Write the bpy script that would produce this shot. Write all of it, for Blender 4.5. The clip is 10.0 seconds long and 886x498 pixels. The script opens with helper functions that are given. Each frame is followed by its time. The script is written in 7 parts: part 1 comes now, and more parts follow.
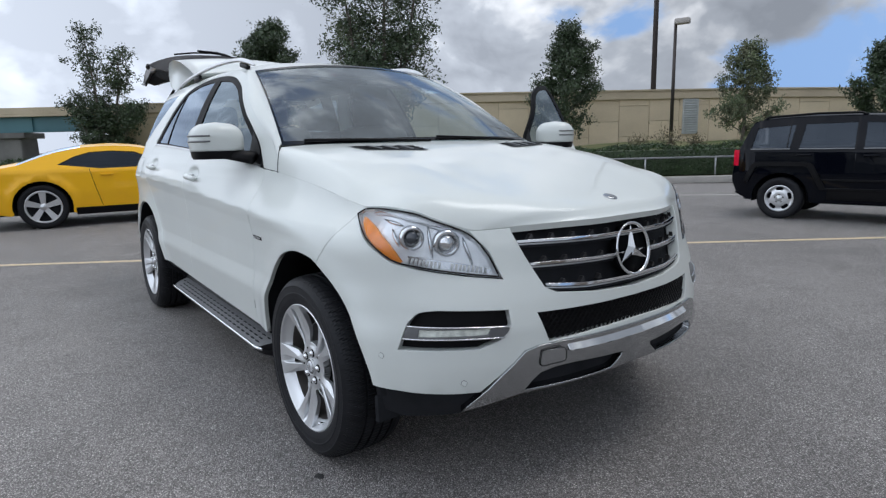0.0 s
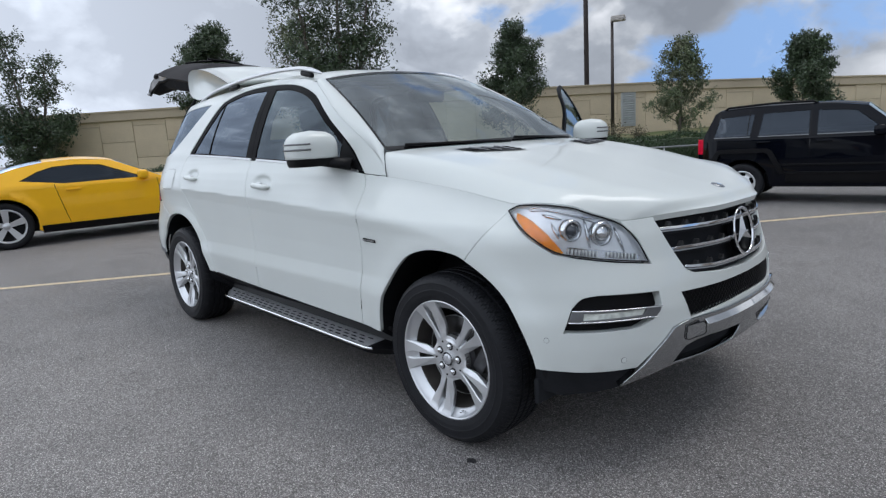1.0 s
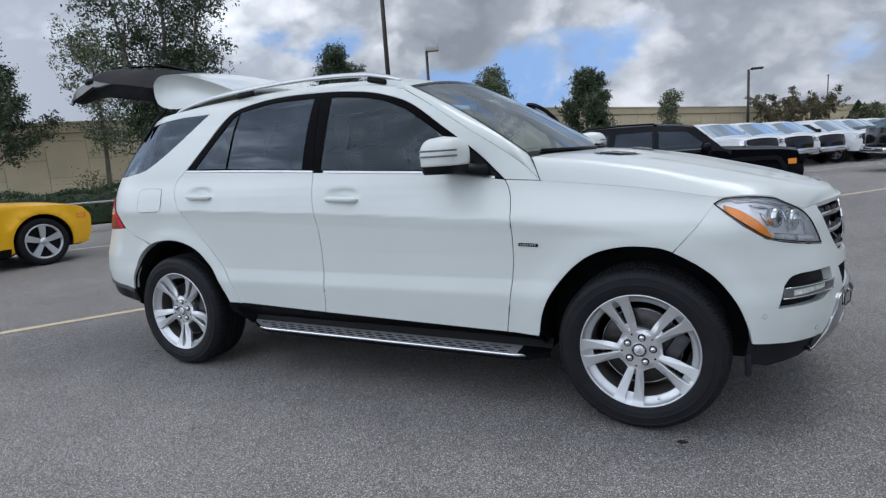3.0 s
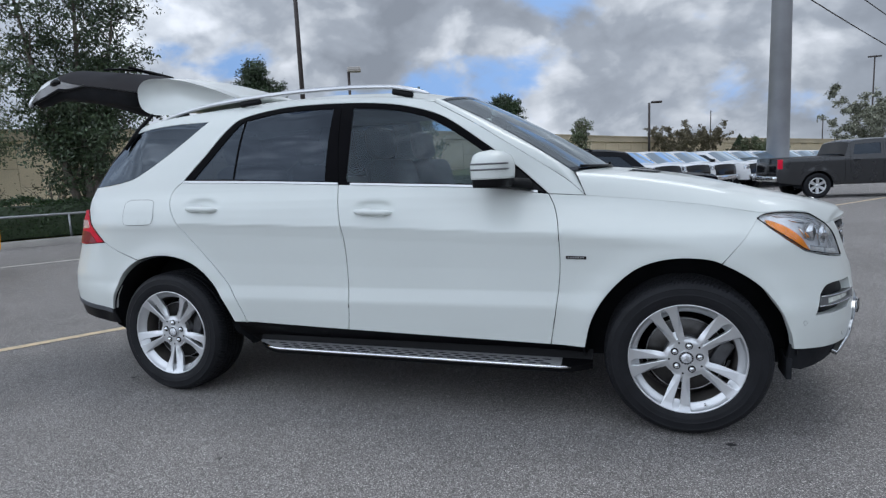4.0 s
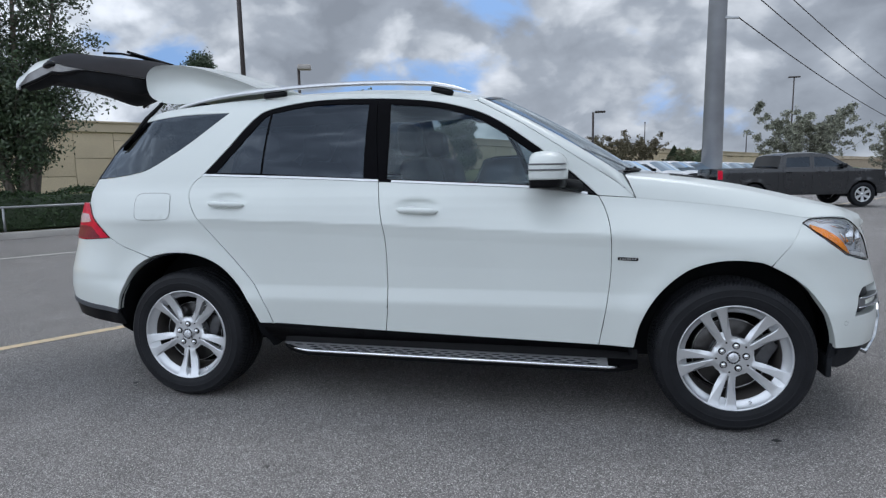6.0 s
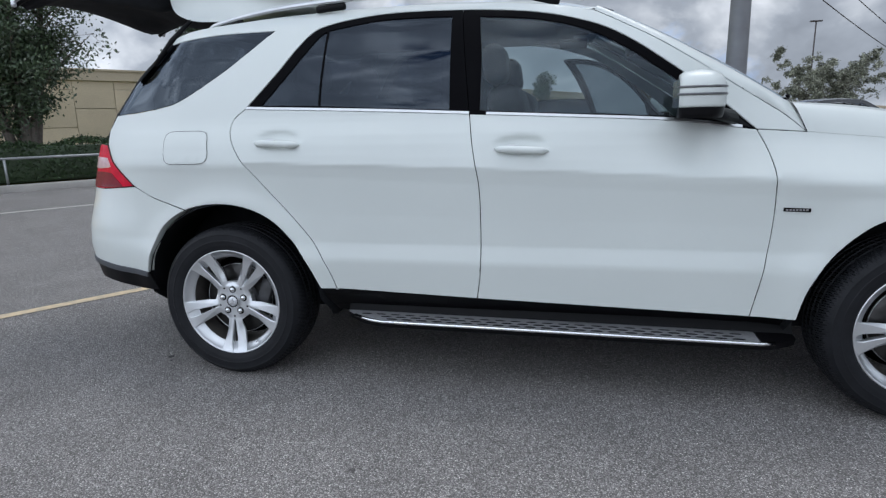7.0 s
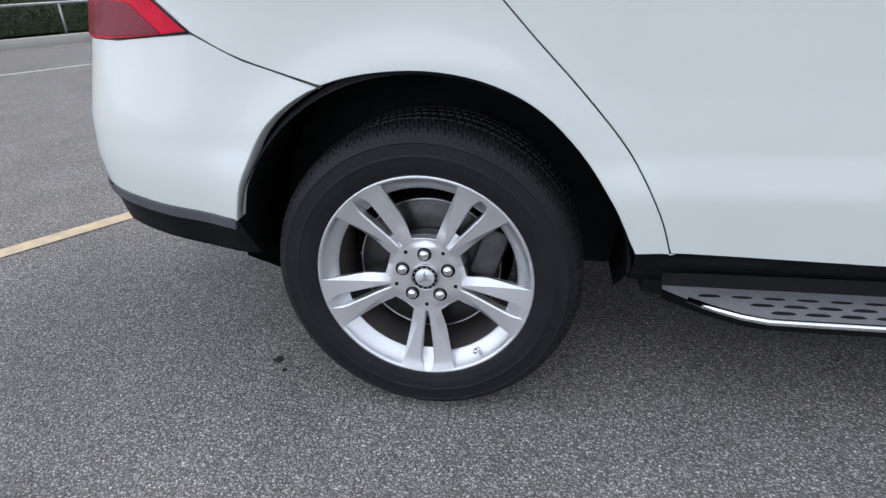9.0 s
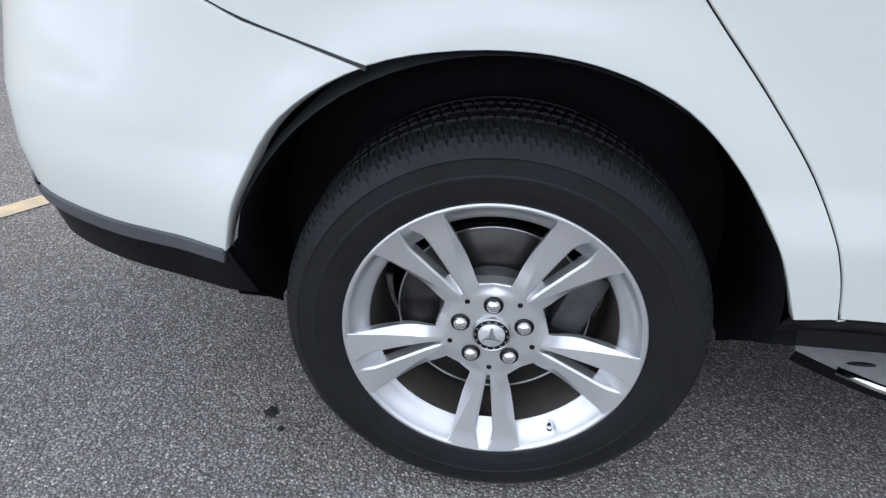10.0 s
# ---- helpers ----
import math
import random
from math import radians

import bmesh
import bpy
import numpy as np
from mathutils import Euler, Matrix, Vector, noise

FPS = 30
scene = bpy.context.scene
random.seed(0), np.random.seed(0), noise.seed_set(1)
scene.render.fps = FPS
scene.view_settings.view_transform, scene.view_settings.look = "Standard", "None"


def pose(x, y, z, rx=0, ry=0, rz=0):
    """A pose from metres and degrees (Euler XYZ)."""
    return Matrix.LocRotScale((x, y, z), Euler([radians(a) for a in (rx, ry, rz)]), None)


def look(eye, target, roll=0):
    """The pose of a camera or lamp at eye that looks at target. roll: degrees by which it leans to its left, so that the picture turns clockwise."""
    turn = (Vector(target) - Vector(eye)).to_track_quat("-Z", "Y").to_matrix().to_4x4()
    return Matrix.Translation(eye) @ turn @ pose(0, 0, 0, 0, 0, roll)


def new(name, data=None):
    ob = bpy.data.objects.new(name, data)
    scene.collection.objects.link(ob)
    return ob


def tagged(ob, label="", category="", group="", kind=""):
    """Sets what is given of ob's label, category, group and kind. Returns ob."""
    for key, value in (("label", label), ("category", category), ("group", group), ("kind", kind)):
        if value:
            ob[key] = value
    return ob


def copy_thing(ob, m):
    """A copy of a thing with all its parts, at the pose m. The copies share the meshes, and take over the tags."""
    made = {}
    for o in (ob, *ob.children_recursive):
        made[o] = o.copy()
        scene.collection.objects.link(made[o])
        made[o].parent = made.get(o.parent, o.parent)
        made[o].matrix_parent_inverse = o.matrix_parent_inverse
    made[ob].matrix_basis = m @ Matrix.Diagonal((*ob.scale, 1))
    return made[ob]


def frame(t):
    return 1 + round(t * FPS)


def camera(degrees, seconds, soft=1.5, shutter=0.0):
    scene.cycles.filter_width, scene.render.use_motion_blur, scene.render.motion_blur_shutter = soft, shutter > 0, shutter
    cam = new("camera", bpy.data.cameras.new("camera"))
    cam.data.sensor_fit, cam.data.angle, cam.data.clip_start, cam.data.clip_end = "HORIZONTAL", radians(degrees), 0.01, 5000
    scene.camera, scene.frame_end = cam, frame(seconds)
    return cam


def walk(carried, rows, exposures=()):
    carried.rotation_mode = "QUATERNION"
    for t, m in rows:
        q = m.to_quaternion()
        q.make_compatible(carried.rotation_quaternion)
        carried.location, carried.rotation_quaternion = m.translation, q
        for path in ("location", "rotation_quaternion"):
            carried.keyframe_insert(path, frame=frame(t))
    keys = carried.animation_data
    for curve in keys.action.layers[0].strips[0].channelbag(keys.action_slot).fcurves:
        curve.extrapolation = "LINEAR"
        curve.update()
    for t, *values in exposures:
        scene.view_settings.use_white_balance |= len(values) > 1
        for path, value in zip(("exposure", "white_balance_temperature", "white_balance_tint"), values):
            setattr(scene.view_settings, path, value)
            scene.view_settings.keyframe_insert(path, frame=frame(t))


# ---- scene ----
cam = camera(74.0, 10.0, soft=1.3)
PATH = [
    (0, (3.57, -1.833, 1.236), (1.995, -0.654, 0.88), -1.4),
    (0.5, (3.429, -2.109, 1.236), (1.897, -0.87, 0.887), -2.5),
    (1, (3.19, -2.519, 1.277), (1.746, -1.183, 0.911), -3.5),
    (1.5, (2.848, -2.756, 1.271), (1.517, -1.303, 0.93), -4.3),
    (2, (2.536, -3.017, 1.268), (1.333, -1.461, 0.905), -4.7),
    (2.5, (2.202, -3.29, 1.291), (1.145, -1.629, 0.937), -4.5),
    (4, (1.233, -3.738, 1.282), (0.613, -1.856, 1.011), -2.7),
    (4.5, (1.014, -3.813, 1.287), (0.506, -1.893, 1.047), -2.1),
    (5, (0.871, -3.932, 1.294), (0.427, -1.997, 1.056), -1.8),
    (6.5, (0.494, -3.658, 1.24), (0.076, -1.729, 0.917), -1.3),
    (7, (0.139, -3.37, 1.194), (-0.289, -1.463, 0.77), -1.4),
    (7.5, (-0.27, -3.099, 1.193), (-0.723, -1.23, 0.643), -2.0),
    (8, (-0.576, -2.701, 1.136), (-1.001, -0.864, 0.469), -2.4),
    (8.5, (-0.942, -2.4, 1.066), (-1.305, -0.586, 0.308), -2.5),
    (9, (-1.191, -2.12, 1.032), (-1.518, -0.351, 0.16), -2.4),
    (9.5, (-1.357, -1.848, 1.007), (-1.576, -0.092, 0.074), -0.9),
    (10, (-1.4675, -1.733, 1.003), (-1.632, -0.013, -0.0035), 1.3),
]
walk(cam, [(t, look(eye, target, roll)) for t, eye, target, roll in PATH],
     [(0, -0.10, 6300, 11), (2.5, -0.13, 6200, 11), (4.5, -0.14, 6100, 10), (6.5, -0.13, 6130, 10), (8, 0.08, 6220, 12), (9, 0.32, 6300, 13), (10, 0.50, 6270, 12)])

# ---------------------------------------------------------------- light
SUN_EL, SUN_AZ = 67.0, 68.0      # degrees; azimuth from +x towards +y
world = bpy.data.worlds.new("sky")
scene.world = world
world.use_nodes = True


def world_sky():
    """Blue sky with broken cumulus: a cloud layer of piled cumulus."""
    nt = world.node_tree
    N, L = nt.nodes, nt.links
    N.clear()

    def node(kind, **kw):
        n = N.new(kind)
        for k, v in kw.items():
            n.inputs[k.replace("_", " ")].default_value = v
        return n

    def maths(op, a, b=None, clamp=False):
        n = N.new("ShaderNodeMath")
        n.operation, n.use_clamp = op, clamp
        for i, v in enumerate((a, b)):
            if v is None:
                continue
            if isinstance(v, (int, float)):
                n.inputs[i].default_value = v
            else:
                L.new(v, n.inputs[i])
        return n.outputs[0]

    out, bg = N.new("ShaderNodeOutputWorld"), N.new("ShaderNodeBackground")
    sky = N.new("ShaderNodeTexSky")
    sky.sky_type, sky.sun_disc = "NISHITA", False
    sky.sun_elevation, sky.sun_rotation = radians(SUN_EL), radians(90 - SUN_AZ)
    sky.air_density, sky.dust_density, sky.ozone_density = 1.2, 0.3, 2.5
    tc, sep = N.new("ShaderNodeTexCoord"), N.new("ShaderNodeSeparateXYZ")
    L.new(tc.outputs["Generated"], sep.inputs[0])
    x, y, z = sep.outputs
    high = N.new("ShaderNodeCombineXYZ")          # the low sky keeps the clear blue of a higher one
    L.new(x, high.inputs[0])
    L.new(y, high.inputs[1])
    L.new(maths("MAXIMUM", maths("ABSOLUTE", z), 0.42), high.inputs[2])
    L.new(high.outputs[0], sky.inputs["Vector"])
    flat = N.new("ShaderNodeCombineXYZ")
    L.new(x, flat.inputs[0])
    L.new(y, flat.inputs[1])
    L.new(maths("ADD", maths("MULTIPLY", z, 1.45), CLOUD_SEED), flat.inputs[2])
    big = node("ShaderNodeTexNoise", Scale=1.9, Detail=10.0, Roughness=0.52, Distortion=0.25)
    L.new(flat.outputs[0], big.inputs["Vector"])
    puff = node("ShaderNodeTexNoise", Scale=5.2, Detail=8.0, Roughness=0.55, Distortion=0.3)
    L.new(flat.outputs[0], puff.inputs["Vector"])
    mass = maths("ADD", maths("MULTIPLY", big.outputs[0], 0.62), maths("MULTIPLY", puff.outputs[0], 0.38))
    cover = N.new("ShaderNodeMapRange")
    cover.interpolation_type = "SMOOTHSTEP"
    cover.inputs["From Min"].default_value, cover.inputs["From Max"].default_value = 0.384, 0.446
    L.new(mass, cover.inputs["Value"])
    # what lies above a place shades it: tops are white, bases grey
    lift = N.new("ShaderNodeVectorMath")
    lift.operation = "ADD"
    lift.inputs[1].default_value = (0.0, 0.0, 0.16)
    L.new(flat.outputs[0], lift.inputs[0])
    big2 = node("ShaderNodeTexNoise", Scale=1.9, Detail=6.0, Roughness=0.52, Distortion=0.25)
    L.new(lift.outputs[0], big2.inputs["Vector"])
    puff2 = node("ShaderNodeTexNoise", Scale=5.2, Detail=5.0, Roughness=0.55, Distortion=0.3)
    L.new(lift.outputs[0], puff2.inputs["Vector"])
    above = maths("ADD", maths("MULTIPLY", big2.outputs[0], 0.62), maths("MULTIPLY", puff2.outputs[0], 0.38))
    curd = node("ShaderNodeTexNoise", Scale=7.5, Detail=6.0, Roughness=0.5, Distortion=0.2)
    L.new(flat.outputs[0], curd.inputs["Vector"])
    depth = maths("ADD", maths("MULTIPLY", above, 0.62), maths("MULTIPLY", mass, 0.38))
    depth = maths("ADD", depth, maths("MULTIPLY", maths("SUBTRACT", curd.outputs[0], 0.48), 0.26))
    # rounded heads: cells bent by the fine noise
    bend = N.new("ShaderNodeVectorMath")
    bend.operation = "SCALE"
    bend.inputs["Scale"].default_value = 0.22
    L.new(curd.outputs["Color"], bend.inputs[0])
    where = N.new("ShaderNodeVectorMath")
    where.operation = "ADD"
    L.new(flat.outputs[0], where.inputs[0])
    L.new(bend.outputs[0], where.inputs[1])
    heads = N.new("ShaderNodeTexVoronoi")
    heads.feature = "SMOOTH_F1"
    heads.inputs["Scale"].default_value, heads.inputs["Smoothness"].default_value, heads.inputs["Detail"].default_value = 7.0, 0.25, 2.0
    L.new(where.outputs[0], heads.inputs["Vector"])
    depth = maths("ADD", depth, maths("MULTIPLY", maths("SUBTRACT", heads.outputs["Distance"], 0.52), 0.17))
    body = N.new("ShaderNodeValToRGB")
    el = body.color_ramp.elements
    el[0].position, el[0].color = 0.435, (1.12, 1.15, 1.20, 1)
    el[1].position, el[1].color = 0.65, (0.38, 0.415, 0.47, 1)
    for p, c in ((0.49, (0.84, 0.88, 0.93, 1)), (0.55, (0.54, 0.585, 0.65, 1))):
        el.new(p).color = c
    L.new(depth, body.inputs[0])
    # clouds away from the sun are lit from the front and shine brighter
    a = radians(SUN_AZ)
    away = maths("ADD", maths("MULTIPLY", x, -math.cos(a)), maths("MULTIPLY", y, -math.sin(a)))
    shine = maths("ADD", maths("MULTIPLY", maths("ADD", away, 0.35), 1.25), 1.0)
    shine = maths("MAXIMUM", shine, 0.72)
    cloud = N.new("ShaderNodeVectorMath")
    cloud.operation = "SCALE"
    L.new(body.outputs[0], cloud.inputs[0])
    L.new(maths("MULTIPLY", shine, CLOUD), cloud.inputs["Scale"])
    blue = N.new("ShaderNodeVectorMath")
    blue.operation = "SCALE"
    L.new(sky.outputs[0], blue.inputs[0])
    blue.inputs["Scale"].default_value = BLUE
    mix = N.new("ShaderNodeMix")
    mix.data_type = "RGBA"
    L.new(cover.outputs[0], mix.inputs["Factor"])
    L.new(blue.outputs[0], mix.inputs["A"])
    L.new(cloud.outputs[0], mix.inputs["B"])
    L.new(mix.outputs["Result"], bg.inputs[0])
    bg.inputs[1].default_value = 1.0
    L.new(bg.outputs[0], out.inputs[0])


CLOUD, BLUE, CLOUD_SEED = 1.08, 0.150, 3.1
world_sky()
sun = new("sun", bpy.data.lights.new("sun", "SUN"))
sun.data.energy, sun.data.angle, sun.data.color = 1.10, radians(30), (1.0, 0.97, 0.93)
_d = Vector((math.cos(radians(SUN_AZ)) * math.cos(radians(SUN_EL)), math.sin(radians(SUN_AZ)) * math.cos(radians(SUN_EL)), math.sin(radians(SUN_EL))))
sun.matrix_world = look(_d * 60, (0, 0, 0))

# ---------------------------------------------------------------- materials


def material(name, color, rough=0.5, metal=0.0, coat=0.0, spec=0.5, noise_scale=0.0, noise_amt=0.0, bump=0.0, bump_scale=60.0, vary=0.0, emit=0.0, color2=None,
             trans=0.0, coat_rough=0.03, fine=0.0, coords="Object"):
    """A Principled material: two scales of variation in colour and roughness, fine relief, and a change from piece to piece."""
    m = bpy.data.materials.new(name)
    m.use_nodes = True
    nt = m.node_tree
    N, L = nt.nodes, nt.links
    b = N["Principled BSDF"]
    b.inputs["Base Color"].default_value = (*color, 1)
    b.inputs["Roughness"].default_value, b.inputs["Metallic"].default_value = rough, metal
    b.inputs["Coat Weight"].default_value, b.inputs["Coat Roughness"].default_value = coat, coat_rough
    b.inputs["Specular IOR Level"].default_value = spec
    if trans:
        b.inputs["Transmission Weight"].default_value = trans
    if emit:
        b.inputs["Emission Color"].default_value, b.inputs["Emission Strength"].default_value = (*color, 1), emit
    if noise_amt or bump or vary or fine:
        tc = N.new("ShaderNodeTexCoord")
        n1 = N.new("ShaderNodeTexNoise")
        n1.inputs["Scale"].default_value, n1.inputs["Detail"].default_value = noise_scale or 3.0, 6.0
        L.new(tc.outputs[coords], n1.inputs["Vector"])
        n2 = N.new("ShaderNodeTexNoise")
        n2.inputs["Scale"].default_value, n2.inputs["Detail"].default_value = bump_scale, 4.0
        L.new(tc.outputs[coords], n2.inputs["Vector"])
        mix = N.new("ShaderNodeMix")
        mix.data_type = "RGBA"
        c2 = color2 or tuple(c * (1 - noise_amt) for c in color)
        mix.inputs["A"].default_value, mix.inputs["B"].default_value = (*color, 1), (*c2, 1)
        ramp = N.new("ShaderNodeMapRange")
        ramp.inputs["From Min"].default_value, ramp.inputs["From Max"].default_value = 0.35, 0.68
        L.new(n1.outputs[0], ramp.inputs["Value"])
        L.new(ramp.outputs[0], mix.inputs["Factor"])
        col = mix.outputs["Result"]
        if fine:
            f = N.new("ShaderNodeMapRange")
            f.inputs["From Min"].default_value, f.inputs["From Max"].default_value = 0.3, 0.7
            f.inputs["To Min"].default_value, f.inputs["To Max"].default_value = 1 - fine, 1 + fine
            L.new(n2.outputs[0], f.inputs["Value"])
            s = N.new("ShaderNodeVectorMath")
            s.operation = "SCALE"
            L.new(col, s.inputs[0])
            L.new(f.outputs[0], s.inputs["Scale"])
            col = s.outputs[0]
        if vary:
            oi, geo = N.new("ShaderNodeObjectInfo"), N.new("ShaderNodeNewGeometry")
            add = N.new("ShaderNodeMath")
            add.operation = "ADD"
            L.new(oi.outputs["Random"], add.inputs[0])
            L.new(geo.outputs["Random Per Island"], add.inputs[1])
            fr = N.new("ShaderNodeMath")
            fr.operation = "FRACT"
            L.new(add.outputs[0], fr.inputs[0])
            f = N.new("ShaderNodeMapRange")
            f.inputs["To Min"].default_value, f.inputs["To Max"].default_value = 1 - vary, 1 + vary
            L.new(fr.outputs[0], f.inputs["Value"])
            s = N.new("ShaderNodeVectorMath")
            s.operation = "SCALE"
            L.new(col, s.inputs[0])
            L.new(f.outputs[0], s.inputs["Scale"])
            col = s.outputs[0]
        L.new(col, b.inputs["Base Color"])
        if bump:
            bp = N.new("ShaderNodeBump")
            bp.inputs["Strength"].default_value, bp.inputs["Distance"].default_value = bump, 0.004
            L.new(n2.outputs[0], bp.inputs["Height"])
            L.new(bp.outputs[0], b.inputs["Normal"])
        rr = N.new("ShaderNodeMapRange")
        rr.inputs["To Min"].default_value, rr.inputs["To Max"].default_value = max(0.0, rough - 0.06), min(1.0, rough + 0.06)
        L.new(n1.outputs[0], rr.inputs["Value"])
        L.new(rr.outputs[0], b.inputs["Roughness"])
    return m


def pane(name, tint, rough=0.0, ior=1.5, dust_haze=0.0, gloss=(1.0, 1.0, 1.0)):
    """A thin pane: tinted see-through with a mirror gloss by Fresnel, and a dusty film that also paints in sky haze."""
    m = bpy.data.materials.new(name)
    m.use_nodes = True
    N, L = m.node_tree.nodes, m.node_tree.links
    N.clear()
    out, mix = N.new("ShaderNodeOutputMaterial"), N.new("ShaderNodeMixShader")
    tr, gl, fr = N.new("ShaderNodeBsdfTransparent"), N.new("ShaderNodeBsdfGlossy"), N.new("ShaderNodeFresnel")
    tr.inputs[0].default_value, gl.inputs["Roughness"].default_value, fr.inputs["IOR"].default_value = (*tint, 1), rough, ior
    gl.inputs[0].default_value = (*gloss, 1)
    base = tr.outputs[0]
    if dust_haze:
        df, film = N.new("ShaderNodeBsdfDiffuse"), N.new("ShaderNodeMixShader")
        df.inputs[0].default_value, film.inputs[0].default_value = (0.62, 0.64, 0.62, 1), dust_haze
        L.new(base, film.inputs[1])
        L.new(df.outputs[0], film.inputs[2])
        base = film.outputs[0]
    L.new(fr.outputs[0], mix.inputs[0])
    L.new(base, mix.inputs[1])
    L.new(gl.outputs[0], mix.inputs[2])
    L.new(mix.outputs[0], out.inputs[0])
    return m


def asphalt():
    """Worn grey asphalt: pale chippings in dark binder, faint stains, fine cracks."""
    m = bpy.data.materials.new("asphalt")
    m.use_nodes = True
    N, L = m.node_tree.nodes, m.node_tree.links
    b = N["Principled BSDF"]
    tc = N.new("ShaderNodeTexCoord")

    def noise_at(scale, detail=5.0, rough=0.55):
        n = N.new("ShaderNodeTexNoise")
        n.inputs["Scale"].default_value, n.inputs["Detail"].default_value, n.inputs["Roughness"].default_value = scale, detail, rough
        L.new(tc.outputs["Object"], n.inputs["Vector"])
        return n.outputs[0]

    def span(v, a, c, lo, hi):
        r = N.new("ShaderNodeMapRange")
        for k, q in (("From Min", a), ("From Max", c), ("To Min", lo), ("To Max", hi)):
            r.inputs[k].default_value = q
        L.new(v, r.inputs["Value"])
        return r.outputs[0]

    def mul(a, c):
        n = N.new("ShaderNodeMath")
        n.operation = "MULTIPLY"
        L.new(a, n.inputs[0])
        if isinstance(c, float):
            n.inputs[1].default_value = c
        else:
            L.new(c, n.inputs[1])
        return n.outputs[0]

    def cells(scale, feature="F1", randomness=1.0):
        n = N.new("ShaderNodeTexVoronoi")
        n.feature = feature
        n.inputs["Scale"].default_value, n.inputs["Randomness"].default_value = scale, randomness
        L.new(bent.outputs[0], n.inputs["Vector"])
        return n

    def tint(node):
        q = N.new("ShaderNodeSeparateColor")
        L.new(node.outputs["Color"], q.inputs[0])
        return q.outputs

    def blend(fac, a, c):
        n = N.new("ShaderNodeMix")
        n.data_type = "RGBA"
        L.new(fac, n.inputs["Factor"])
        L.new(a, n.inputs["A"])
        n.inputs["B"].default_value = (*c, 1)
        return n.outputs["Result"]

    # stones lie a little askew of the cell pattern
    warp = N.new("ShaderNodeTexNoise")
    warp.inputs["Scale"].default_value, warp.inputs["Detail"].default_value = 170.0, 2.0
    L.new(tc.outputs["Object"], warp.inputs["Vector"])
    push = N.new("ShaderNodeVectorMath")
    push.operation = "SCALE"
    push.inputs["Scale"].default_value = 0.004
    L.new(warp.outputs["Color"], push.inputs[0])
    bent = N.new("ShaderNodeVectorMath")
    bent.operation = "ADD"
    L.new(tc.outputs["Object"], bent.inputs[0])
    L.new(push.outputs[0], bent.inputs[1])
    stones, chips = cells(172.0), cells(112.0)
    hue, chip = tint(stones), tint(chips)
    tone = N.new("ShaderNodeValToRGB")
    el = tone.color_ramp.elements
    el[0].position, el[0].color = 0.0, (0.225, 0.210, 0.200, 1)
    el[1].position, el[1].color = 1.0, (0.74, 0.705, 0.672, 1)
    for p, c in ((0.35, (0.315, 0.295, 0.282, 1)), (0.65, (0.430, 0.406, 0.388, 1)), (0.88, (0.52, 0.493, 0.471, 1)), (0.95, (0.62, 0.590, 0.563, 1))):
        el.new(p).color = c
    L.new(hue[0], tone.inputs[0])
    # a few larger pale chippings stand out of the rest
    few = span(chip[1], 0.85, 0.87, 0.0, 1.0)
    inner = span(chips.outputs["Distance"], 0.26, 0.40, 1.0, 0.0)
    col = blend(mul(few, inner), tone.outputs[0], (0.92, 0.875, 0.83))
    edge = span(stones.outputs["Distance"], 0.20, 0.55, 1.04, 0.39)
    fine = span(noise_at(520.0, 2.0), 0.3, 0.7, 0.82, 1.18)
    shift = N.new("ShaderNodeVectorMath")
    shift.operation = "ADD"
    shift.inputs[1].default_value = (-4.0, 11.0, 0.0)
    L.new(tc.outputs["Object"], shift.inputs[0])
    patch = N.new("ShaderNodeTexNoise")
    patch.inputs["Scale"].default_value, patch.inputs["Detail"].default_value = 0.28, 4.0
    L.new(shift.outputs[0], patch.inputs["Vector"])
    worn = mul(span(patch.outputs[0], 0.3, 0.7, 0.82, 1.12), span(noise_at(2.6), 0.3, 0.7, 0.90, 1.10))
    spots = span(noise_at(9.0, 3.0, 0.6), 0.70, 0.74, 1.0, 0.45)
    f = mul(mul(mul(edge, fine), worn), spots)
    sc = N.new("ShaderNodeVectorMath")
    sc.operation = "SCALE"
    L.new(col, sc.inputs[0])
    L.new(f, sc.inputs["Scale"])
    L.new(sc.outputs[0], b.inputs["Base Color"])
    b.inputs["Roughness"].default_value, b.inputs["Specular IOR Level"].default_value = 0.72, 0.45
    bp = N.new("ShaderNodeBump")
    bp.inputs["Strength"].default_value, bp.inputs["Distance"].default_value = 0.9, 0.005
    L.new(mul(stones.outputs["Distance"], -1.0), bp.inputs["Height"])
    L.new(bp.outputs[0], b.inputs["Normal"])
    return m


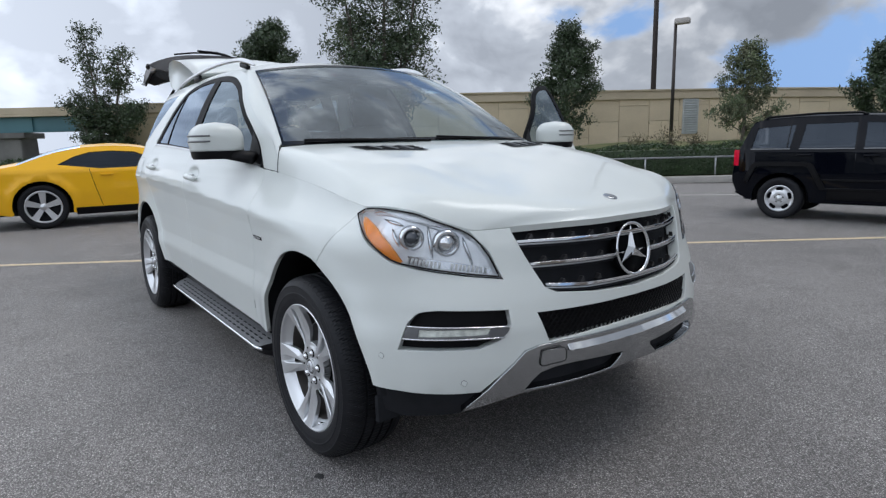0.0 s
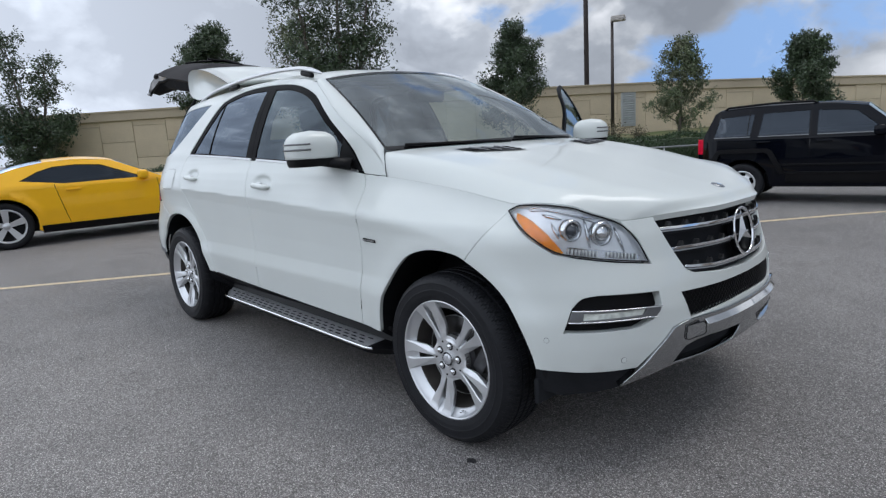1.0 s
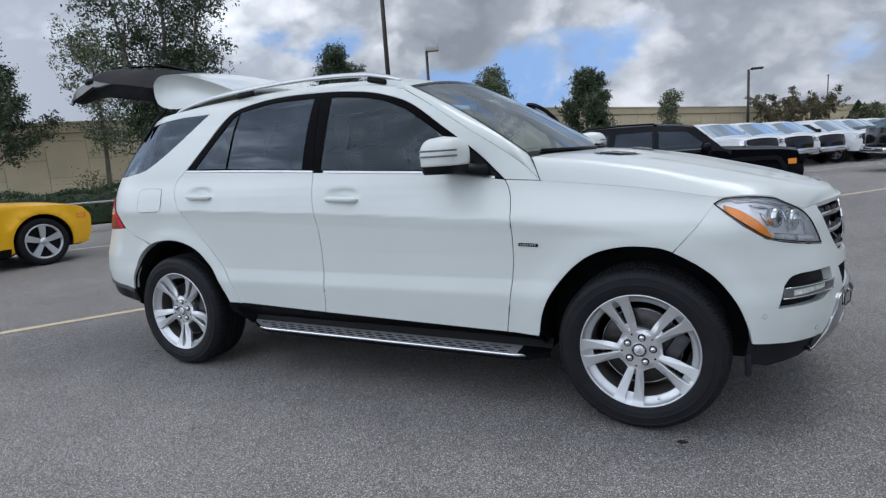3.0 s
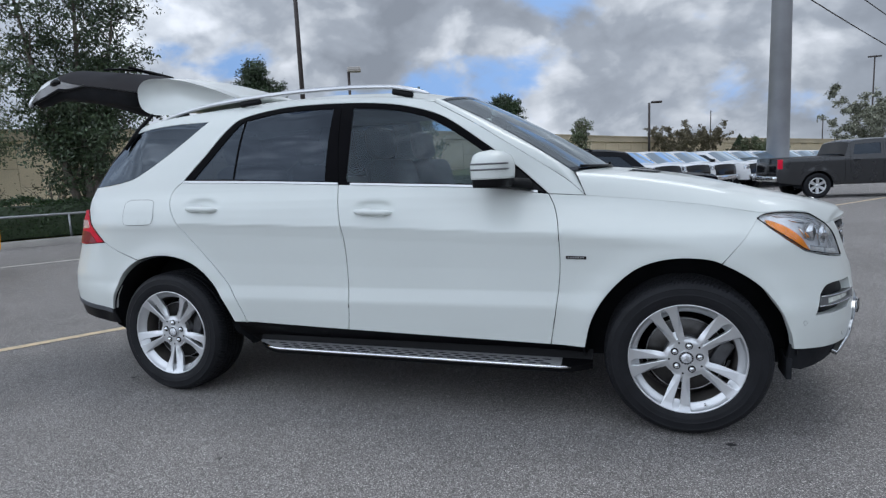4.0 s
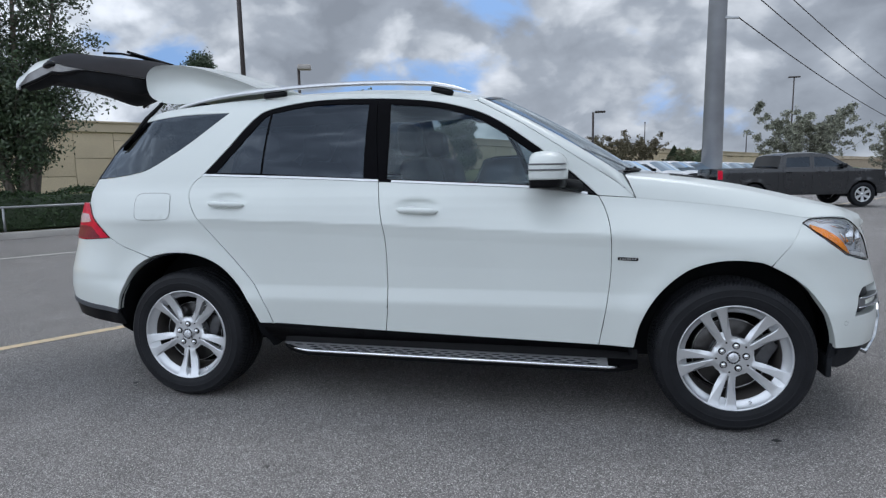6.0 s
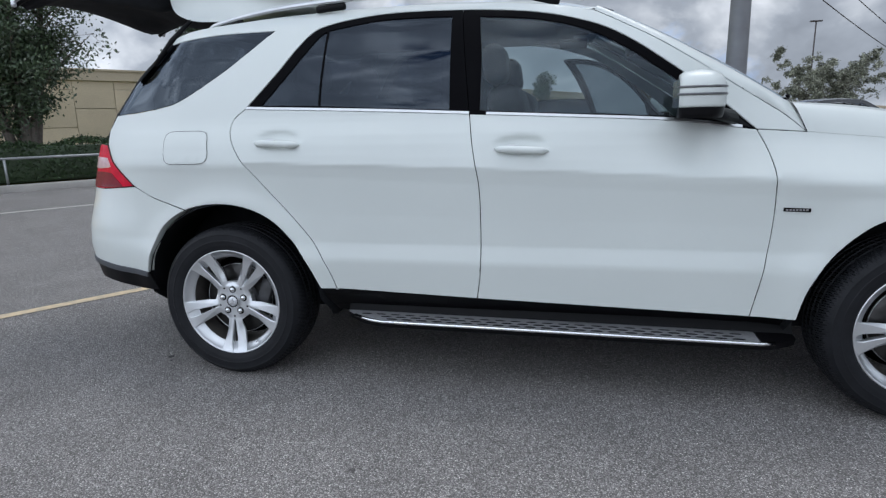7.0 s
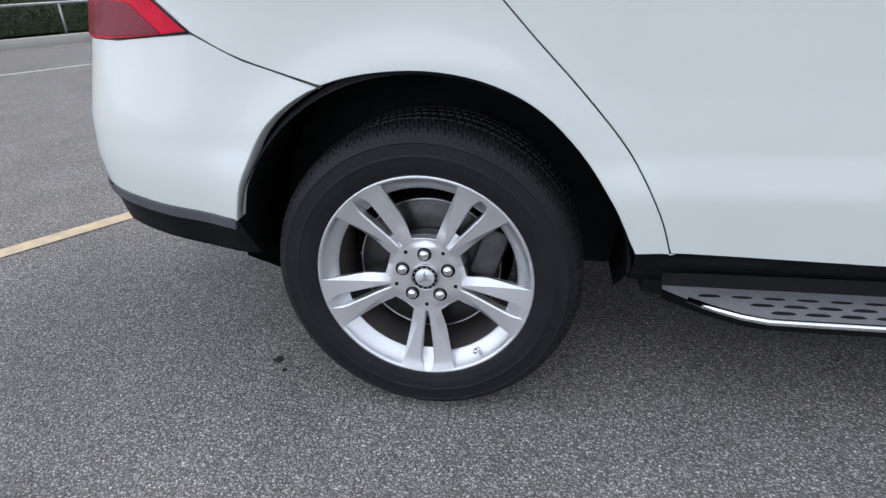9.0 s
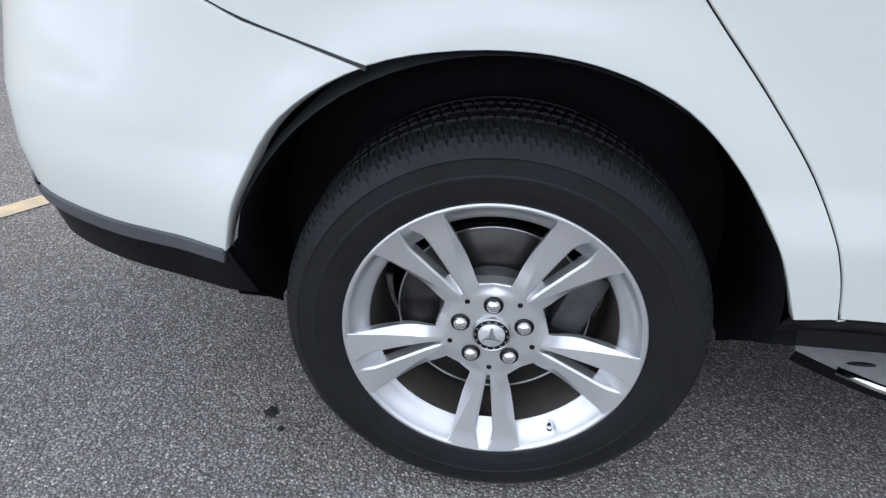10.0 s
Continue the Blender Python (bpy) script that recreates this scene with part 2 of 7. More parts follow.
M = {
    "white": material("white_paint", (0.660, 0.694, 0.668), 0.42, coat=0.6, spec=0.35, noise_scale=2.0, noise_amt=0.03),
    "white2": material("fleet_white_paint", (0.78, 0.79, 0.80), 0.35, coat=0.8, noise_scale=2.0, noise_amt=0.04),
    "yellow": material("yellow_paint", (0.95, 0.50, 0.004), 0.38, spec=0.3, coat=0.5, noise_scale=2.0, noise_amt=0.04),
    "blackpaint": material("black_paint", (0.0022, 0.003, 0.006), 0.3, coat=0.34, spec=0.0, noise_scale=2.0, noise_amt=0.1),
    "greypaint": material("grey_metallic_paint", (0.030, 0.031, 0.034), 0.28, metal=0.3, coat=0.6, noise_scale=2.0, noise_amt=0.06),
    "plastic": material("black_plastic", (0.006, 0.006, 0.007), 0.42, spec=0.13, noise_scale=8, noise_amt=0.2, bump=0.08, bump_scale=400),
    "gloss": material("gloss_black", (0.006, 0.006, 0.007), 0.10, spec=0.3, noise_scale=5, noise_amt=0.1),
    "liner": material("wheel_liner", (0.020, 0.0215, 0.025), 0.8, spec=0.15, noise_scale=9, noise_amt=0.3, bump=0.3, bump_scale=120),
    "rubber": material("tyre_rubber", (0.0135, 0.0142, 0.0168), 0.52, spec=0.2, noise_scale=14, noise_amt=0.25, bump=0.1, bump_scale=180, fine=0.1),
    "chrome": material("chrome", (0.78, 0.79, 0.80), 0.08, metal=1.0, noise_scale=6, noise_amt=0.04),
    "satin": material("satin_aluminium", (0.62, 0.63, 0.64), 0.32, metal=1.0, noise_scale=30, noise_amt=0.08),
    "alloy": material("alloy_wheel_silver", (0.68, 0.695, 0.71), 0.33, metal=0.75, coat=0.25, noise_scale=12, noise_amt=0.06),
    "disc": material("brake_disc_iron", (0.075, 0.072, 0.07), 0.34, metal=0.85, noise_scale=25, noise_amt=0.3),
    # sky reflection on the dusty windscreen is painted in as pale haze
    "glass": pane("clear_glass", (0.46, 0.58, 0.58), ior=1.85, dust_haze=0.12, gloss=(0.86, 0.94, 1.0)),
    "tint": pane("tinted_glass", (0.34, 0.42, 0.44), ior=1.55, gloss=(0.78, 0.90, 1.0)),
    "dark": pane("dark_tinted_glass", (0.05, 0.06, 0.075), ior=1.60, gloss=(0.72, 0.84, 1.0)),
    "lens": pane("lamp_lens", (0.97, 0.98, 0.99), ior=1.45),
    "red": material("red_lamp_lens", (0.66, 0.004, 0.035), 0.35, spec=0.1, coat=0.12, noise_scale=30, noise_amt=0.25, bump=0.15, bump_scale=260),
    "darkred": material("deep_red_lamp_lens", (0.20, 0.004, 0.02), 0.3, spec=0.2, coat=0.2, noise_scale=30, noise_amt=0.25, bump=0.15, bump_scale=260),
    "clearred": material("pale_lamp_lens", (0.82, 0.56, 0.58), 0.1, coat=1.0, noise_scale=40, noise_amt=0.2),
    "amber": material("amber_reflector", (1.0, 0.34, 0.03), 0.25, coat=0.5, noise_scale=60, noise_amt=0.2, bump=0.2, bump_scale=320),
    "bright": material("lamp_reflector", (0.72, 0.74, 0.76), 0.12, metal=1.0, noise_scale=20, noise_amt=0.1),
    "housing": material("lamp_housing", (0.74, 0.76, 0.79), 0.25, metal=0.45, noise_scale=20, noise_amt=0.15),
    "lens_rib": material("ribbed_lamp_glass", (0.85, 0.87, 0.88), 0.1, metal=0.3, noise_scale=60, noise_amt=0.2),
    "projector": material("projector_glass", (0.03, 0.037, 0.048), 0.05, coat=1.0, noise_scale=20, noise_amt=0.2),
    "barplate": material("grey_trim_plate", (0.16, 0.165, 0.17), 0.35, metal=0.5, noise_scale=20, noise_amt=0.1),
    "backlight": material("dark_rear_glass", (0.018, 0.016, 0.017), 0.55, spec=0.05, noise_scale=6, noise_amt=0.1),
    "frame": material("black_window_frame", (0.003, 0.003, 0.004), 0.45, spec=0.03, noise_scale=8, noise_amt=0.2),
    # dusty barrel tone, with the shade deep in the rim put into it
    "barrel": material("shaded_rim_barrel", (0.11, 0.10, 0.092), 0.5, metal=0.3, noise_scale=15, noise_amt=0.2),
    "tooth": material("grille_tooth", (0.018, 0.018, 0.019), 0.35, noise_scale=20, noise_amt=0.15),
    "strip": material("grey_bumper_strip", (0.085, 0.090, 0.100), 0.5, spec=0.3, noise_scale=20, noise_amt=0.1),
    "bowl": material("lamp_bowl", (0.84, 0.87, 0.90), 0.22, metal=0.45, noise_scale=30, noise_amt=0.10, bump=0.9, bump_scale=22),
    "castiron": material("caliper_iron", (0.085, 0.085, 0.09), 0.5, metal=0.3, noise_scale=30, noise_amt=0.3),
    "tread": material("brushed_tread", (0.40, 0.405, 0.415), 0.5, metal=0.35, noise_scale=60, noise_amt=0.15),
    "skid": material("polished_trim", (0.42, 0.43, 0.44), 0.09, metal=1.0, noise_scale=8, noise_amt=0.06),
    "led": material("daytime_lamp", (0.80, 0.84, 0.78), 0.2, noise_scale=34, noise_amt=0.45, emit=0.06),
    "beige": material("dark_leather", (0.022, 0.020, 0.019), 0.6, noise_scale=8, noise_amt=0.1),
    "cabin": material("dark_cabin_trim", (0.014, 0.014, 0.016), 0.7, noise_scale=8, noise_amt=0.2),
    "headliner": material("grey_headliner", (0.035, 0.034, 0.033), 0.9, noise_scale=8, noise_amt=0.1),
    "asphalt": asphalt(),
    "tar": material("tar", (0.022, 0.021, 0.022), 0.6, noise_scale=90, noise_amt=0.4, bump=0.4, bump_scale=260),
    "line": material("road_paint_white", (0.66, 0.64, 0.58), 0.7, noise_scale=16, noise_amt=0.55, bump=0.3, bump_scale=150, color2=(0.36, 0.34, 0.30)),
    "line2": material("road_paint_yellowed", (0.68, 0.53, 0.33), 0.7, noise_scale=14, noise_amt=0.5, bump=0.3, bump_scale=150, color2=(0.46, 0.39, 0.28)),
    "kerb": material("kerb_concrete", (0.44, 0.42, 0.39), 0.85, noise_scale=1.5, noise_amt=0.25, bump=0.4, bump_scale=80, fine=0.15, vary=0.06),
    "wall": material("tan_concrete_panel", (0.68, 0.565, 0.40), 0.88, noise_scale=0.7, noise_amt=0.16, bump=0.5, bump_scale=26, fine=0.12, vary=0.06),
    "coping": material("tan_coping", (0.57, 0.475, 0.345), 0.88, noise_scale=0.5, noise_amt=0.2, bump=0.3, bump_scale=30, fine=0.1),
    "pier": material("weathered_concrete", (0.20, 0.195, 0.185), 0.9, noise_scale=1.2, noise_amt=0.35, bump=0.4, bump_scale=40, fine=0.12),
    "joint": material("panel_joint", (0.42, 0.345, 0.245), 0.95, noise_scale=3, noise_amt=0.2),
    "grass": material("grass", (0.085, 0.115, 0.035), 0.9, noise_scale=0.8, noise_amt=0.4, color2=(0.14, 0.13, 0.06), bump=0.8, bump_scale=40, fine=0.35),
    "leaf": material("tree_leaf", (0.110, 0.148, 0.070), 0.5, vary=0.45, noise_scale=1.2, noise_amt=0.4, color2=(0.135, 0.140, 0.085)),
    # backlight on the far crowns is put into these pale leaf tones
    "silver": material("pale_backlit_leaf", (0.34, 0.35, 0.27), 0.42, vary=0.6, noise_scale=2.4, noise_amt=0.45, color2=(0.07, 0.075, 0.045)),
    "leafdark": material("dark_tree_leaf", (0.060, 0.092, 0.044), 0.45, vary=0.45, noise_scale=1.2, noise_amt=0.4),
    "hedge": material("hedge_leaf", (0.038, 0.075, 0.022), 0.45, vary=0.5, noise_scale=2.0, noise_amt=0.45),
    "dry": material("dry_shrub", (0.145, 0.125, 0.075), 0.8, vary=0.35, noise_scale=2.0, noise_amt=0.3),
    "bark": material("bark", (0.16, 0.135, 0.115), 0.9, noise_scale=5, noise_amt=0.4, bump=1.0, bump_scale=30, fine=0.2),
    "far_wall": material("brown_added_wall", (0.20, 0.17, 0.14), 0.9, noise_scale=0.6, noise_amt=0.2, fine=0.1, bump_scale=8),
    "galv": material("galvanised_steel", (0.40, 0.41, 0.42), 0.45, metal=0.7, noise_scale=6, noise_amt=0.15),
    "pole": material("steel_power_pole", (0.34, 0.35, 0.37), 0.5, metal=0.3, noise_scale=0.8, noise_amt=0.2),
    "bronze": material("dark_bronze_pole", (0.055, 0.045, 0.042), 0.5, metal=0.3, noise_scale=2, noise_amt=0.2),
    "lamphead": material("lamp_head_tan", (0.42, 0.39, 0.36), 0.5, noise_scale=3, noise_amt=0.15),
    "teal": material("teal_girder_paint", (0.075, 0.19, 0.22), 0.5, noise_scale=0.6, noise_amt=0.2),
    "louvre": material("grey_louvre", (0.50, 0.52, 0.53), 0.5, noise_scale=3, noise_amt=0.15),
}

# ---------------------------------------------------------------- building helpers


def mesh_part(name, verts, faces, mat, parent=None, label="", smooth=True, normals=None, mats=None, index=None):
    me = bpy.data.meshes.new(name)
    me.from_pydata([tuple(map(float, v)) for v in verts], [], [tuple(map(int, f)) for f in faces])
    for q in (mats or [mat]):
        me.materials.append(q)
    if index is not None:
        me.polygons.foreach_set("material_index", index)
    if smooth:
        me.polygons.foreach_set("use_smooth", [True] * len(me.polygons))
    me.validate()
    if normals is not None:
        me.normals_split_custom_set_from_vertices([tuple(n) for n in normals])
    ob = new(name, me)
    if parent:
        ob.parent = parent
    if label:
        ob["label"] = label
    return ob


def part(name, bm, mat, parent=None, label="", smooth=True, angle=40):
    """Links a bmesh as one mesh object, edges sharper than the angle kept sharp."""
    for f in bm.faces:
        f.smooth = smooth
    for e in bm.edges:
        if len(e.link_faces) == 2 and e.calc_face_angle(0) > radians(angle):
            e.smooth = False
    me = bpy.data.meshes.new(name)
    bm.to_mesh(me)
    bm.free()
    me.materials.append(mat)
    ob = new(name, me)
    if parent:
        ob.parent = parent
    if label:
        ob["label"] = label
    return ob


def thing(name, label, category, group="", at=None):
    ob = new(name)
    ob.empty_display_size = 0.2
    if at is not None:
        ob.matrix_world = at
    return tagged(ob, label, category, group)


def add_box(bm, cx, cy, cz, sx, sy, sz, bevel=0.0, seg=2, turn=None):
    """A box with rounded edges, by its middle and its sizes."""
    m = Matrix.Translation((cx, cy, cz)) @ (turn if turn is not None else Matrix()) @ Matrix.Diagonal((sx, sy, sz, 1))
    r = bmesh.ops.create_cube(bm, size=1.0, matrix=m)
    if bevel:
        es = list({e for v in r["verts"] for e in v.link_edges})
        bmesh.ops.bevel(bm, geom=es, offset=bevel, segments=seg, affect="EDGES", profile=0.5)
    return bm


def box(*a, **k):
    return add_box(bmesh.new(), *a, **k)


def tube(path, radius, n=10, caps=True, flat=1.0):
    """A round bar along a path; radius: one number or one a point."""
    pts = [Vector(p) for p in path]
    rad = radius if isinstance(radius, (list, tuple)) else [radius] * len(pts)
    verts, faces = [], []
    side = None
    for i, p in enumerate(pts):
        d = (pts[min(i + 1, len(pts) - 1)] - pts[max(i - 1, 0)]).normalized()
        if side is None:
            side = d.orthogonal().normalized()
        side = (side - d * side.dot(d)).normalized()
        up = d.cross(side)
        for k in range(n):
            a = 2 * math.pi * k / n
            verts.append(p + (side * math.cos(a) + up * math.sin(a) * flat) * rad[i])
    for i in range(len(pts) - 1):
        for k in range(n):
            k2 = (k + 1) % n
            faces.append((i * n + k, i * n + k2, (i + 1) * n + k2, (i + 1) * n + k))
    if caps:
        faces.append(tuple(range(n))[::-1])
        faces.append(tuple((len(pts) - 1) * n + k for k in range(n)))
    return verts, faces


def lathe(profile, n=64, axis="y", closed=False, wobble=None):
    """Turns (radius, height) points round an axis."""
    verts, faces = [], []
    for k in range(n):
        a = 2 * math.pi * k / n
        for j, (r, h) in enumerate(profile):
            if wobble:
                r, h = wobble(j, k, r, h)
            c, s = r * math.cos(a), r * math.sin(a)
            verts.append((c, h, s) if axis == "y" else ((c, s, h) if axis == "z" else (h, c, s)))
    m = len(profile)
    for k in range(n):
        k2 = (k + 1) % n
        for j in range(m - 1 + (1 if closed else 0)):
            j2 = (j + 1) % m
            faces.append((k * m + j, k * m + j2, k2 * m + j2, k2 * m + j))
    return verts, faces


def join(*pieces):
    """Several (verts, faces) as one."""
    verts, faces = [], []
    for v, f in pieces:
        o = len(verts)
        verts += [tuple(q) for q in v]
        faces += [tuple(i + o for i in q) for q in f]
    return verts, faces


def moved(piece, m):
    return [tuple(m @ Vector(v)) for v in piece[0]], piece[1]


def curve(points, n=12):
    """Catmull-Rom through points."""
    p = [np.array(q, float) for q in points]
    p = [2 * p[0] - p[1]] + p + [2 * p[-1] - p[-2]]
    out = []
    for i in range(1, len(p) - 2):
        for k in range(n):
            t = k / n
            a, b, c, d = p[i - 1], p[i], p[i + 1], p[i + 2]
            out.append(0.5 * (2 * b + (c - a) * t + (2 * a - 5 * b + 4 * c - d) * t * t + (3 * b - a - 3 * c + d) * t ** 3))
    out.append(p[-2])
    return np.array(out)


def run(*sections):
    """One outline out of several: arrays of points that follow one another."""
    out = []
    for s in sections:
        for p in s:
            p = (float(p[0]), float(p[1]))
            if not out or math.hypot(p[0] - out[-1][0], p[1] - out[-1][1]) > 1e-4:
                out.append(p)
    if math.hypot(out[0][0] - out[-1][0], out[0][1] - out[-1][1]) < 1e-4:
        out.pop()
    return out


def inside(px, py, loop):
    """Which of the points lie in a closed outline."""
    a = np.array(loop)
    b = np.roll(a, -1, 0)
    hit = np.zeros(len(px), bool)
    for (x1, y1), (x2, y2) in zip(a, b):
        if y1 == y2:
            continue
        c = ((y1 > py) != (y2 > py)) & (px < (x2 - x1) * (py - y1) / (y2 - y1) + x1)
        hit ^= c
    return hit


def tidy(loop, step, gap):
    """An outline with short sides, pulled in by the gap."""
    a = np.array(loop)
    area = 0.5 * np.sum(a[:, 0] * np.roll(a[:, 1], -1) - np.roll(a[:, 0], -1) * a[:, 1])
    if area < 0:
        a = a[::-1]
    out = []
    for p, q in zip(a, np.roll(a, -1, 0)):
        k = max(1, int(math.ceil(np.linalg.norm(q - p) / step)))
        out += [p + (q - p) * i / k for i in range(k)]
    a = np.array(out)
    if gap:
        d1 = a - np.roll(a, 1, 0)
        d2 = np.roll(a, -1, 0) - a
        d1 /= np.linalg.norm(d1, axis=1)[:, None]
        d2 /= np.linalg.norm(d2, axis=1)[:, None]
        n = np.stack([-(d1 + d2)[:, 1], (d1 + d2)[:, 0]], 1)
        l = np.linalg.norm(n, axis=1)[:, None]
        n = n / np.maximum(l, 1e-6)
        k = 1 / np.maximum(np.sum(n * np.stack([-d1[:, 1], d1[:, 0]], 1), 1), 0.4)
        a = a + n * gap * k[:, None]
    return a


def panel(name, outline, place, mat, parent, label="", step=0.04, gap=0.002, edge=0.02, holes=(), centre=(0, 0, 0.8), bound=None):
    """A pressed sheet: an outline in two coordinates, filled with a fine net, laid onto a surface and turned in at its edges."""
    from mathutils.geometry import delaunay_2d_cdt
    loops = [tidy(outline, bound or step, gap)] + [tidy(h, bound or step, -gap) for h in holes]
    o = loops[0]
    lo, hi = o.min(0), o.max(0)
    gx, gy = np.meshgrid(np.arange(lo[0] + step * 0.37, hi[0], step), np.arange(lo[1] + step * 0.41, hi[1], step))
    gx, gy = gx.ravel(), gy.ravel()
    ok = inside(gx, gy, o)
    for h in loops[1:]:
        ok &= ~inside(gx, gy, h)
    gx, gy = gx[ok], gy[ok]
    allb = np.concatenate(loops)
    if len(gx):
        far = np.min(np.hypot(gx[:, None] - allb[None, :, 0], gy[:, None] - allb[None, :, 1]), axis=1) > step * 0.42
        gx, gy = gx[far], gy[far]
    pts, edges, k = [], [], 0
    for l in loops:
        n = len(l)
        pts += [Vector((float(a), float(b))) for a, b in l]
        edges += [(k + i, k + (i + 1) % n) for i in range(n)]
        k += n
    pts += [Vector((float(a), float(b))) for a, b in zip(gx, gy)]
    vo, _, fo, *_ = delaunay_2d_cdt(pts, edges, [], 0, 1e-6)
    uv = np.array([(v.x, v.y) for v in vo])
    tri = np.array([f for f in fo if len(f) == 3])
    c = uv[tri].mean(1)
    keep = inside(c[:, 0], c[:, 1], o)
    for h in loops[1:]:
        keep &= ~inside(c[:, 0], c[:, 1], h)
    tri = tri[keep]
    return sheet(name, uv, tri, place, mat, parent, label, edge, centre)


def sheet(name, uv, tri, place, mat, parent, label="", edge=0.02, centre=(0, 0, 0.8)):
    P = np.stack(place(uv[:, 0], uv[:, 1]), 1)
    h = 1e-3
    du = np.stack(place(uv[:, 0] + h, uv[:, 1]), 1) - np.stack(place(uv[:, 0] - h, uv[:, 1]), 1)
    dv = np.stack(place(uv[:, 0], uv[:, 1] + h), 1) - np.stack(place(uv[:, 0], uv[:, 1] - h), 1)
    n = np.cross(du, dv)
    n /= np.maximum(np.linalg.norm(n, axis=1), 1e-9)[:, None]
    if np.sum(n * (P - np.array(centre))) < 0:
        n = -n
    a, b, c = P[tri[:, 0]], P[tri[:, 1]], P[tri[:, 2]]
    flip = np.sum(np.cross(b - a, c - a) * n[tri].sum(1), 1) < 0
    tri = tri.copy()
    tri[flip] = tri[flip][:, ::-1]
    verts, norms, faces = list(P), list(n), [tuple(t) for t in tri]
    if edge:
        count = {}
        for t in tri:
            for i in range(3):
                e = (t[i], t[(i + 1) % 3])
                count[e] = count.get(e, 0) + 1
        rim = [e for e in count if (e[1], e[0]) not in count]
        outw, ids = {}, {}
        for i, j in rim:
            q = np.cross(P[j] - P[i], n[i])
            for v in (i, j):
                outw[v] = outw.get(v, 0) + q
        for v in outw:
            w = outw[v] / max(np.linalg.norm(outw[v]), 1e-9)
            ids[v] = len(verts)
            rnd = min(0.004, edge * 0.3)
            verts += [P[v], P[v] - n[v] * rnd + w * rnd * 0.5, P[v] - n[v] * edge]
            norms += [(n[v] + w * 0.4), w, w]
        for i, j in rim:
            x, y = ids[i], ids[j]
            faces += [(x, x + 1, y + 1, y), (x + 1, x + 2, y + 2, y + 1)]
    norms = [q / max(np.linalg.norm(q), 1e-9) for q in norms]
    return mesh_part(name, verts, faces, mat, parent, label, normals=norms)

# ---------------------------------------------------------------- the white SUV: its skin
PLAN = [(2.315, 0.0), (2.305, 0.20), (2.275, 0.38), (2.225, 0.54), (2.15, 0.69), (2.05, 0.815), (1.92, 0.895), (1.75, 0.935), (1.5, 0.947), (1.0, 0.947),
        (0.5, 0.947), (0.0, 0.947), (-0.5, 0.947), (-1.0, 0.947), (-1.5, 0.947), (-1.75, 0.942), (-1.95, 0.925), (-2.16, 0.890), (-2.335, 0.800), (-2.43, 0.62),
        (-2.45, 0.38), (-2.47, 0.19), (-2.475, 0.0)]
_c = curve(PLAN, 24)
_len = np.concatenate([[0], np.cumsum(np.linalg.norm(np.diff(_c, axis=0), axis=1))])
_s = _len[np.argmin(abs(_c[:, 0]))] - _len          # s equals x along the side, more round the nose, less round the tail
_c, _s = _c[::-1], _s[::-1]
NOSE, TAIL = float(_s[-1]), float(_s[0])
_t = np.gradient(_c, _s, axis=0)
_n = np.stack([_t[:, 1], -_t[:, 0]], 1)
_n[:, 1] *= np.clip((NOSE - _s) / 0.25, 0, 1) * np.clip((_s - TAIL) / 0.25, 0, 1)
_n /= np.linalg.norm(_n, axis=1)[:, None]           # inward, square to the middle line at both ends
SIDE_Z = [0.15, 0.30, 0.40, 0.50, 0.580, 0.597, 0.665, 0.78, 0.92, 0.972, 0.984, 1.03, 1.09, 1.14, 1.19, 1.23, 1.30, 1.40, 1.50, 1.60, 1.66, 1.70, 1.74]
SIDE_D = [0.08, 0.045, 0.030, 0.019, 0.010, 0.011, 0.023, 0.023, 0.0145, 0.0062, 0.003, 0.0125, 0.028, 0.046, 0.070, 0.088, 0.112, 0.155, 0.205, 0.265, 0.308, 0.35, 0.42]
FRONT_Z = [0.15, 0.24, 0.33, 0.42, 0.50, 0.62, 0.70, 0.80, 0.90, 0.98, 1.02, 1.06, 1.12, 1.2]
FRONT_D = [0.16, 0.10, 0.045, 0.012, 0.006, 0.012, 0.03, 0.062, 0.085, 0.115, 0.145, 0.20, 0.30, 0.45]
REAR_Z = [0.15, 0.30, 0.42, 0.50, 0.62, 0.72, 0.85, 0.95, 1.05, 1.15, 1.27, 1.40, 1.55, 1.68, 1.74]
REAR_D = [0.16, 0.08, 0.03, 0.012, 0.0, 0.01, 0.045, 0.07, 0.09, 0.12, 0.17, 0.26, 0.40, 0.55, 0.62]
HANDLES = ((-1.165, 1.122), (-0.075, 1.082))


def smooth(a, b, x):
    t = np.clip((x - a) / (b - a), 0, 1)
    return t * t * (3 - 2 * t)


def soft(x, xs, ys):
    return sum(np.interp(x + o, xs, ys) * w for o, w in ((-0.0045, .15), (-0.0022, .22), (0, .26), (0.0022, .22), (0.0045, .15)))


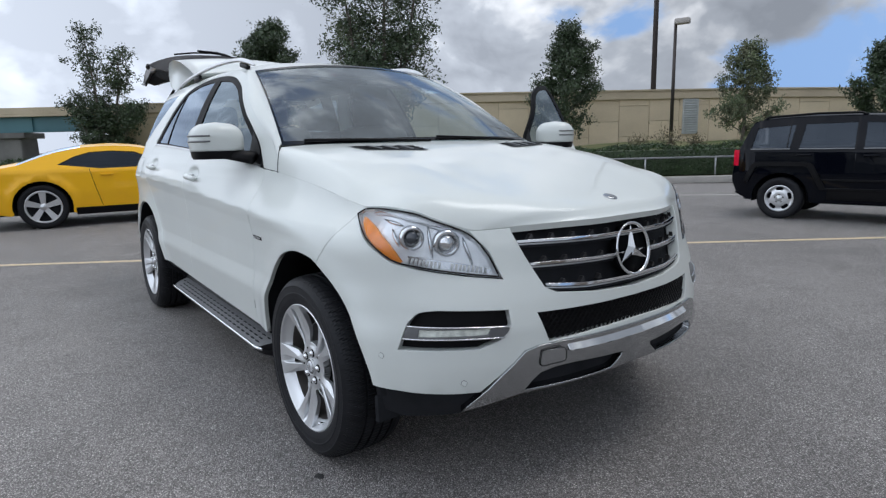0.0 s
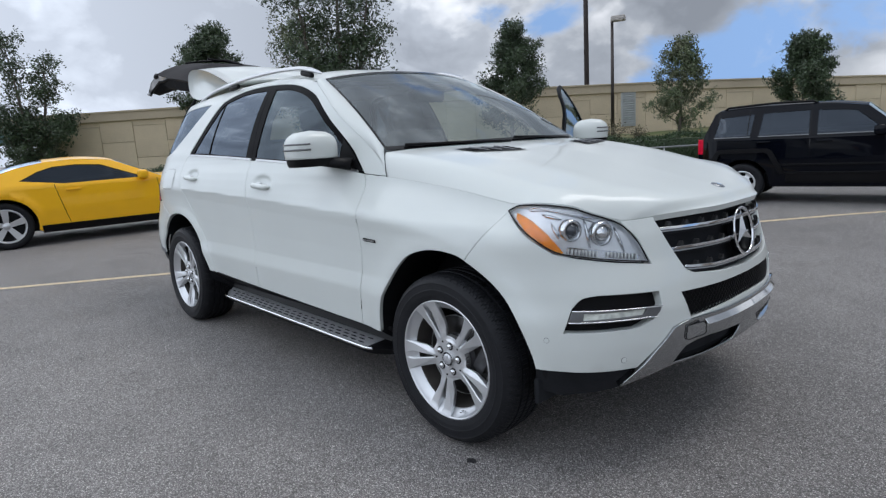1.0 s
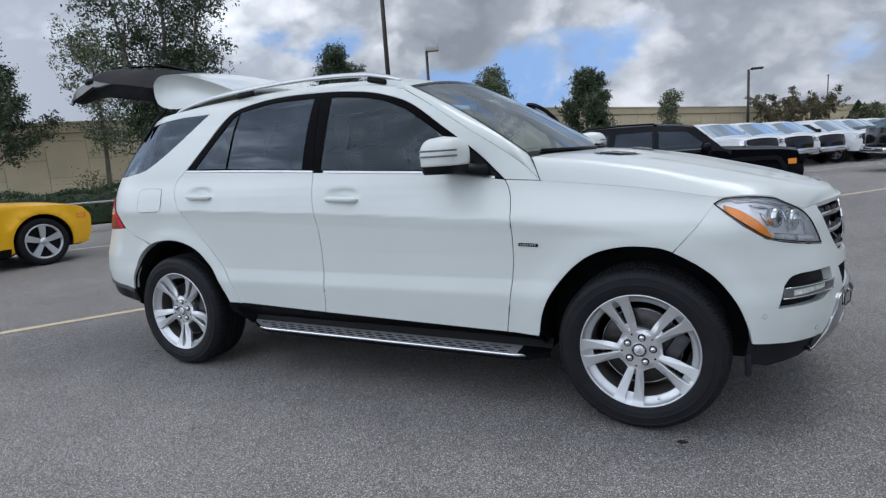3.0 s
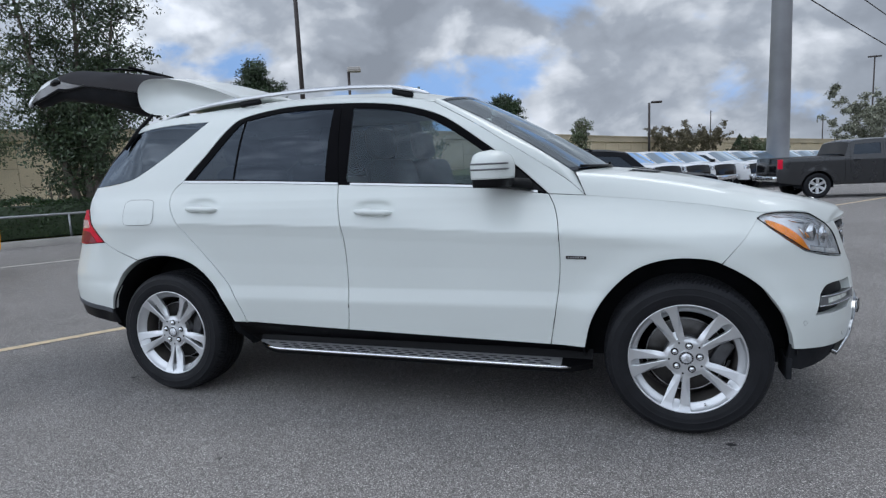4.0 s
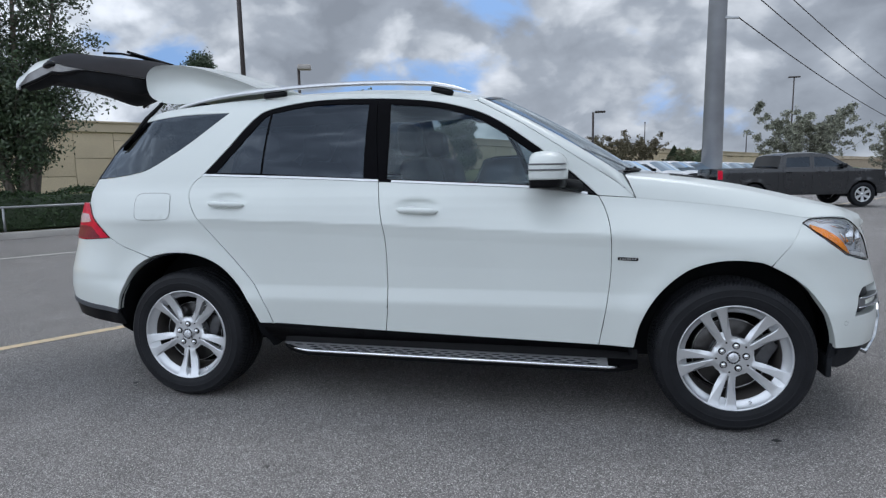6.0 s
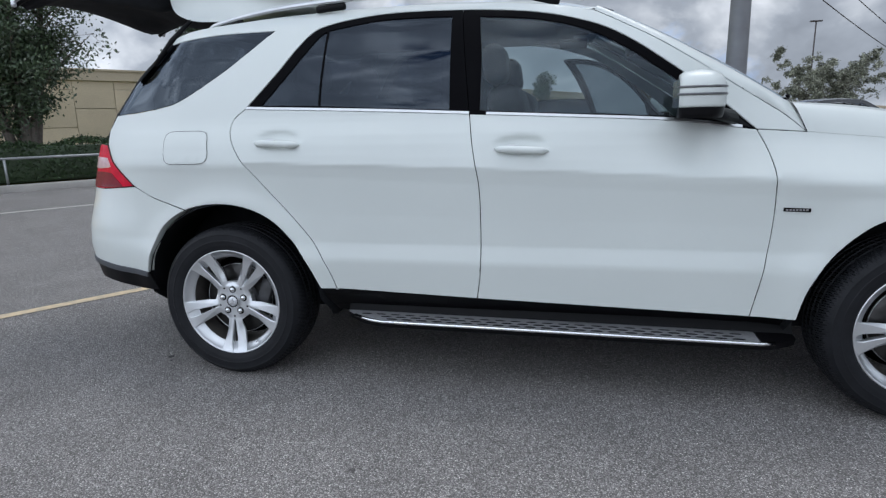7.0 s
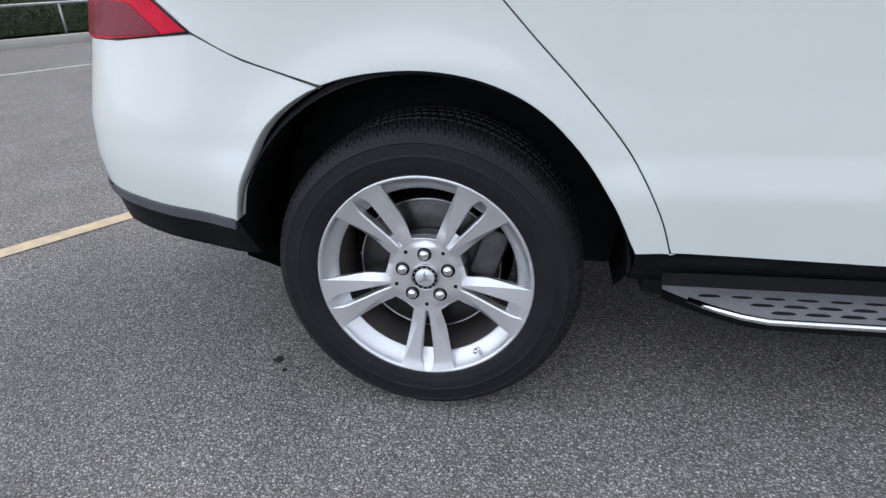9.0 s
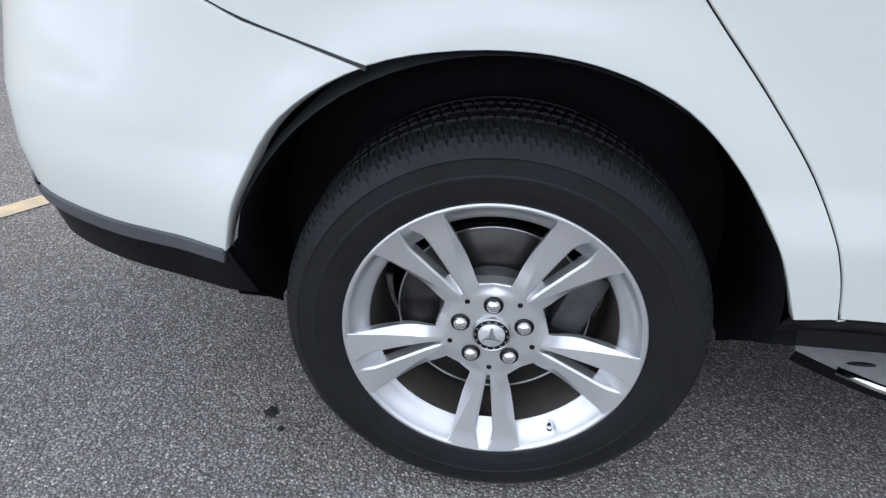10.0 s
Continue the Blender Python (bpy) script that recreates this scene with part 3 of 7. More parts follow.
def inset(s, z):
    f, r = smooth(1.62, 2.30, s), smooth(1.70, 2.35, -s)
    crease = -0.0395 * np.clip(s, -1.2, 1.6) + 0.005        # the shoulder line falls towards the nose
    d = soft(z - crease * np.clip((1.2 - z) / 0.2, 0, 1) * np.clip((z - 0.7) / 0.2, 0, 1), SIDE_Z, SIDE_D) * (1 - f - r)
    d = d + soft(z, FRONT_Z, FRONT_D) * f + soft(z, REAR_Z, REAR_D) * r
    for cx in (1.4575, -1.4575):
        rr = np.hypot(s - cx, z - 0.375)
        d = d - 0.016 * np.exp(-((rr - 0.46) / 0.07) ** 2)
    # the body draws in towards the foot of the windscreen
    zz = z + 0.105 * (np.clip(s, 1.0, 1.8) - 1.0)
    d = d + 0.078 * smooth(0.93, 1.115, zz) * (1 - smooth(1.25, 1.52, zz)) * smooth(0.0, 1.0, s) * (1 - smooth(1.70, 2.06, s))
    # the middle of the nose stands further forward, most at the bonnet's lip
    d = d - np.interp(z, [0.40, 0.62, 0.70, 0.80, 0.90, 0.98, 1.06], [0.0, 0.010, 0.020, 0.038, 0.058, 0.076, 0.09]) * smooth(2.36, 2.82, s)
    for hx, hz in HANDLES:
        d = d + 0.020 * np.exp(-(((s - hx) / 0.098) ** 2 + ((z - hz - 0.012) / 0.033) ** 2) ** 2)
    return d


def shell(s, z, out=0.0, m=1):
    """A point of the skin; out: metres proud of it; m: 1 the right-hand side, -1 the left."""
    s = np.asarray(s, float)
    d = inset(s, z) - out
    x = np.interp(s, _s, _c[:, 0]) + np.interp(s, _s, _n[:, 0]) * d
    y = np.interp(s, _s, _c[:, 1]) + np.interp(s, _s, _n[:, 1]) * d
    return x, -m * y, z + 0 * x


def skin(out=0.0, m=1):
    return lambda u, v: shell(u, v, out, m)


def nose(out=0.0):
    """Round the nose from one side to the other: u beyond NOSE lies on the left."""
    def place(u, v):
        left = u > NOSE
        x, y, z = shell(np.where(left, 2 * NOSE - u, u), v, out)
        return x, np.where(left, -y, y), z
    return place


def both(half):
    """A half outline, from the middle out and back to the middle, closed over the nose's middle line."""
    h = [tuple(p) for p in half]
    return run(h, [(2 * NOSE - a, b) for a, b in h[::-1]])


def tail(out=0.0):
    def place(u, v):
        left = u < TAIL
        x, y, z = shell(np.where(left, 2 * TAIL - u, u), v, out)
        return x, np.where(left, -y, y), z
    return place


def both_tail(half):
    h = [tuple(p) for p in half]
    return run(h, [(2 * TAIL - a, b) for a, b in h[::-1]])


# seams of the side, in s and z
ARCH_F = curve([(1.005, 0.396), (1.030, 0.514), (1.083, 0.624), (1.177, 0.733), (1.271, 0.798), (1.391, 0.830), (1.512, 0.830), (1.598, 0.808), (1.74, 0.723), (1.833, 0.614), (1.887, 0.494), (1.905, 0.425)], 5)
ARCH_R = curve([(-0.990, 0.452), (-1.046, 0.569), (-1.12, 0.678), (-1.22, 0.773), (-1.347, 0.827), (-1.495, 0.841), (-1.655, 0.813), (-1.789, 0.733), (-1.868, 0.614), (-1.912, 0.495)], 5)
SEAM_R = curve([(-1.345, 1.271), (-1.400, 1.222), (-1.404, 1.157), (-1.352, 1.057), (-1.234, 0.918), (-1.113, 0.788), (-1.015, 0.668), (-0.948, 0.544), (-0.915, 0.451)], 6)
SEAM_B = curve([(-0.296, 1.223), (-0.276, 1.087), (-0.249, 0.928), (-0.243, 0.758), (-0.245, 0.564), (-0.262, 0.429)], 5)
SEAM_F = curve([(0.832, 1.137), (0.866, 1.067), (0.888, 0.962), (0.892, 0.773), (0.873, 0.599), (0.840, 0.399)], 5)
BELT = curve([(-1.345, 1.271), (-0.765, 1.247), (-0.296, 1.223), (0.106, 1.202), (0.52, 1.177), (0.832, 1.137)], 6)
WINDOW = curve([(-1.345, 1.271), (-1.215, 1.42), (-1.09, 1.585), (-0.99, 1.645), (-0.72, 1.686), (-0.34, 1.680), (-0.045, 1.650), (0.176, 1.595), (0.324, 1.528), (0.51, 1.400), (0.675, 1.275), (0.832, 1.137)], 6)
PILLAR = curve([(1.010, 1.124), (0.930, 1.195), (0.80, 1.283), (0.62, 1.400), (0.45, 1.508), (0.30, 1.592), (0.21, 1.640)], 6)
CANT = curve([(0.21, 1.640), (-0.01, 1.683), (-0.355, 1.712), (-0.72, 1.726), (-1.12, 1.713), (-1.45, 1.688), (-1.69, 1.662), (-1.84, 1.632)], 6)
QUARTER_GLASS = run(curve([(-1.845, 1.283), (-1.70, 1.318), (-1.475, 1.455), (-1.262, 1.632)], 6), curve([(-1.262, 1.632), (-1.56, 1.628), (-1.86, 1.598)], 5),
                    curve([(-1.86, 1.598), (-2.04, 1.44), (-2.17, 1.262)], 5), [(-2.0, 1.268)])
TAIL_LAMP = run(curve([(-2.20, 1.118), (-2.10, 1.03), (-1.958, 0.921)], 5), [(-2.20, 0.905), (-2.46, 0.905), (-2.52, 1.02), (-2.46, 1.12)])
SEAM_BR = curve([(-1.958, 0.921), (-1.836, 0.866), (-1.655, 0.813)], 5)
LAMP = run(curve([(1.755, 1.000), (1.81, 1.021), (1.93, 1.024), (2.05, 1.012), (2.13, 0.990), (2.27, 0.942), (2.34, 0.875), (2.382, 0.790)], 5),
           curve([(2.382, 0.790), (2.24, 0.808), (2.08, 0.833), (1.98, 0.854), (1.88, 0.912), (1.80, 0.965), (1.755, 1.000)], 5))
HOOD_SIDE = curve([(1.010, 1.124), (1.324, 1.092), (1.559, 1.062), (1.755, 1.028), (1.81, 1.025)], 6)
GRILLE = [(NOSE, 0.962), (2.68, 0.958), (2.47, 0.948), (2.436, 0.935), (2.475, 0.86), (2.542, 0.748), (2.585, 0.729), (2.76, 0.712), (NOSE, 0.705)]
LOWER = [(NOSE, 0.668), (2.737, 0.668), (2.503, 0.668), (2.543, 0.566), (2.757, 0.578), (NOSE, 0.582)]
FOG = run([(2.045, 0.655)], curve([(2.045, 0.655), (2.085, 0.688), (2.15, 0.696)], 4), [(2.396, 0.686), (2.402, 0.640), (2.36, 0.590), (2.29, 0.566), (2.012, 0.566)])

FLAP = run(curve([(-1.748, 1.125), (-1.744, 1.155), (-1.728, 1.172), (-1.695, 1.178)], 3), curve([(-1.565, 1.177), (-1.532, 1.170), (-1.518, 1.150), (-1.515, 1.12)], 3), curve([(-1.508, 1.08), (-1.512, 1.05), (-1.53, 1.033), (-1.565, 1.028)], 3),
                           curve([(-1.69, 1.028), (-1.722, 1.034), (-1.738, 1.052), (-1.744, 1.085)], 3))
suv = thing("suv", "clean white SUV parked with tailgate and a door open", "car")
WHITE = M["white"]

for m in (1, -1):
    panel("body_side", run(PILLAR, CANT, [(-1.86, 1.598)], curve([(-1.86, 1.598), (-1.56, 1.628), (-1.262, 1.632)], 5),
                           curve([(-1.262, 1.632), (-1.475, 1.455), (-1.70, 1.318), (-1.845, 1.283)], 6), [(-2.0, 1.268), (-2.17, 1.262)],
                           [(-2.22, 1.19), (-2.20, 1.118)], curve([(-2.20, 1.118), (-2.10, 1.03), (-1.958, 0.921)], 5), SEAM_BR, ARCH_R[::-1][[i for i, p in enumerate(ARCH_R[::-1]) if p[0] > -1.655]],
                           [(-0.912, 0.451)], SEAM_R[::-1], WINDOW), skin(0, m), WHITE, suv, step=0.03, gap=0.0026)
    panel("fender", run(SEAM_F[::-1], [(1.010, 1.124)], HOOD_SIDE, [(1.768, 1.0)], [(1.598, 0.808)], ARCH_F[::-1][[i for i, p in enumerate(ARCH_F[::-1]) if p[0] < 1.598]], [(0.84, 0.399)]),
          skin(0, m), WHITE, suv, step=0.03, gap=0.0028)
    panel("quarter_window", QUARTER_GLASS, skin(-0.004, m), M["dark"], suv, "dark tinted glass", step=0.05, edge=0.004)
    panel("tail_lamp", TAIL_LAMP, skin(0.004, m), M["red"], suv, "red tail lamp with a pale stripe", step=0.04, edge=0.04)
    panel("fuel_flap", FLAP, skin(0.0025, m), WHITE, suv, step=0.03, edge=0.0)


def seam_line(name, path, m, width=0.004, out=0.002, mat=None, parent=None):
    """A dark shut line laid into the skin."""
    p = np.array(path)
    v, f = [], []
    t = np.gradient(p, axis=0)
    t /= np.linalg.norm(t, axis=1)[:, None]
    for i in range(len(p)):
        for k in (-1, 1):
            q = p[i] + np.array([-t[i, 1], t[i, 0]]) * k * width / 2
            v.append([float(c) for c in shell(q[0], q[1], out, m)])
    for i in range(len(p) - 1):
        f.append((2 * i, 2 * i + 1, 2 * i + 3, 2 * i + 2))
    return mesh_part(name, v, f, mat or M["gloss"], parent or suv)


for m in (1, -1):
    for path in (SEAM_R, SEAM_B, SEAM_F, HOOD_SIDE, SEAM_BR, curve([(1.598, 0.808), (1.686, 0.886), (1.768, 0.972)], 4), [(0.832, 1.137), (0.92, 1.131), (1.010, 1.124)]):
        seam_line("shut_line", path, m, 0.014, -0.0045, M["tooth"] if path is SEAM_BR else None)
seam_line("flap_seam", FLAP + FLAP[:1], 1, 0.0019, 0.0034, M["tooth"])


def door_set(m, front, hinge=None):
    """A door: skin, black window frame, panes, handle, chrome strip."""
    if front:
        outline = run(SEAM_B[::-1], BELT[[i for i, p in enumerate(BELT) if p[0] > -0.296]], SEAM_F)
    else:
        outline = run(SEAM_R[::-1], BELT[[i for i, p in enumerate(BELT) if p[0] < -0.296]], SEAM_B)
    nm = "front_door" if front else "rear_door"
    door = panel(nm, outline, skin(0, m), WHITE, suv, step=0.024 if m < 0 else 0.014, gap=0.0033, edge=0.03, bound=0.024)
    w = [tuple(p) for p in WINDOW]
    mid_t = (-0.36, 1.681)
    if front:
        upper = [p for p in w if p[0] > -0.36]
        loop = run([mid_t], upper, BELT[::-1][[i for i, p in enumerate(BELT[::-1]) if p[0] > -0.296]], [(-0.296, 1.223)])
        hole = run(curve([(-0.252, 1.237), (-0.256, 1.45), (-0.278, 1.642)], 4), [p for p in curve([(-0.278, 1.642), (-0.045, 1.618), (0.155, 1.566), (0.300, 1.497), (0.475, 1.378), (0.60, 1.285)], 5)], [(0.605, 1.190), (0.52, 1.196), (0.106, 1.218)])
        panes = [(hole, M["tint"])]
    else:
        lower = [p for p in w if p[0] < -0.36]
        loop = run(lower, [mid_t], [(-0.296, 1.223)], BELT[::-1][[i for i, p in enumerate(BELT[::-1]) if p[0] < -0.296]])
        h1 = run(curve([(-1.262, 1.286), (-1.16, 1.41), (-1.045, 1.565), (-1.006, 1.606)], 4), [(-0.994, 1.611), (-0.990, 1.278)])
        h2 = run([(-0.979, 1.277)], [(-0.983, 1.617)], curve([(-0.983, 1.617), (-0.72, 1.654), (-0.405, 1.650)], 4), [(-0.385, 1.244), (-0.765, 1.263)])
        panes = [(h1, M["dark"]), (h2, M["dark"])]
    panel("window_frame", loop, skin(-0.004, m), M["frame"], door, "gloss black frame", step=0.05, edge=0.02, holes=[h for h, _ in panes])
    for h, mt in panes:
        panel("window_pane", h, skin(-0.009, m), mt, door, "tinted glass", step=0.08, gap=-0.004, edge=0.003)
    belt = [tuple(p) for p in BELT if (p[0] > -0.292) == front and p[0] < 0.80]
    band = run([(a, b + 0.012) for a, b in belt], [(a, b - 0.002) for a, b in belt[::-1]])
    panel("belt_trim", band, skin(0.004, m), M["satin"], door, "bright aluminium strip", step=0.06, edge=0.008)
    hx, hz = HANDLES[1] if front else HANDLES[0]
    pts, rad = [], []
    for k in range(13):
        q = -1 + k / 6
        x, y, z = shell(hx + q * 0.110 + 0.002, hz - 0.009 - q * 0.005, 0.034 * (1 - abs(q) ** 3.2) + 0.002, m)
        pts.append((float(x), float(y), float(z)))
        rad.append(0.0130 * (1 - abs(q) ** 5) ** 0.5 + 0.003)
    v, f = tube(pts, rad, 12)
    handle = mesh_part("handle", v, f, WHITE, door, "white pull handle")
    lock = [shell(hx - 0.060 + 0.05 * q, hz + 0.004 - 0.001 * q, 0.006 + 0.012 * (1 - (q - 0.4) ** 2), m) for q in np.linspace(0, 1.0, 6)]
    mesh_part("lock_cover", *tube([tuple(float(c) for c in p) for p in lock], [0.004, 0.008, 0.009, 0.009, 0.008, 0.005], 8), M["satin"], handle, "silver lock cover")
    return door


door_rr = door_set(1, False)
door_fr = door_set(1, True)
door_rl = door_set(-1, False)
door_fl = door_set(-1, True)


def door_mirror(m, door):
    """Wing mirror: white cap, black foot, indicator strip, glass."""
    c = Vector((0.585, -0.960 * m, 1.272))

    def blob(zlo, zhi, k=1.0):
        v, f = [], []
        nu, nv = 28, 15
        for j in range(nv):
            w = zlo + (zhi - zlo) * j / (nv - 1)
            for i in range(nu):
                a = 2 * math.pi * i / nu
                ca, sa = math.cos(a), math.sin(a)
                r = max(0.0, 1 - w ** 2.5) ** (1 / 2.5) if w > 0 else 1 - 0.07 * w * w - 0.25 * max(0.0, -w - 0.86)
                x = 0.097 * math.copysign(abs(ca) ** 0.70, ca) * r * k
                y = 0.120 * math.copysign(abs(sa) ** 0.70, sa) * r * k
                if x < -0.070:
                    x = -0.070 - (x + 0.070) * 0.1
                v.append((c.x + x + y * m * 0.12, c.y + y, c.z + w * 0.088))
        for j in range(nv - 1):
            for i in range(nu):
                i2 = (i + 1) % nu
                f.append((j * nu + i, j * nu + i2, (j + 1) * nu + i2, (j + 1) * nu + i))
        f += [tuple(range(nu))[::-1], tuple((nv - 1) * nu + i for i in range(nu))]
        return v, f
    cap = mesh_part("mirror", *blob(-0.56, 1.0), WHITE, door, "white mirror cap")
    mesh_part("mirror_base", *blob(-1.0, -0.57, 0.985), M["plastic"], door, "black mirror underside")
    v, f = tube([(0.74, -0.835 * m, 1.185), (0.68, -0.885 * m, 1.197), (0.62, -0.945 * m, 1.215)], [0.038, 0.034, 0.036], 10, flat=0.6)
    mesh_part("mirror_arm", v, f, M["plastic"], door)
    v, f = [], []
    for dz, hh, x0 in ((0.022, 0.0045, 0.0), (-0.004, 0.0045, 0.03)):
        path = []
        for i in range(13):
            a = radians(-150 + i * 11)
            ca, sa = math.cos(a), math.sin(a)
            w = dz / 0.088
            r = max(0.0, 1 - w ** 2.5) ** (1 / 2.5) if w > 0 else 1 - 0.07 * w * w
            x = 0.098 * math.copysign(abs(ca) ** 0.70, ca) * r
            y = 0.121 * math.copysign(abs(sa) ** 0.70, sa) * r
            x = max(x, -0.072)
            path.append((c.x + x + y * 0.12, c.y + y * m, c.z + dz))
        pc = tube(path, hh, 6)
        v, f = join((v, f), pc)
    mesh_part("indicator", v, f, M["barplate"], door, "slim indicator strips")
    mesh_part("mirror_glass", [(c.x - 0.0755, c.y + a * 0.09, c.z + b * 0.05) for a, b in ((-1, -1), (1, -1), (1, 1), (-1, 1))], [(0, 1, 2, 3) if m == 1 else (3, 2, 1, 0)], M["chrome"], door, smooth=False)
    panel("mirror_sail", [(0.61, 1.186), (0.61, 1.318), (0.69, 1.252), (0.815, 1.143)], skin(-0.001, m), M["plastic"], door, step=0.03, edge=0.004)


door_mirror(1, door_fr)
door_mirror(-1, door_fl)
# inner side of the doors
for d, m, a, b in ((door_fr, 1, -0.22, 0.80), (door_rr, 1, -0.92, -0.30), (door_rl, -1, -0.92, -0.30), (door_fl, -1, -0.22, 0.80)):
    part("door_trim", box((a + b) / 2, -0.785 * m, 0.78, b - a, 0.05, 0.66, 0.02), M["cabin"], d, "dark inner trim")
# the left front door stands open
_h = Matrix.Translation((0.90, 0.93, 0)) @ Matrix.Rotation(radians(-63), 4, "Z") @ Matrix.Translation((-0.90, -0.93, 0))
door_fl.matrix_basis = _h

# bonnet
_edge = [np.array(shell(a, b)) for a, b in HOOD_SIDE] + [np.array(shell(a, b)) for a, b in curve([(1.81, 1.026), (1.93, 1.029), (2.05, 1.017), (2.13, 0.995), (2.275, 0.952), (2.36, 0.950), (2.436, 0.953), (2.56, 0.959), (2.68, 0.963), (NOSE, 0.966)], 6)[1:]]
_rear = [np.array(p) for p in curve([(0.985, -0.80, 1.20), (1.02, -0.6, 1.235), (1.05, -0.3, 1.248), (1.06, 0, 1.252)], 4)]
_rim = np.array(_rear[::-1] + _edge)        # from the cowl's middle round to the nose's middle
_rim_all = np.concatenate([_rim, (_rim * np.array([1, -1, 1]))[::-1]])
CREST_X = [0.9, 1.06, 1.31, 1.60, 1.85, 2.03, 2.14, 2.225, 2.295, 2.38]
CREST_Z = [1.262, 1.250, 1.222, 1.165, 1.104, 1.058, 1.032, 1.008, 0.978, 0.92]


def to_rim(x, y, rim):
    """Distance to a closed rim in plan, and the rim's height there, blended over its near sides."""
    a, b = rim, np.roll(rim, -1, 0)
    d = b - a
    l2 = np.maximum(d[:, 0] ** 2 + d[:, 1] ** 2, 1e-9)
    t = np.clip(((x[:, None] - a[:, 0]) * d[:, 0] + (y[:, None] - a[:, 1]) * d[:, 1]) / l2, 0, 1)
    px, py, pz = a[:, 0] + t * d[:, 0], a[:, 1] + t * d[:, 1], a[:, 2] + t * d[:, 2]
    d2 = (x[:, None] - px) ** 2 + (y[:, None] - py) ** 2
    near = d2.min(1)
    w = np.exp(-(d2 - near[:, None]) / (0.10 * near[:, None] + 2e-5)) * np.sqrt(l2)
    return np.sqrt(near), np.sum(w * pz, 1) / np.sum(w, 1)


def spaced(points, n):
    """The same line with n points at even steps."""
    p = np.array(points, float)
    l = np.concatenate([[0], np.cumsum(np.linalg.norm(np.diff(p, axis=0), axis=1))])
    q = np.linspace(0, l[-1], n)
    return np.stack([np.interp(q, l, p[:, k]) for k in range(3)], 1)


# the bonnet is stretched between its cowl, side and front edges, and crowned along the middle
HN, HM = 61, 57
_corner = curve([(1.81, 1.026), (1.93, 1.029), (2.05, 1.017), (2.13, 0.995), (2.275, 0.952), (2.36, 0.950), (2.436, 0.953)], 6)
_side = spaced([np.array(shell(a, b)) for a, b in HOOD_SIDE] + [np.array(shell(a, b)) for a, b in _corner[1:]], HN)
_half = np.array([np.array(shell(a, b)) for a, b in curve([(2.436, 0.953), (2.56, 0.959), (2.68, 0.963), (NOSE, 0.966)], 8)])
_front = spaced(np.concatenate([_half, (_half * [1, -1, 1])[::-1][1:]]), HM)
_back = np.array([_side[0], (0.990, -0.817, 1.165), (0.972, -0.803, 1.207)] + [np.array(p) for p in curve([(0.957, -0.785, 1.233), (1.005, -0.6, 1.243), (1.045, -0.3, 1.248), (1.06, 0, 1.252)], 6)])
_back = spaced(np.concatenate([_back, (_back * [1, -1, 1])[::-1][1:]]), HM)
_left = _side * [1, -1, 1]
hu, hv = np.meshgrid(np.linspace(0, 1, HM), np.linspace(0, 1, HN))
hu3, hv3 = hu[..., None], hv[..., None]
HOOD = ((1 - hv3) * _back[None] + hv3 * _front[None] + (1 - hu3) * _side[:, None] + hu3 * _left[:, None]
        - ((1 - hu3) * (1 - hv3) * _back[0] + hu3 * (1 - hv3) * _back[-1] + (1 - hu3) * hv3 * _front[0] + hu3 * hv3 * _front[-1]))
_mid = HOOD[:, HM // 2]
_want = sum(np.interp(_mid[:, 0] + o, CREST_X, CREST_Z) for o in (-0.06, -0.03, 0, 0.03, 0.06)) / 5
_rise = (_want - _mid[:, 2]) * smooth(0, 0.05, hv[:, 0]) * smooth(0, 0.07, 1 - hv[:, 0])
_a = np.abs(2 * hu - 1)
HOOD[..., 2] += _rise[:, None] * (1 - _a ** 5) + 0.006 * np.exp(-((_a - 0.60) / 0.10) ** 2) * np.sin(np.pi * hv)
HOOD[..., 2] += 0.030 * (1 - _a ** 2) ** 0.5 * _a ** 2 * np.sin(np.pi * hv)          # full shoulders


def hood_z(x, y):
    d = (HOOD[..., 0].ravel()[None] - np.asarray(x)[:, None]) ** 2 + (HOOD[..., 1].ravel()[None] - np.asarray(y)[:, None]) ** 2
    w = 1 / (d + 1e-5) ** 2
    return (w * HOOD[..., 2].ravel()[None]).sum(1) / w.sum(1)


def grid_faces(n, m):
    return [(i * m + j, i * m + j + 1, (i + 1) * m + j + 1, (i + 1) * m + j) for i in range(n - 1) for j in range(m - 1)]


_hv = [tuple(p) for p in HOOD.reshape(-1, 3)]
_hf = grid_faces(HN, HM)
_ring = [j for j in range(HM)] + [i * HM + HM - 1 for i in range(1, HN)] + [(HN - 1) * HM + j for j in range(HM - 2, -1, -1)] + [i * HM for i in range(HN - 2, 0, -1)]
hood = mesh_part("hood", _hv, _hf, WHITE, suv)
_o = HOOD.reshape(-1, 3)[_ring]
_c0 = np.array([1.6, 0, 0])
_in = _o + (_c0 - _o) * [0.012, 0.012, 0] + [0, 0, -0.022]
k_ = len(_ring)
mesh_part("hood_edge", [tuple(p) for p in _o] + [tuple(p) for p in _in], [(i, (i + 1) % k_, k_ + (i + 1) % k_, k_ + i) for i in range(k_)], WHITE, hood)
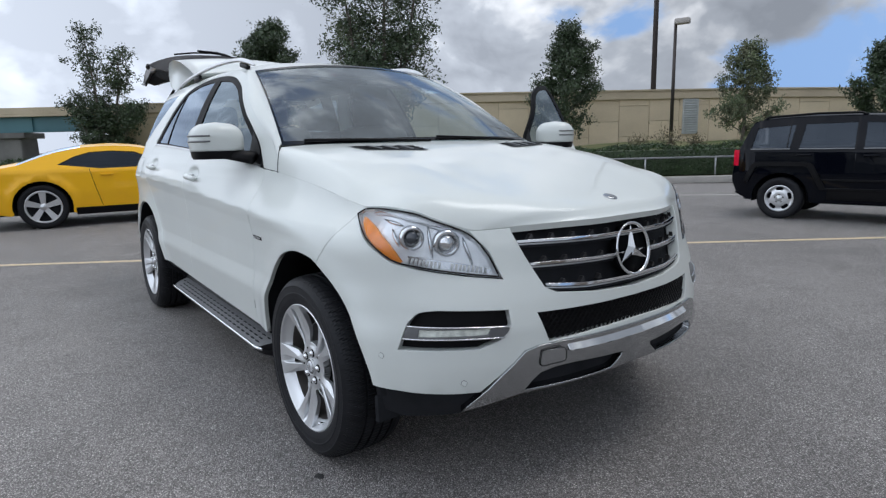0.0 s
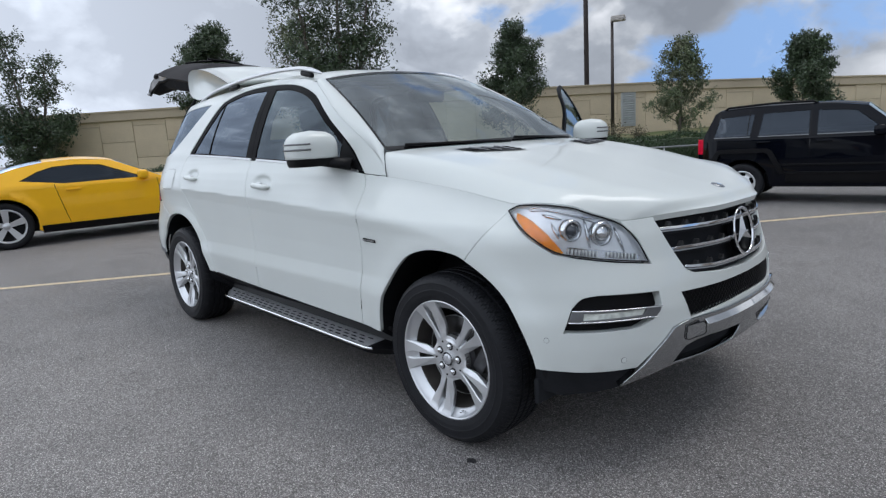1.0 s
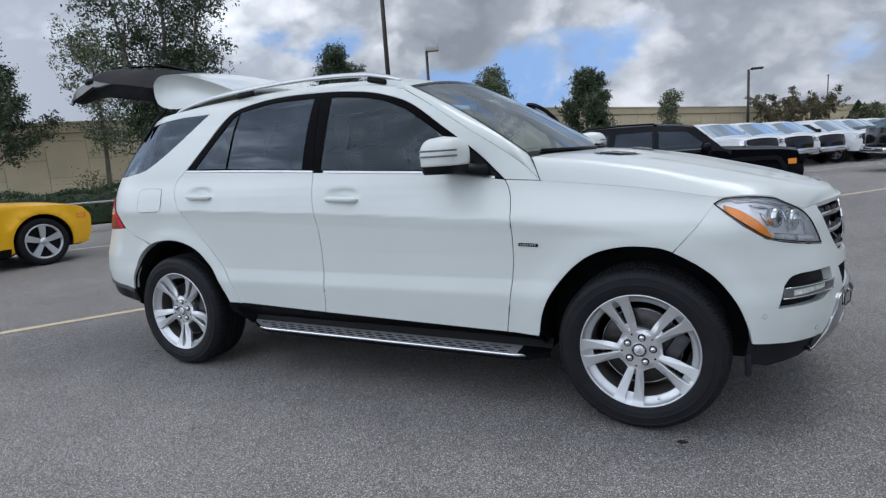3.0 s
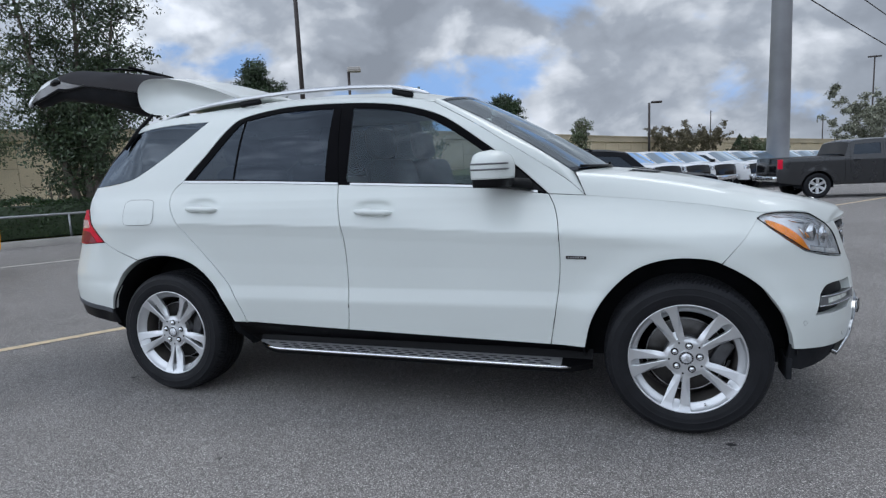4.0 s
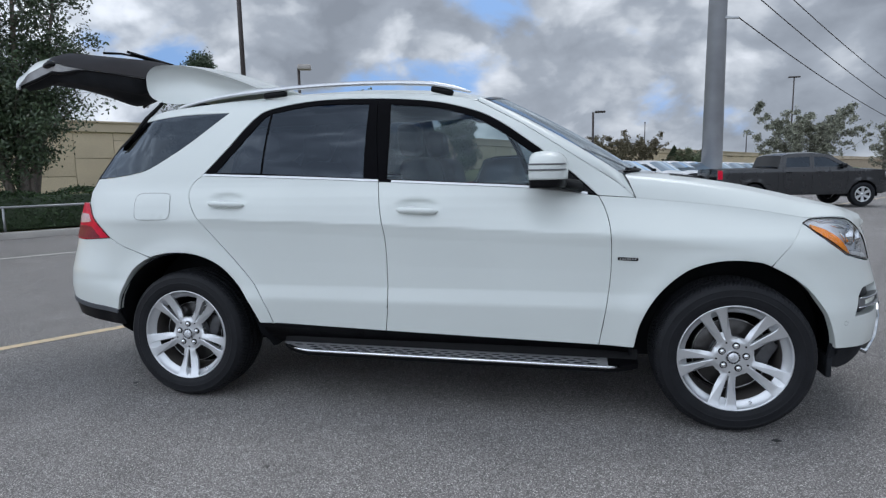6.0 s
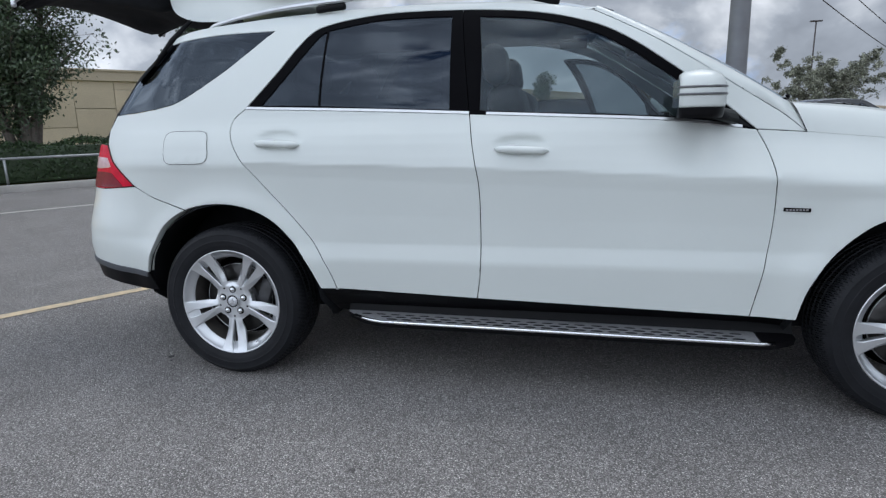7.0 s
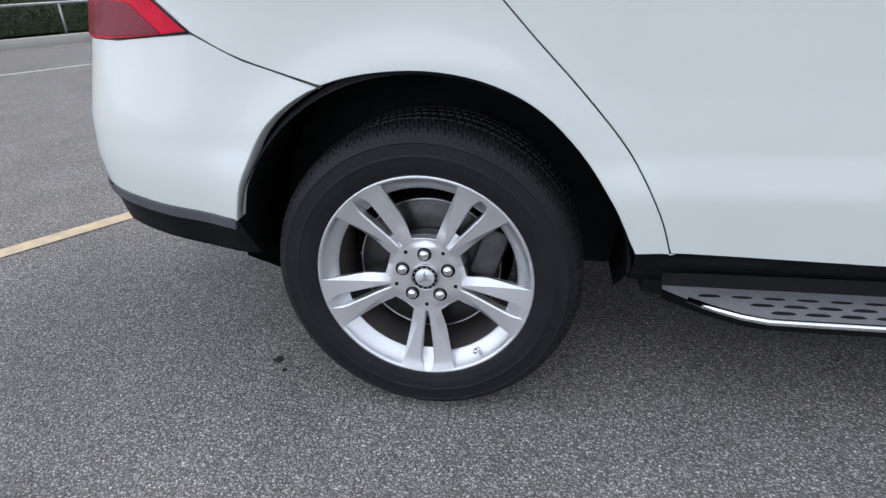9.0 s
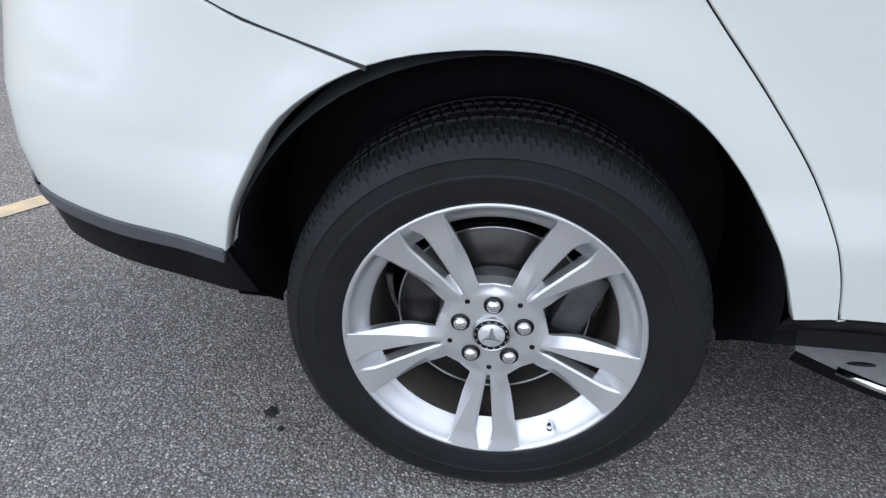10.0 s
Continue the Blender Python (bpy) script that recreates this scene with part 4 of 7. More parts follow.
for m in (1, -1):
    def vent_at(p, q, up):
        x = (1.200 * (1 - p) + 1.252 * p) * (1 - q) + (1.324 * (1 - p) + 1.387 * p) * q
        y = (0.574 * (1 - p) + 0.271 * p) * (1 - q) + (0.551 * (1 - p) + 0.262 * p) * q
        return (x, -y * m, float(hood_z(np.array([x]), np.array([y]))[0]) + up)
    v = [vent_at(p, q, 0.0035) for p in np.linspace(0, 1, 15) for q in np.linspace(0, 1, 7)]
    vent = mesh_part("hood_vent", v, grid_faces(15, 7), M["plastic"], suv, "black air outlet with four cells")
    for p in (0.25, 0.5, 0.75):
        mesh_part("vent_rib", *tube([vent_at(p + 0.02, q, 0.005) for q in np.linspace(0.06, 0.94, 6)], 0.005, 6), M["barplate"], vent)
    for q in (0.25, 0.5, 0.75):
        mesh_part("vent_slat", *tube([vent_at(p, q, 0.004) for p in np.linspace(0.03, 0.97, 9)], 0.0028, 5), M["plastic"], vent)
v, f = lathe([(0.0, 0.0025), (0.020, 0.0022), (0.026, 0.0010), (0.028, -0.002)], 24, "z")
_hb = mesh_part("hood_badge", v, f, M["skid"], suv, "small round metal badge")
_hb.matrix_basis = Matrix.Translation((2.180, 0.0, float(hood_z(np.array([2.180]), np.array([0.0]))[0]) + 0.0035)) @ Matrix.Rotation(math.atan2(float(hood_z(np.array([2.150]), np.array([0.0]))[0] - hood_z(np.array([2.210]), np.array([0.0]))[0]), 0.060), 4, "Y")

# roof
_top = [np.array(p) for p in curve([(0.30, 0.0, 1.702), (0.285, -0.25, 1.697), (0.25, -0.50, 1.675), (0.222, -0.60, 1.655)], 5)]
_roofrim = np.array(_top + [np.array(shell(a, b)) for a, b in CANT[1:]] + [np.array(p) for p in curve([(-1.86, -0.57, 1.640), (-1.89, -0.3, 1.675), (-1.90, 0, 1.685)], 5)])
_roofall = np.concatenate([_roofrim, (_roofrim * np.array([1, -1, 1]))[::-1]])


def roof_z(x, y):
    z = np.interp(x, [-1.95, -1.5, -1.0, -0.5, 0.0, 0.3], [1.680, 1.735, 1.772, 1.780, 1.752, 1.702]) - 0.045 * (np.abs(y) / 0.6) ** 2.2
    dist, zb = to_rim(x, y, _roofall)
    k = np.exp(-(dist / 0.09) ** 1.5)
    return z * (1 - k) + zb * k


panel("roof", run([(p[0], p[1]) for p in _roofrim], [(p[0], -p[1]) for p in _roofrim[::-1]]), lambda u, v: (u, v, roof_z(u, v)), WHITE, suv, step=0.05, gap=0.001, edge=0.015)


def ribbon(name, a, b, mat, parent, label="", n=6, bulge=0.0):
    """A sheet between two lines of points, bowed outwards."""
    a, b = np.array(a, float), np.array(b, float)
    v, f = [], []
    for i in range(len(a)):
        for k in range(n + 1):
            t = k / n
            p = a[i] * (1 - t) + b[i] * t
            q = np.array([p[0] * 0.3, p[1], (p[2] - 0.9)])
            q = q / np.linalg.norm(q)
            v.append(p + q * (bulge[i] if isinstance(bulge, list) else bulge) * 4 * t * (1 - t))
    for i in range(len(a) - 1):
        for k in range(n):
            o = i * (n + 1) + k
            f.append((o, o + 1, o + n + 2, o + n + 1))
    return mesh_part(name, v, f, mat, parent, label)


def ws(u, v):
    """Windscreen: u across from -1 to 1, v from cowl to roof."""
    yb, yt = 0.772, 0.612
    x0 = 0.945 + 0.155 * (1 - np.abs(u) ** 2.2)
    x1 = 0.232 + 0.066 * (1 - np.abs(u) ** 2.2)
    z0 = 1.240 + 0.006 * (1 - u * u)
    z1 = 1.653 + 0.050 * (1 - np.abs(u) ** 2.2)
    y = u * (yb + (yt - yb) * v)
    bow = 0.020 * 4 * v * (1 - v)
    return x0 + (x1 - x0) * v + bow * 0.5, y, z0 + (z1 - z0) * v + bow * 0.8


_uv = np.array([(u, v) for u in np.linspace(-1, 1, 25) for v in np.linspace(0, 1, 13)])
_tri = np.array([t for i in range(24) for j in range(12) for t in ((i * 13 + j, i * 13 + j + 1, i * 13 + j + 14), (i * 13 + j, i * 13 + j + 14, i * 13 + j + 13))])
sheet("windscreen", _uv, _tri, ws, M["glass"], suv, "clear curved glass", 0.004)
for m in (1, -1):
    n = len(PILLAR)
    wsl = [np.array(ws(-1.0 * m, float(t))) for t in np.linspace(0, 1, n)]
    pl = [np.array(shell(a, b, 0, m)) for a, b in PILLAR]
    wsl[0] = np.array((0.950, -0.790 * m, 1.237))
    ribbon("pillar", pl, wsl, WHITE, suv, n=6, bulge=[0.014 * float(smooth(0, 0.22, i / (n - 1))) for i in range(n)])
    mesh_part("pillar_base_seam", *tube([(1.009, -0.829 * m, 1.122), (0.991, -0.818 * m, 1.165), (0.973, -0.804 * m, 1.207), (0.956, -0.788 * m, 1.237)], 0.0017, 6), M["gloss"], suv)
# black edge round the windscreen
for nm, us in (("windscreen_seal", None),):
    v, f = [], []
    rim = [(u, 0.0) for u in np.linspace(-1, 1, 25)] + [(1.0, v_) for v_ in np.linspace(0, 1, 13)[1:]] + [(u, 1.0) for u in np.linspace(1, -1, 25)[1:]] + [(-1.0, v_) for v_ in np.linspace(1, 0, 13)[1:-1]]
    for u, w in rim:
        x, y, z = ws(np.float64(u), np.float64(w))
        x2, y2, z2 = ws(np.float64(u * 0.988), np.float64(0.034 if w < 0.034 else min(w, 0.972)))
        v += [(float(x) + 0.002, float(y), float(z) + 0.003), (float(x2) + 0.002, float(y2), float(z2) + 0.003)]
    k = len(rim)
    mesh_part(nm, v, [(2 * i, 2 * i + 1, 2 * ((i + 1) % k) + 1, 2 * ((i + 1) % k)) for i in range(k)], M["gloss"], suv)
for y0, y1 in ((-0.05, -0.68), (0.62, 0.0)):
    pts = [np.array(ws(np.float64((y0 + (y1 - y0) * t) / 0.772), np.float64(0.004 + 0.022 * t))) + np.array([0.010, 0, 0.003 + 0.006 * t]) for t in np.linspace(0, 1, 8)]
    mesh_part("wiper", *tube([tuple(p) for p in pts], 0.007, 6), M["plastic"], suv, "black wiper blade")
v = [np.array(p) for p in curve([(0.957, -0.785, 1.226), (1.005, -0.6, 1.236), (1.045, -0.3, 1.241), (1.06, 0, 1.245), (1.045, 0.3, 1.241), (1.005, 0.6, 1.236), (0.957, 0.785, 1.226)], 5)]
w_ = [np.array(ws(np.float64(p[1] / 0.80), np.float64(0.0))) + np.array([0, 0, -0.006]) for p in v]
ribbon("cowl", v, w_, M["plastic"], suv, "black scuttle panel", n=3, bulge=-0.004)

# front bumper with its openings
_bump = [(NOSE, 0.705), (2.76, 0.712), (2.585, 0.729), (2.542, 0.748), (2.475, 0.86), (2.436, 0.938), (2.436, 0.949), (2.36, 0.946), (2.275, 0.947), (2.345, 0.876), (2.388, 0.786), (2.24, 0.803), (2.08, 0.828), (1.975, 0.850), (1.875, 0.908), (1.806, 0.960), (1.764, 0.999),
         (1.598, 0.808)] + [tuple(p) for p in ARCH_F if p[0] > 1.605] + [(1.905, 0.424), (2.05, 0.414), (2.20, 0.411), (2.29, 0.413), (2.40, 0.50), (2.48, 0.53), (2.60, 0.535), (NOSE, 0.535)]
fogs = [FOG, [(2 * NOSE - a, b) for a, b in FOG]]
bumper = panel("front_bumper", both(_bump), nose(), WHITE, suv, step=0.03, gap=0.002, edge=0.045, holes=[both(LOWER)] + fogs)
panel("valance", both([(NOSE, 0.555), (2.50, 0.55), (2.40, 0.515), (2.30, 0.43), (2.05, 0.425), (1.90, 0.44), (1.89, 0.33), (2.0, 0.30), (2.22, 0.315), (2.40, 0.375), (NOSE, 0.39)]), nose(-0.02), M["liner"], suv, "black lower valance", step=0.05)
# skid trim
_skid = [(NOSE, 0.566), (2.878, 0.566), (2.603, 0.566), (2.50, 0.562), (2.446, 0.548), (2.36, 0.470), (2.222, 0.340), (2.349, 0.372), (2.443, 0.397), (2.617, 0.401), (2.818, 0.407), (NOSE, 0.412)]
_slot = run([(2.446, 0.409), (2.47, 0.438), (2.503, 0.464), (2.56, 0.476), (2.63, 0.479), (2.872, 0.468), (2.868, 0.455), (2.818, 0.417), (2.617, 0.410)])
skid = panel("skid_trim", both(_skid), nose(0.012), M["skid"], suv, "brushed silver under-bumper trim", step=0.035, edge=0.03, holes=[_slot, [(2 * NOSE - a, b) for a, b in _slot]])
panel("chrome_edge", both([(NOSE, 0.574), (2.878, 0.574), (2.612, 0.573), (2.604, 0.566), (2.604, 0.536), (2.612, 0.531), (2.878, 0.530), (NOSE, 0.530)]), lambda u, v: nose(0.030 - 0.85 * np.clip(v - 0.530, 0, 1))(u, v), M["chrome"], skid, "polished chrome upper edge", step=0.03, edge=0.012)
panel("tow_cover", run([(2.503, 0.544), (2.577, 0.548), (2.590, 0.535), (2.588, 0.504), (2.570, 0.497), (2.505, 0.490), (2.496, 0.500)]), lambda u, v: nose(0.0155 + 0.010 * np.clip((u - 2.50) / 0.09, 0, 1))(u, v), M["skid"], skid, step=0.012, edge=0.004)
_tow = curve([(2.503, 0.544), (2.54, 0.547), (2.577, 0.548), (2.590, 0.535), (2.589, 0.520), (2.588, 0.504), (2.570, 0.497), (2.54, 0.494), (2.505, 0.490), (2.496, 0.500), (2.499, 0.522), (2.503, 0.544)], 3)
mesh_part("tow_seam", *tube([tuple(float(q) for q in nose(0.0165 + 0.010 * float(np.clip((u_ - 2.50) / 0.09, 0, 1)))(np.float64(u_), np.float64(z_))) for u_, z_ in _tow], 0.0016, 5, caps=False), M["gloss"], skid)
# lower mesh grille
low = panel("lower_grille", both(LOWER), nose(-0.035), M["plastic"], suv, "black diamond mesh", step=0.06, gap=-0.02, edge=0.0)
v, f = [], []
P_ = nose(-0.012)
for i in range(-2, 46):
    for sgn in (1, -1):
        u0 = 2.47 + i * 0.022 * 1.0
        pts = []
        for k in range(7):
            zz = 0.572 + 0.016 * k
            uu = u0 + sgn * (zz - 0.62) * 0.9 + (0.0)
            lo_ = 2.508 + (0.668 - zz) * 0.4
            if lo_ < uu < 2 * NOSE - lo_:
                pts.append(tuple(float(q) for q in P_(np.float64(uu), np.float64(zz))))
        if len(pts) > 1:
            v, f = join((v, f), tube(pts, 0.0028, 4, caps=False))
mesh_part("mesh", v, f, M["plastic"], low)
# main grille: dark back, three bright slats, teeth
grille = panel("grille", both(GRILLE), nose(-0.055), M["liner"], suv, "black grille with three bright slats", step=0.07, gap=-0.03, edge=0.0)
for zc, lo_, up in ((0.903, 2.456, 0.0), (0.826, 2.500, 0.0), (0.738, 2.549, 0.018)):
    for zz, hh, out, mt, nm in ((zc, 0.0042, -0.006, "chrome", "slat"), (zc - 0.0110, 0.0016, -0.010, "satin", "slat_lip"), (zc - 0.018, 0.004, -0.016, "liner", "slat_base")):
        half = [(NOSE, zz + hh), (2.72, zz + hh + 0.2 * up), (lo_ + 0.05, zz + hh + 0.7 * up), (lo_, zz + up + hh * 0.8), (lo_, zz + up - hh), (lo_ + 0.05, zz - hh + 0.7 * up), (2.72, zz - hh + 0.2 * up), (NOSE, zz - hh)]
        panel(nm, both(half), nose(out), M[mt], grille, step=0.05, gap=0, edge=0.010 if mt != "liner" else 0.020)
P_ = nose(-0.012)
for zc, lo_ in ((0.914, 2.49), (0.837, 2.535), (0.756, 2.60)):
    for i in range(12):
        u = lo_ + 0.02 + i * 0.080
        if u > 2 * NOSE - lo_ or abs(u - NOSE) < 0.10:
            continue
        a = [tuple(float(q) for q in P_(np.float64(u + du), np.float64(zc + dz))) for du, dz in ((-0.009, -0.006), (0.012, -0.006), (0.009, 0.010), (0.004, 0.010))]
        b = [(p[0] - 0.016, p[1], p[2]) for p in a]
        mesh_part("tooth", a + b, [(0, 1, 2, 3), (0, 4, 5, 1), (1, 5, 6, 2), (2, 6, 7, 3), (3, 7, 4, 0)], M["tooth"], grille, smooth=False)
# round emblem, a plain ring with three arms
_em = Matrix.Translation((2.290, 0, 0.838)) @ Matrix.Rotation(radians(-10), 4, "Y")
v, f = lathe([(0.088, 0.0), (0.097, 0.004), (0.100, 0.0), (0.097, -0.014), (0.088, -0.012)], 48, "x", closed=True)
mesh_part("emblem_ring", *moved((v, f), _em), M["chrome"], grille, "round chrome ring")
v, f = lathe([(0.0, -0.010), (0.092, -0.010), (0.094, -0.03)], 40, "x")
mesh_part("emblem_back", *moved((v, f), _em), M["frame"], grille)
v, f = [], []
for k in range(3):
    a = radians(90 + 120 * k)
    c_, s_ = math.cos(a), math.sin(a)
    tip = (-0.002, c_ * 0.088, s_ * 0.088)
    bl = (-0.008, -s_ * 0.021 + c_ * 0.012, c_ * 0.021 + s_ * 0.012)
    br = (-0.008, s_ * 0.021 + c_ * 0.012, -c_ * 0.021 + s_ * 0.012)
    v, f = join((v, f), ([tip, bl, (0.008, 0, 0), br], [(0, 1, 2), (0, 2, 3)]))
mesh_part("emblem_arms", *moved((v, f), _em), M["chrome"], grille, smooth=False)

# head lamps and fog lamps
for m in (1, -1):
    lamp = panel("headlamp", LAMP, skin(-0.020, m), M["bowl"], suv, "clear headlamp with an orange side reflector", step=0.03, gap=-0.002, edge=0.0)
    v, f = [], []
    hl = tidy(LAMP, 0.04, 0.0)
    ring = []
    for a, b in hl:
        ring.append((tuple(float(q) for q in shell(a, b, 0.0, m)), tuple(float(q) for q in shell(a, b, -0.021, m))))
    v = [p for r in ring for p in r]
    k = len(ring)
    mesh_part("bezel", v, [(2 * i, 2 * i + 1, 2 * ((i + 1) % k) + 1, 2 * ((i + 1) % k)) for i in range(k)], M["bowl"], lamp)
    panel("lens", LAMP, skin(0.001, m), M["lens"], lamp, "clear lens", step=0.05, gap=0.003, edge=0.003).visible_shadow = False
    edge_ = tidy(LAMP, 0.03, 0.004)
    mesh_part("seal", *tube([tuple(float(q) for q in shell(a, b, 0.001, m)) for a, b in np.concatenate([edge_, edge_[:1]])], 0.0030, 6, caps=False), M["gloss"], lamp)
    panel("side_reflector", run(curve([(1.800, 0.995), (1.88, 0.967), (1.954, 0.918), (2.018, 0.852)], 5), curve([(2.010, 0.848), (1.95, 0.868), (1.87, 0.922), (1.805, 0.972)], 5)), skin(-0.006, m), M["amber"], lamp, "orange side reflector", step=0.03, edge=0.02)
    panel("brow", run(curve([(1.83, 1.012), (1.95, 1.014), (2.10, 0.992), (2.25, 0.942)], 5), curve([(2.24, 0.925), (2.09, 0.972), (1.95, 0.997), (1.86, 0.998)], 5)), skin(-0.010, m), M["housing"], lamp, step=0.03, edge=0.02)
    bar_l = panel("light_bar", run([(2.025, 0.844), (2.24, 0.814), (2.345, 0.800), (2.355, 0.818), (2.24, 0.842), (2.035, 0.872)]), skin(-0.018, m), M["bright"], lamp, "small ribbed lamps", step=0.02, edge=0.02)
    for k in range(20):
        a0 = 2.035 + 0.0155 * k
        zb_ = 0.845 - (a0 - 2.03) * 0.135
        if k == 9 or k == 10:
            continue
        mesh_part("rib", *tube([tuple(float(q) for q in shell(a0 + 0.004 * j, zb_ + 0.020 * j, -0.013, m)) for j in (0, 1)], 0.0042, 5), M["lens_rib"], bar_l)
    mesh_part("chrome_line", *tube([tuple(float(q) for q in shell(a, b, -0.006, m)) for a, b in curve([(1.86, 1.006), (1.907, 1.010), (2.054, 0.984), (2.255, 0.945)], 6)], 0.003, 5), M["chrome"], lamp)
    for a0, b0, a1, b1 in ((1.92, 0.985, 2.01, 0.968), (1.965, 0.955, 2.00, 0.900), (2.115, 0.965, 2.135, 0.862), (2.25, 0.925, 2.285, 0.835)):
        mesh_part("reflector_step", *tube([tuple(float(q) for q in shell(a0 + (a1 - a0) * j / 4, b0 + (b1 - b0) * j / 4, -0.017, m)) for j in range(5)], [0.003, 0.006, 0.007, 0.006, 0.003], 6), M["bright"], lamp)
    for su, zu, r in ((2.052, 0.928, 0.040), (2.190, 0.908, 0.044)):
        o = np.array(shell(su, zu, -0.014, m))
        o2 = np.array(shell(su, zu, -0.036, m))
        dirv = Vector((0.93, -0.37 * m, 0.0)).normalized()
        rot = Vector((0, 1, 0)).rotation_difference(dirv).to_matrix().to_4x4()
        mt = Matrix.Translation([float(q) for q in o]) @ rot
        v, f = lathe([(r * 0.70, 0.006), (r * 0.82, 0.012), (r, 0.008), (r * 1.04, -0.02)], 28, "y")
        mesh_part("projector_ring", *moved((v, f), mt), M["bright"], lamp)
        v, f = lathe([(0.0, 0.020), (r * 0.35, 0.017), (r * 0.6, 0.008), (r * 0.74, -0.006)], 24, "y")
        mesh_part("projector", *moved((v, f), mt), M["projector"] if su < 2.1 else M["bright"], lamp)
    fog = panel("fog_lamp", FOG, skin(-0.04, m), M["plastic"], suv, "black recess with a bright lamp bar", step=0.05, gap=-0.01, edge=0.0)
    bar_ = panel("lamp_bar", run([(2.045, 0.648), (2.400, 0.636), (2.390, 0.617), (2.372, 0.600), (2.028, 0.605)]), skin(0.004, m), M["barplate"], fog, "grey lamp bar with chrome edges", step=0.03, edge=0.04,
                 holes=[run([(2.088, 0.636), (2.332, 0.633), (2.318, 0.612), (2.085, 0.612)])])
    for e0 in (((2.045, 0.647), (2.22, 0.642), (2.398, 0.635)), ((2.030, 0.606), (2.20, 0.604), (2.374, 0.601))):
        mesh_part("chrome_edge", *tube([tuple(float(q) for q in shell(a, b, 0.005, m)) for a, b in curve(e0, 6)], 0.003, 6), M["chrome"], bar_)
    panel("lamp_glass", run([(2.088, 0.636), (2.332, 0.633), (2.318, 0.612), (2.085, 0.612)]), skin(-0.008, m), M["led"], fog, "lit daytime lamp", step=0.03, gap=-0.003, edge=0.0)
    for su, zu in ((1.950, 0.540), (2.235, 0.452)):
        o = np.array([float(q) for q in shell(su, zu, 0.0015, m)])
        o2 = np.array([float(q) for q in shell(su, zu, 0.0115, m)])
        dirv = Vector(o2 - o).normalized()
        mt = Matrix.Translation(o) @ Vector((0, 1, 0)).rotation_difference(dirv).to_matrix().to_4x4()
        v, f = lathe([(0.0, 0.0004), (0.0088, 0.0004), (0.0094, 0.0)], 18, "y")
        mesh_part("parking_sensor", *moved((v, f), mt), WHITE, bumper, smooth=False)
        v, f = lathe([(0.0093, 0.0), (0.0100, 0.0003), (0.0107, -0.001)], 18, "y")
        mesh_part("sensor_ring", *moved((v, f), mt), M["barplate"], bumper)
    # fender badge: a small dark plate with bright bars
    badge = panel("fender_badge", run([(0.922, 0.829), (1.016, 0.826), (1.016, 0.840), (0.922, 0.843)]), skin(0.003, m), M["plastic"], suv, "small dark badge", step=0.03, edge=0.004, gap=0)
    for k in range(7):
        x0 = 0.930 + 0.0115 * k
        panel("badge_bar", run([(x0, 0.8315), (x0 + 0.007, 0.8312), (x0 + 0.007, 0.8375), (x0, 0.838)]), skin(0.0055, m), M["satin"], badge, step=0.03, edge=0.002, gap=0)

# rear bumper, tail
panel("rear_bumper", both_tail([(TAIL, 0.905), (-2.46, 0.902), (-2.20, 0.902), (-1.958, 0.917), (-1.836, 0.862), (-1.660, 0.810)] + [tuple(p) for p in ARCH_R if p[0] < -1.66] + [(-1.912, 0.497), (-2.10, 0.512), (-2.35, 0.540), (TAIL, 0.545)]),
      tail(), WHITE, suv, step=0.035, edge=0.04)
panel("rear_valance", both_tail([(TAIL, 0.545), (-2.35, 0.540), (-2.10, 0.512), (-1.912, 0.497), (-1.895, 0.46), (-1.87, 0.405), (-2.0, 0.405), (-2.3, 0.435), (TAIL, 0.44)]), tail(-0.004), M["plastic"], suv, "black lower bumper", step=0.04)
panel("valance_strip", both_tail([(TAIL, 0.552), (-2.35, 0.547), (-2.10, 0.519), (-1.913, 0.502), (-1.913, 0.474), (-2.10, 0.489), (-2.35, 0.519), (TAIL, 0.524)]), tail(0.006), M["strip"], suv, "grey edge strip", step=0.04, edge=0.015)
# pale stripe of the tail lamp
for m in (1, -1):
    tl = [o for o in suv.children if o.name.startswith("tail_lamp")][0 if m == 1 else 1]
    panel("reversing_lamp", run([(-2.178, 1.058)], curve([(-2.178, 1.058), (-2.150, 1.036), (-2.128, 1.012)], 4), [(-2.16, 1.006), (-2.26, 1.000), (-2.46, 1.002), (-2.46, 1.062)]), skin(0.0075, m), M["clearred"], tl, "pale reversing lamp", step=0.03, edge=0.003)
    mesh_part("lamp_edge", *tube([tuple(float(q) for q in shell(a_, b_, 0.003, m)) for a_, b_ in run(curve([(-2.20, 1.118), (-2.10, 1.03), (-1.958, 0.921)], 5), [(-2.20, 0.905), (-2.46, 0.905)])], 0.0028, 6), M["gloss"], tl)
    panel("lower_lens", run([(-2.46, 0.986), (-2.20, 0.988), (-2.125, 0.982), (-2.075, 0.950), (-2.030, 0.917), (-2.20, 0.910), (-2.46, 0.910)]), skin(0.0065, m), M["darkred"], tl, "deep red lower lens", step=0.03, edge=0.003)

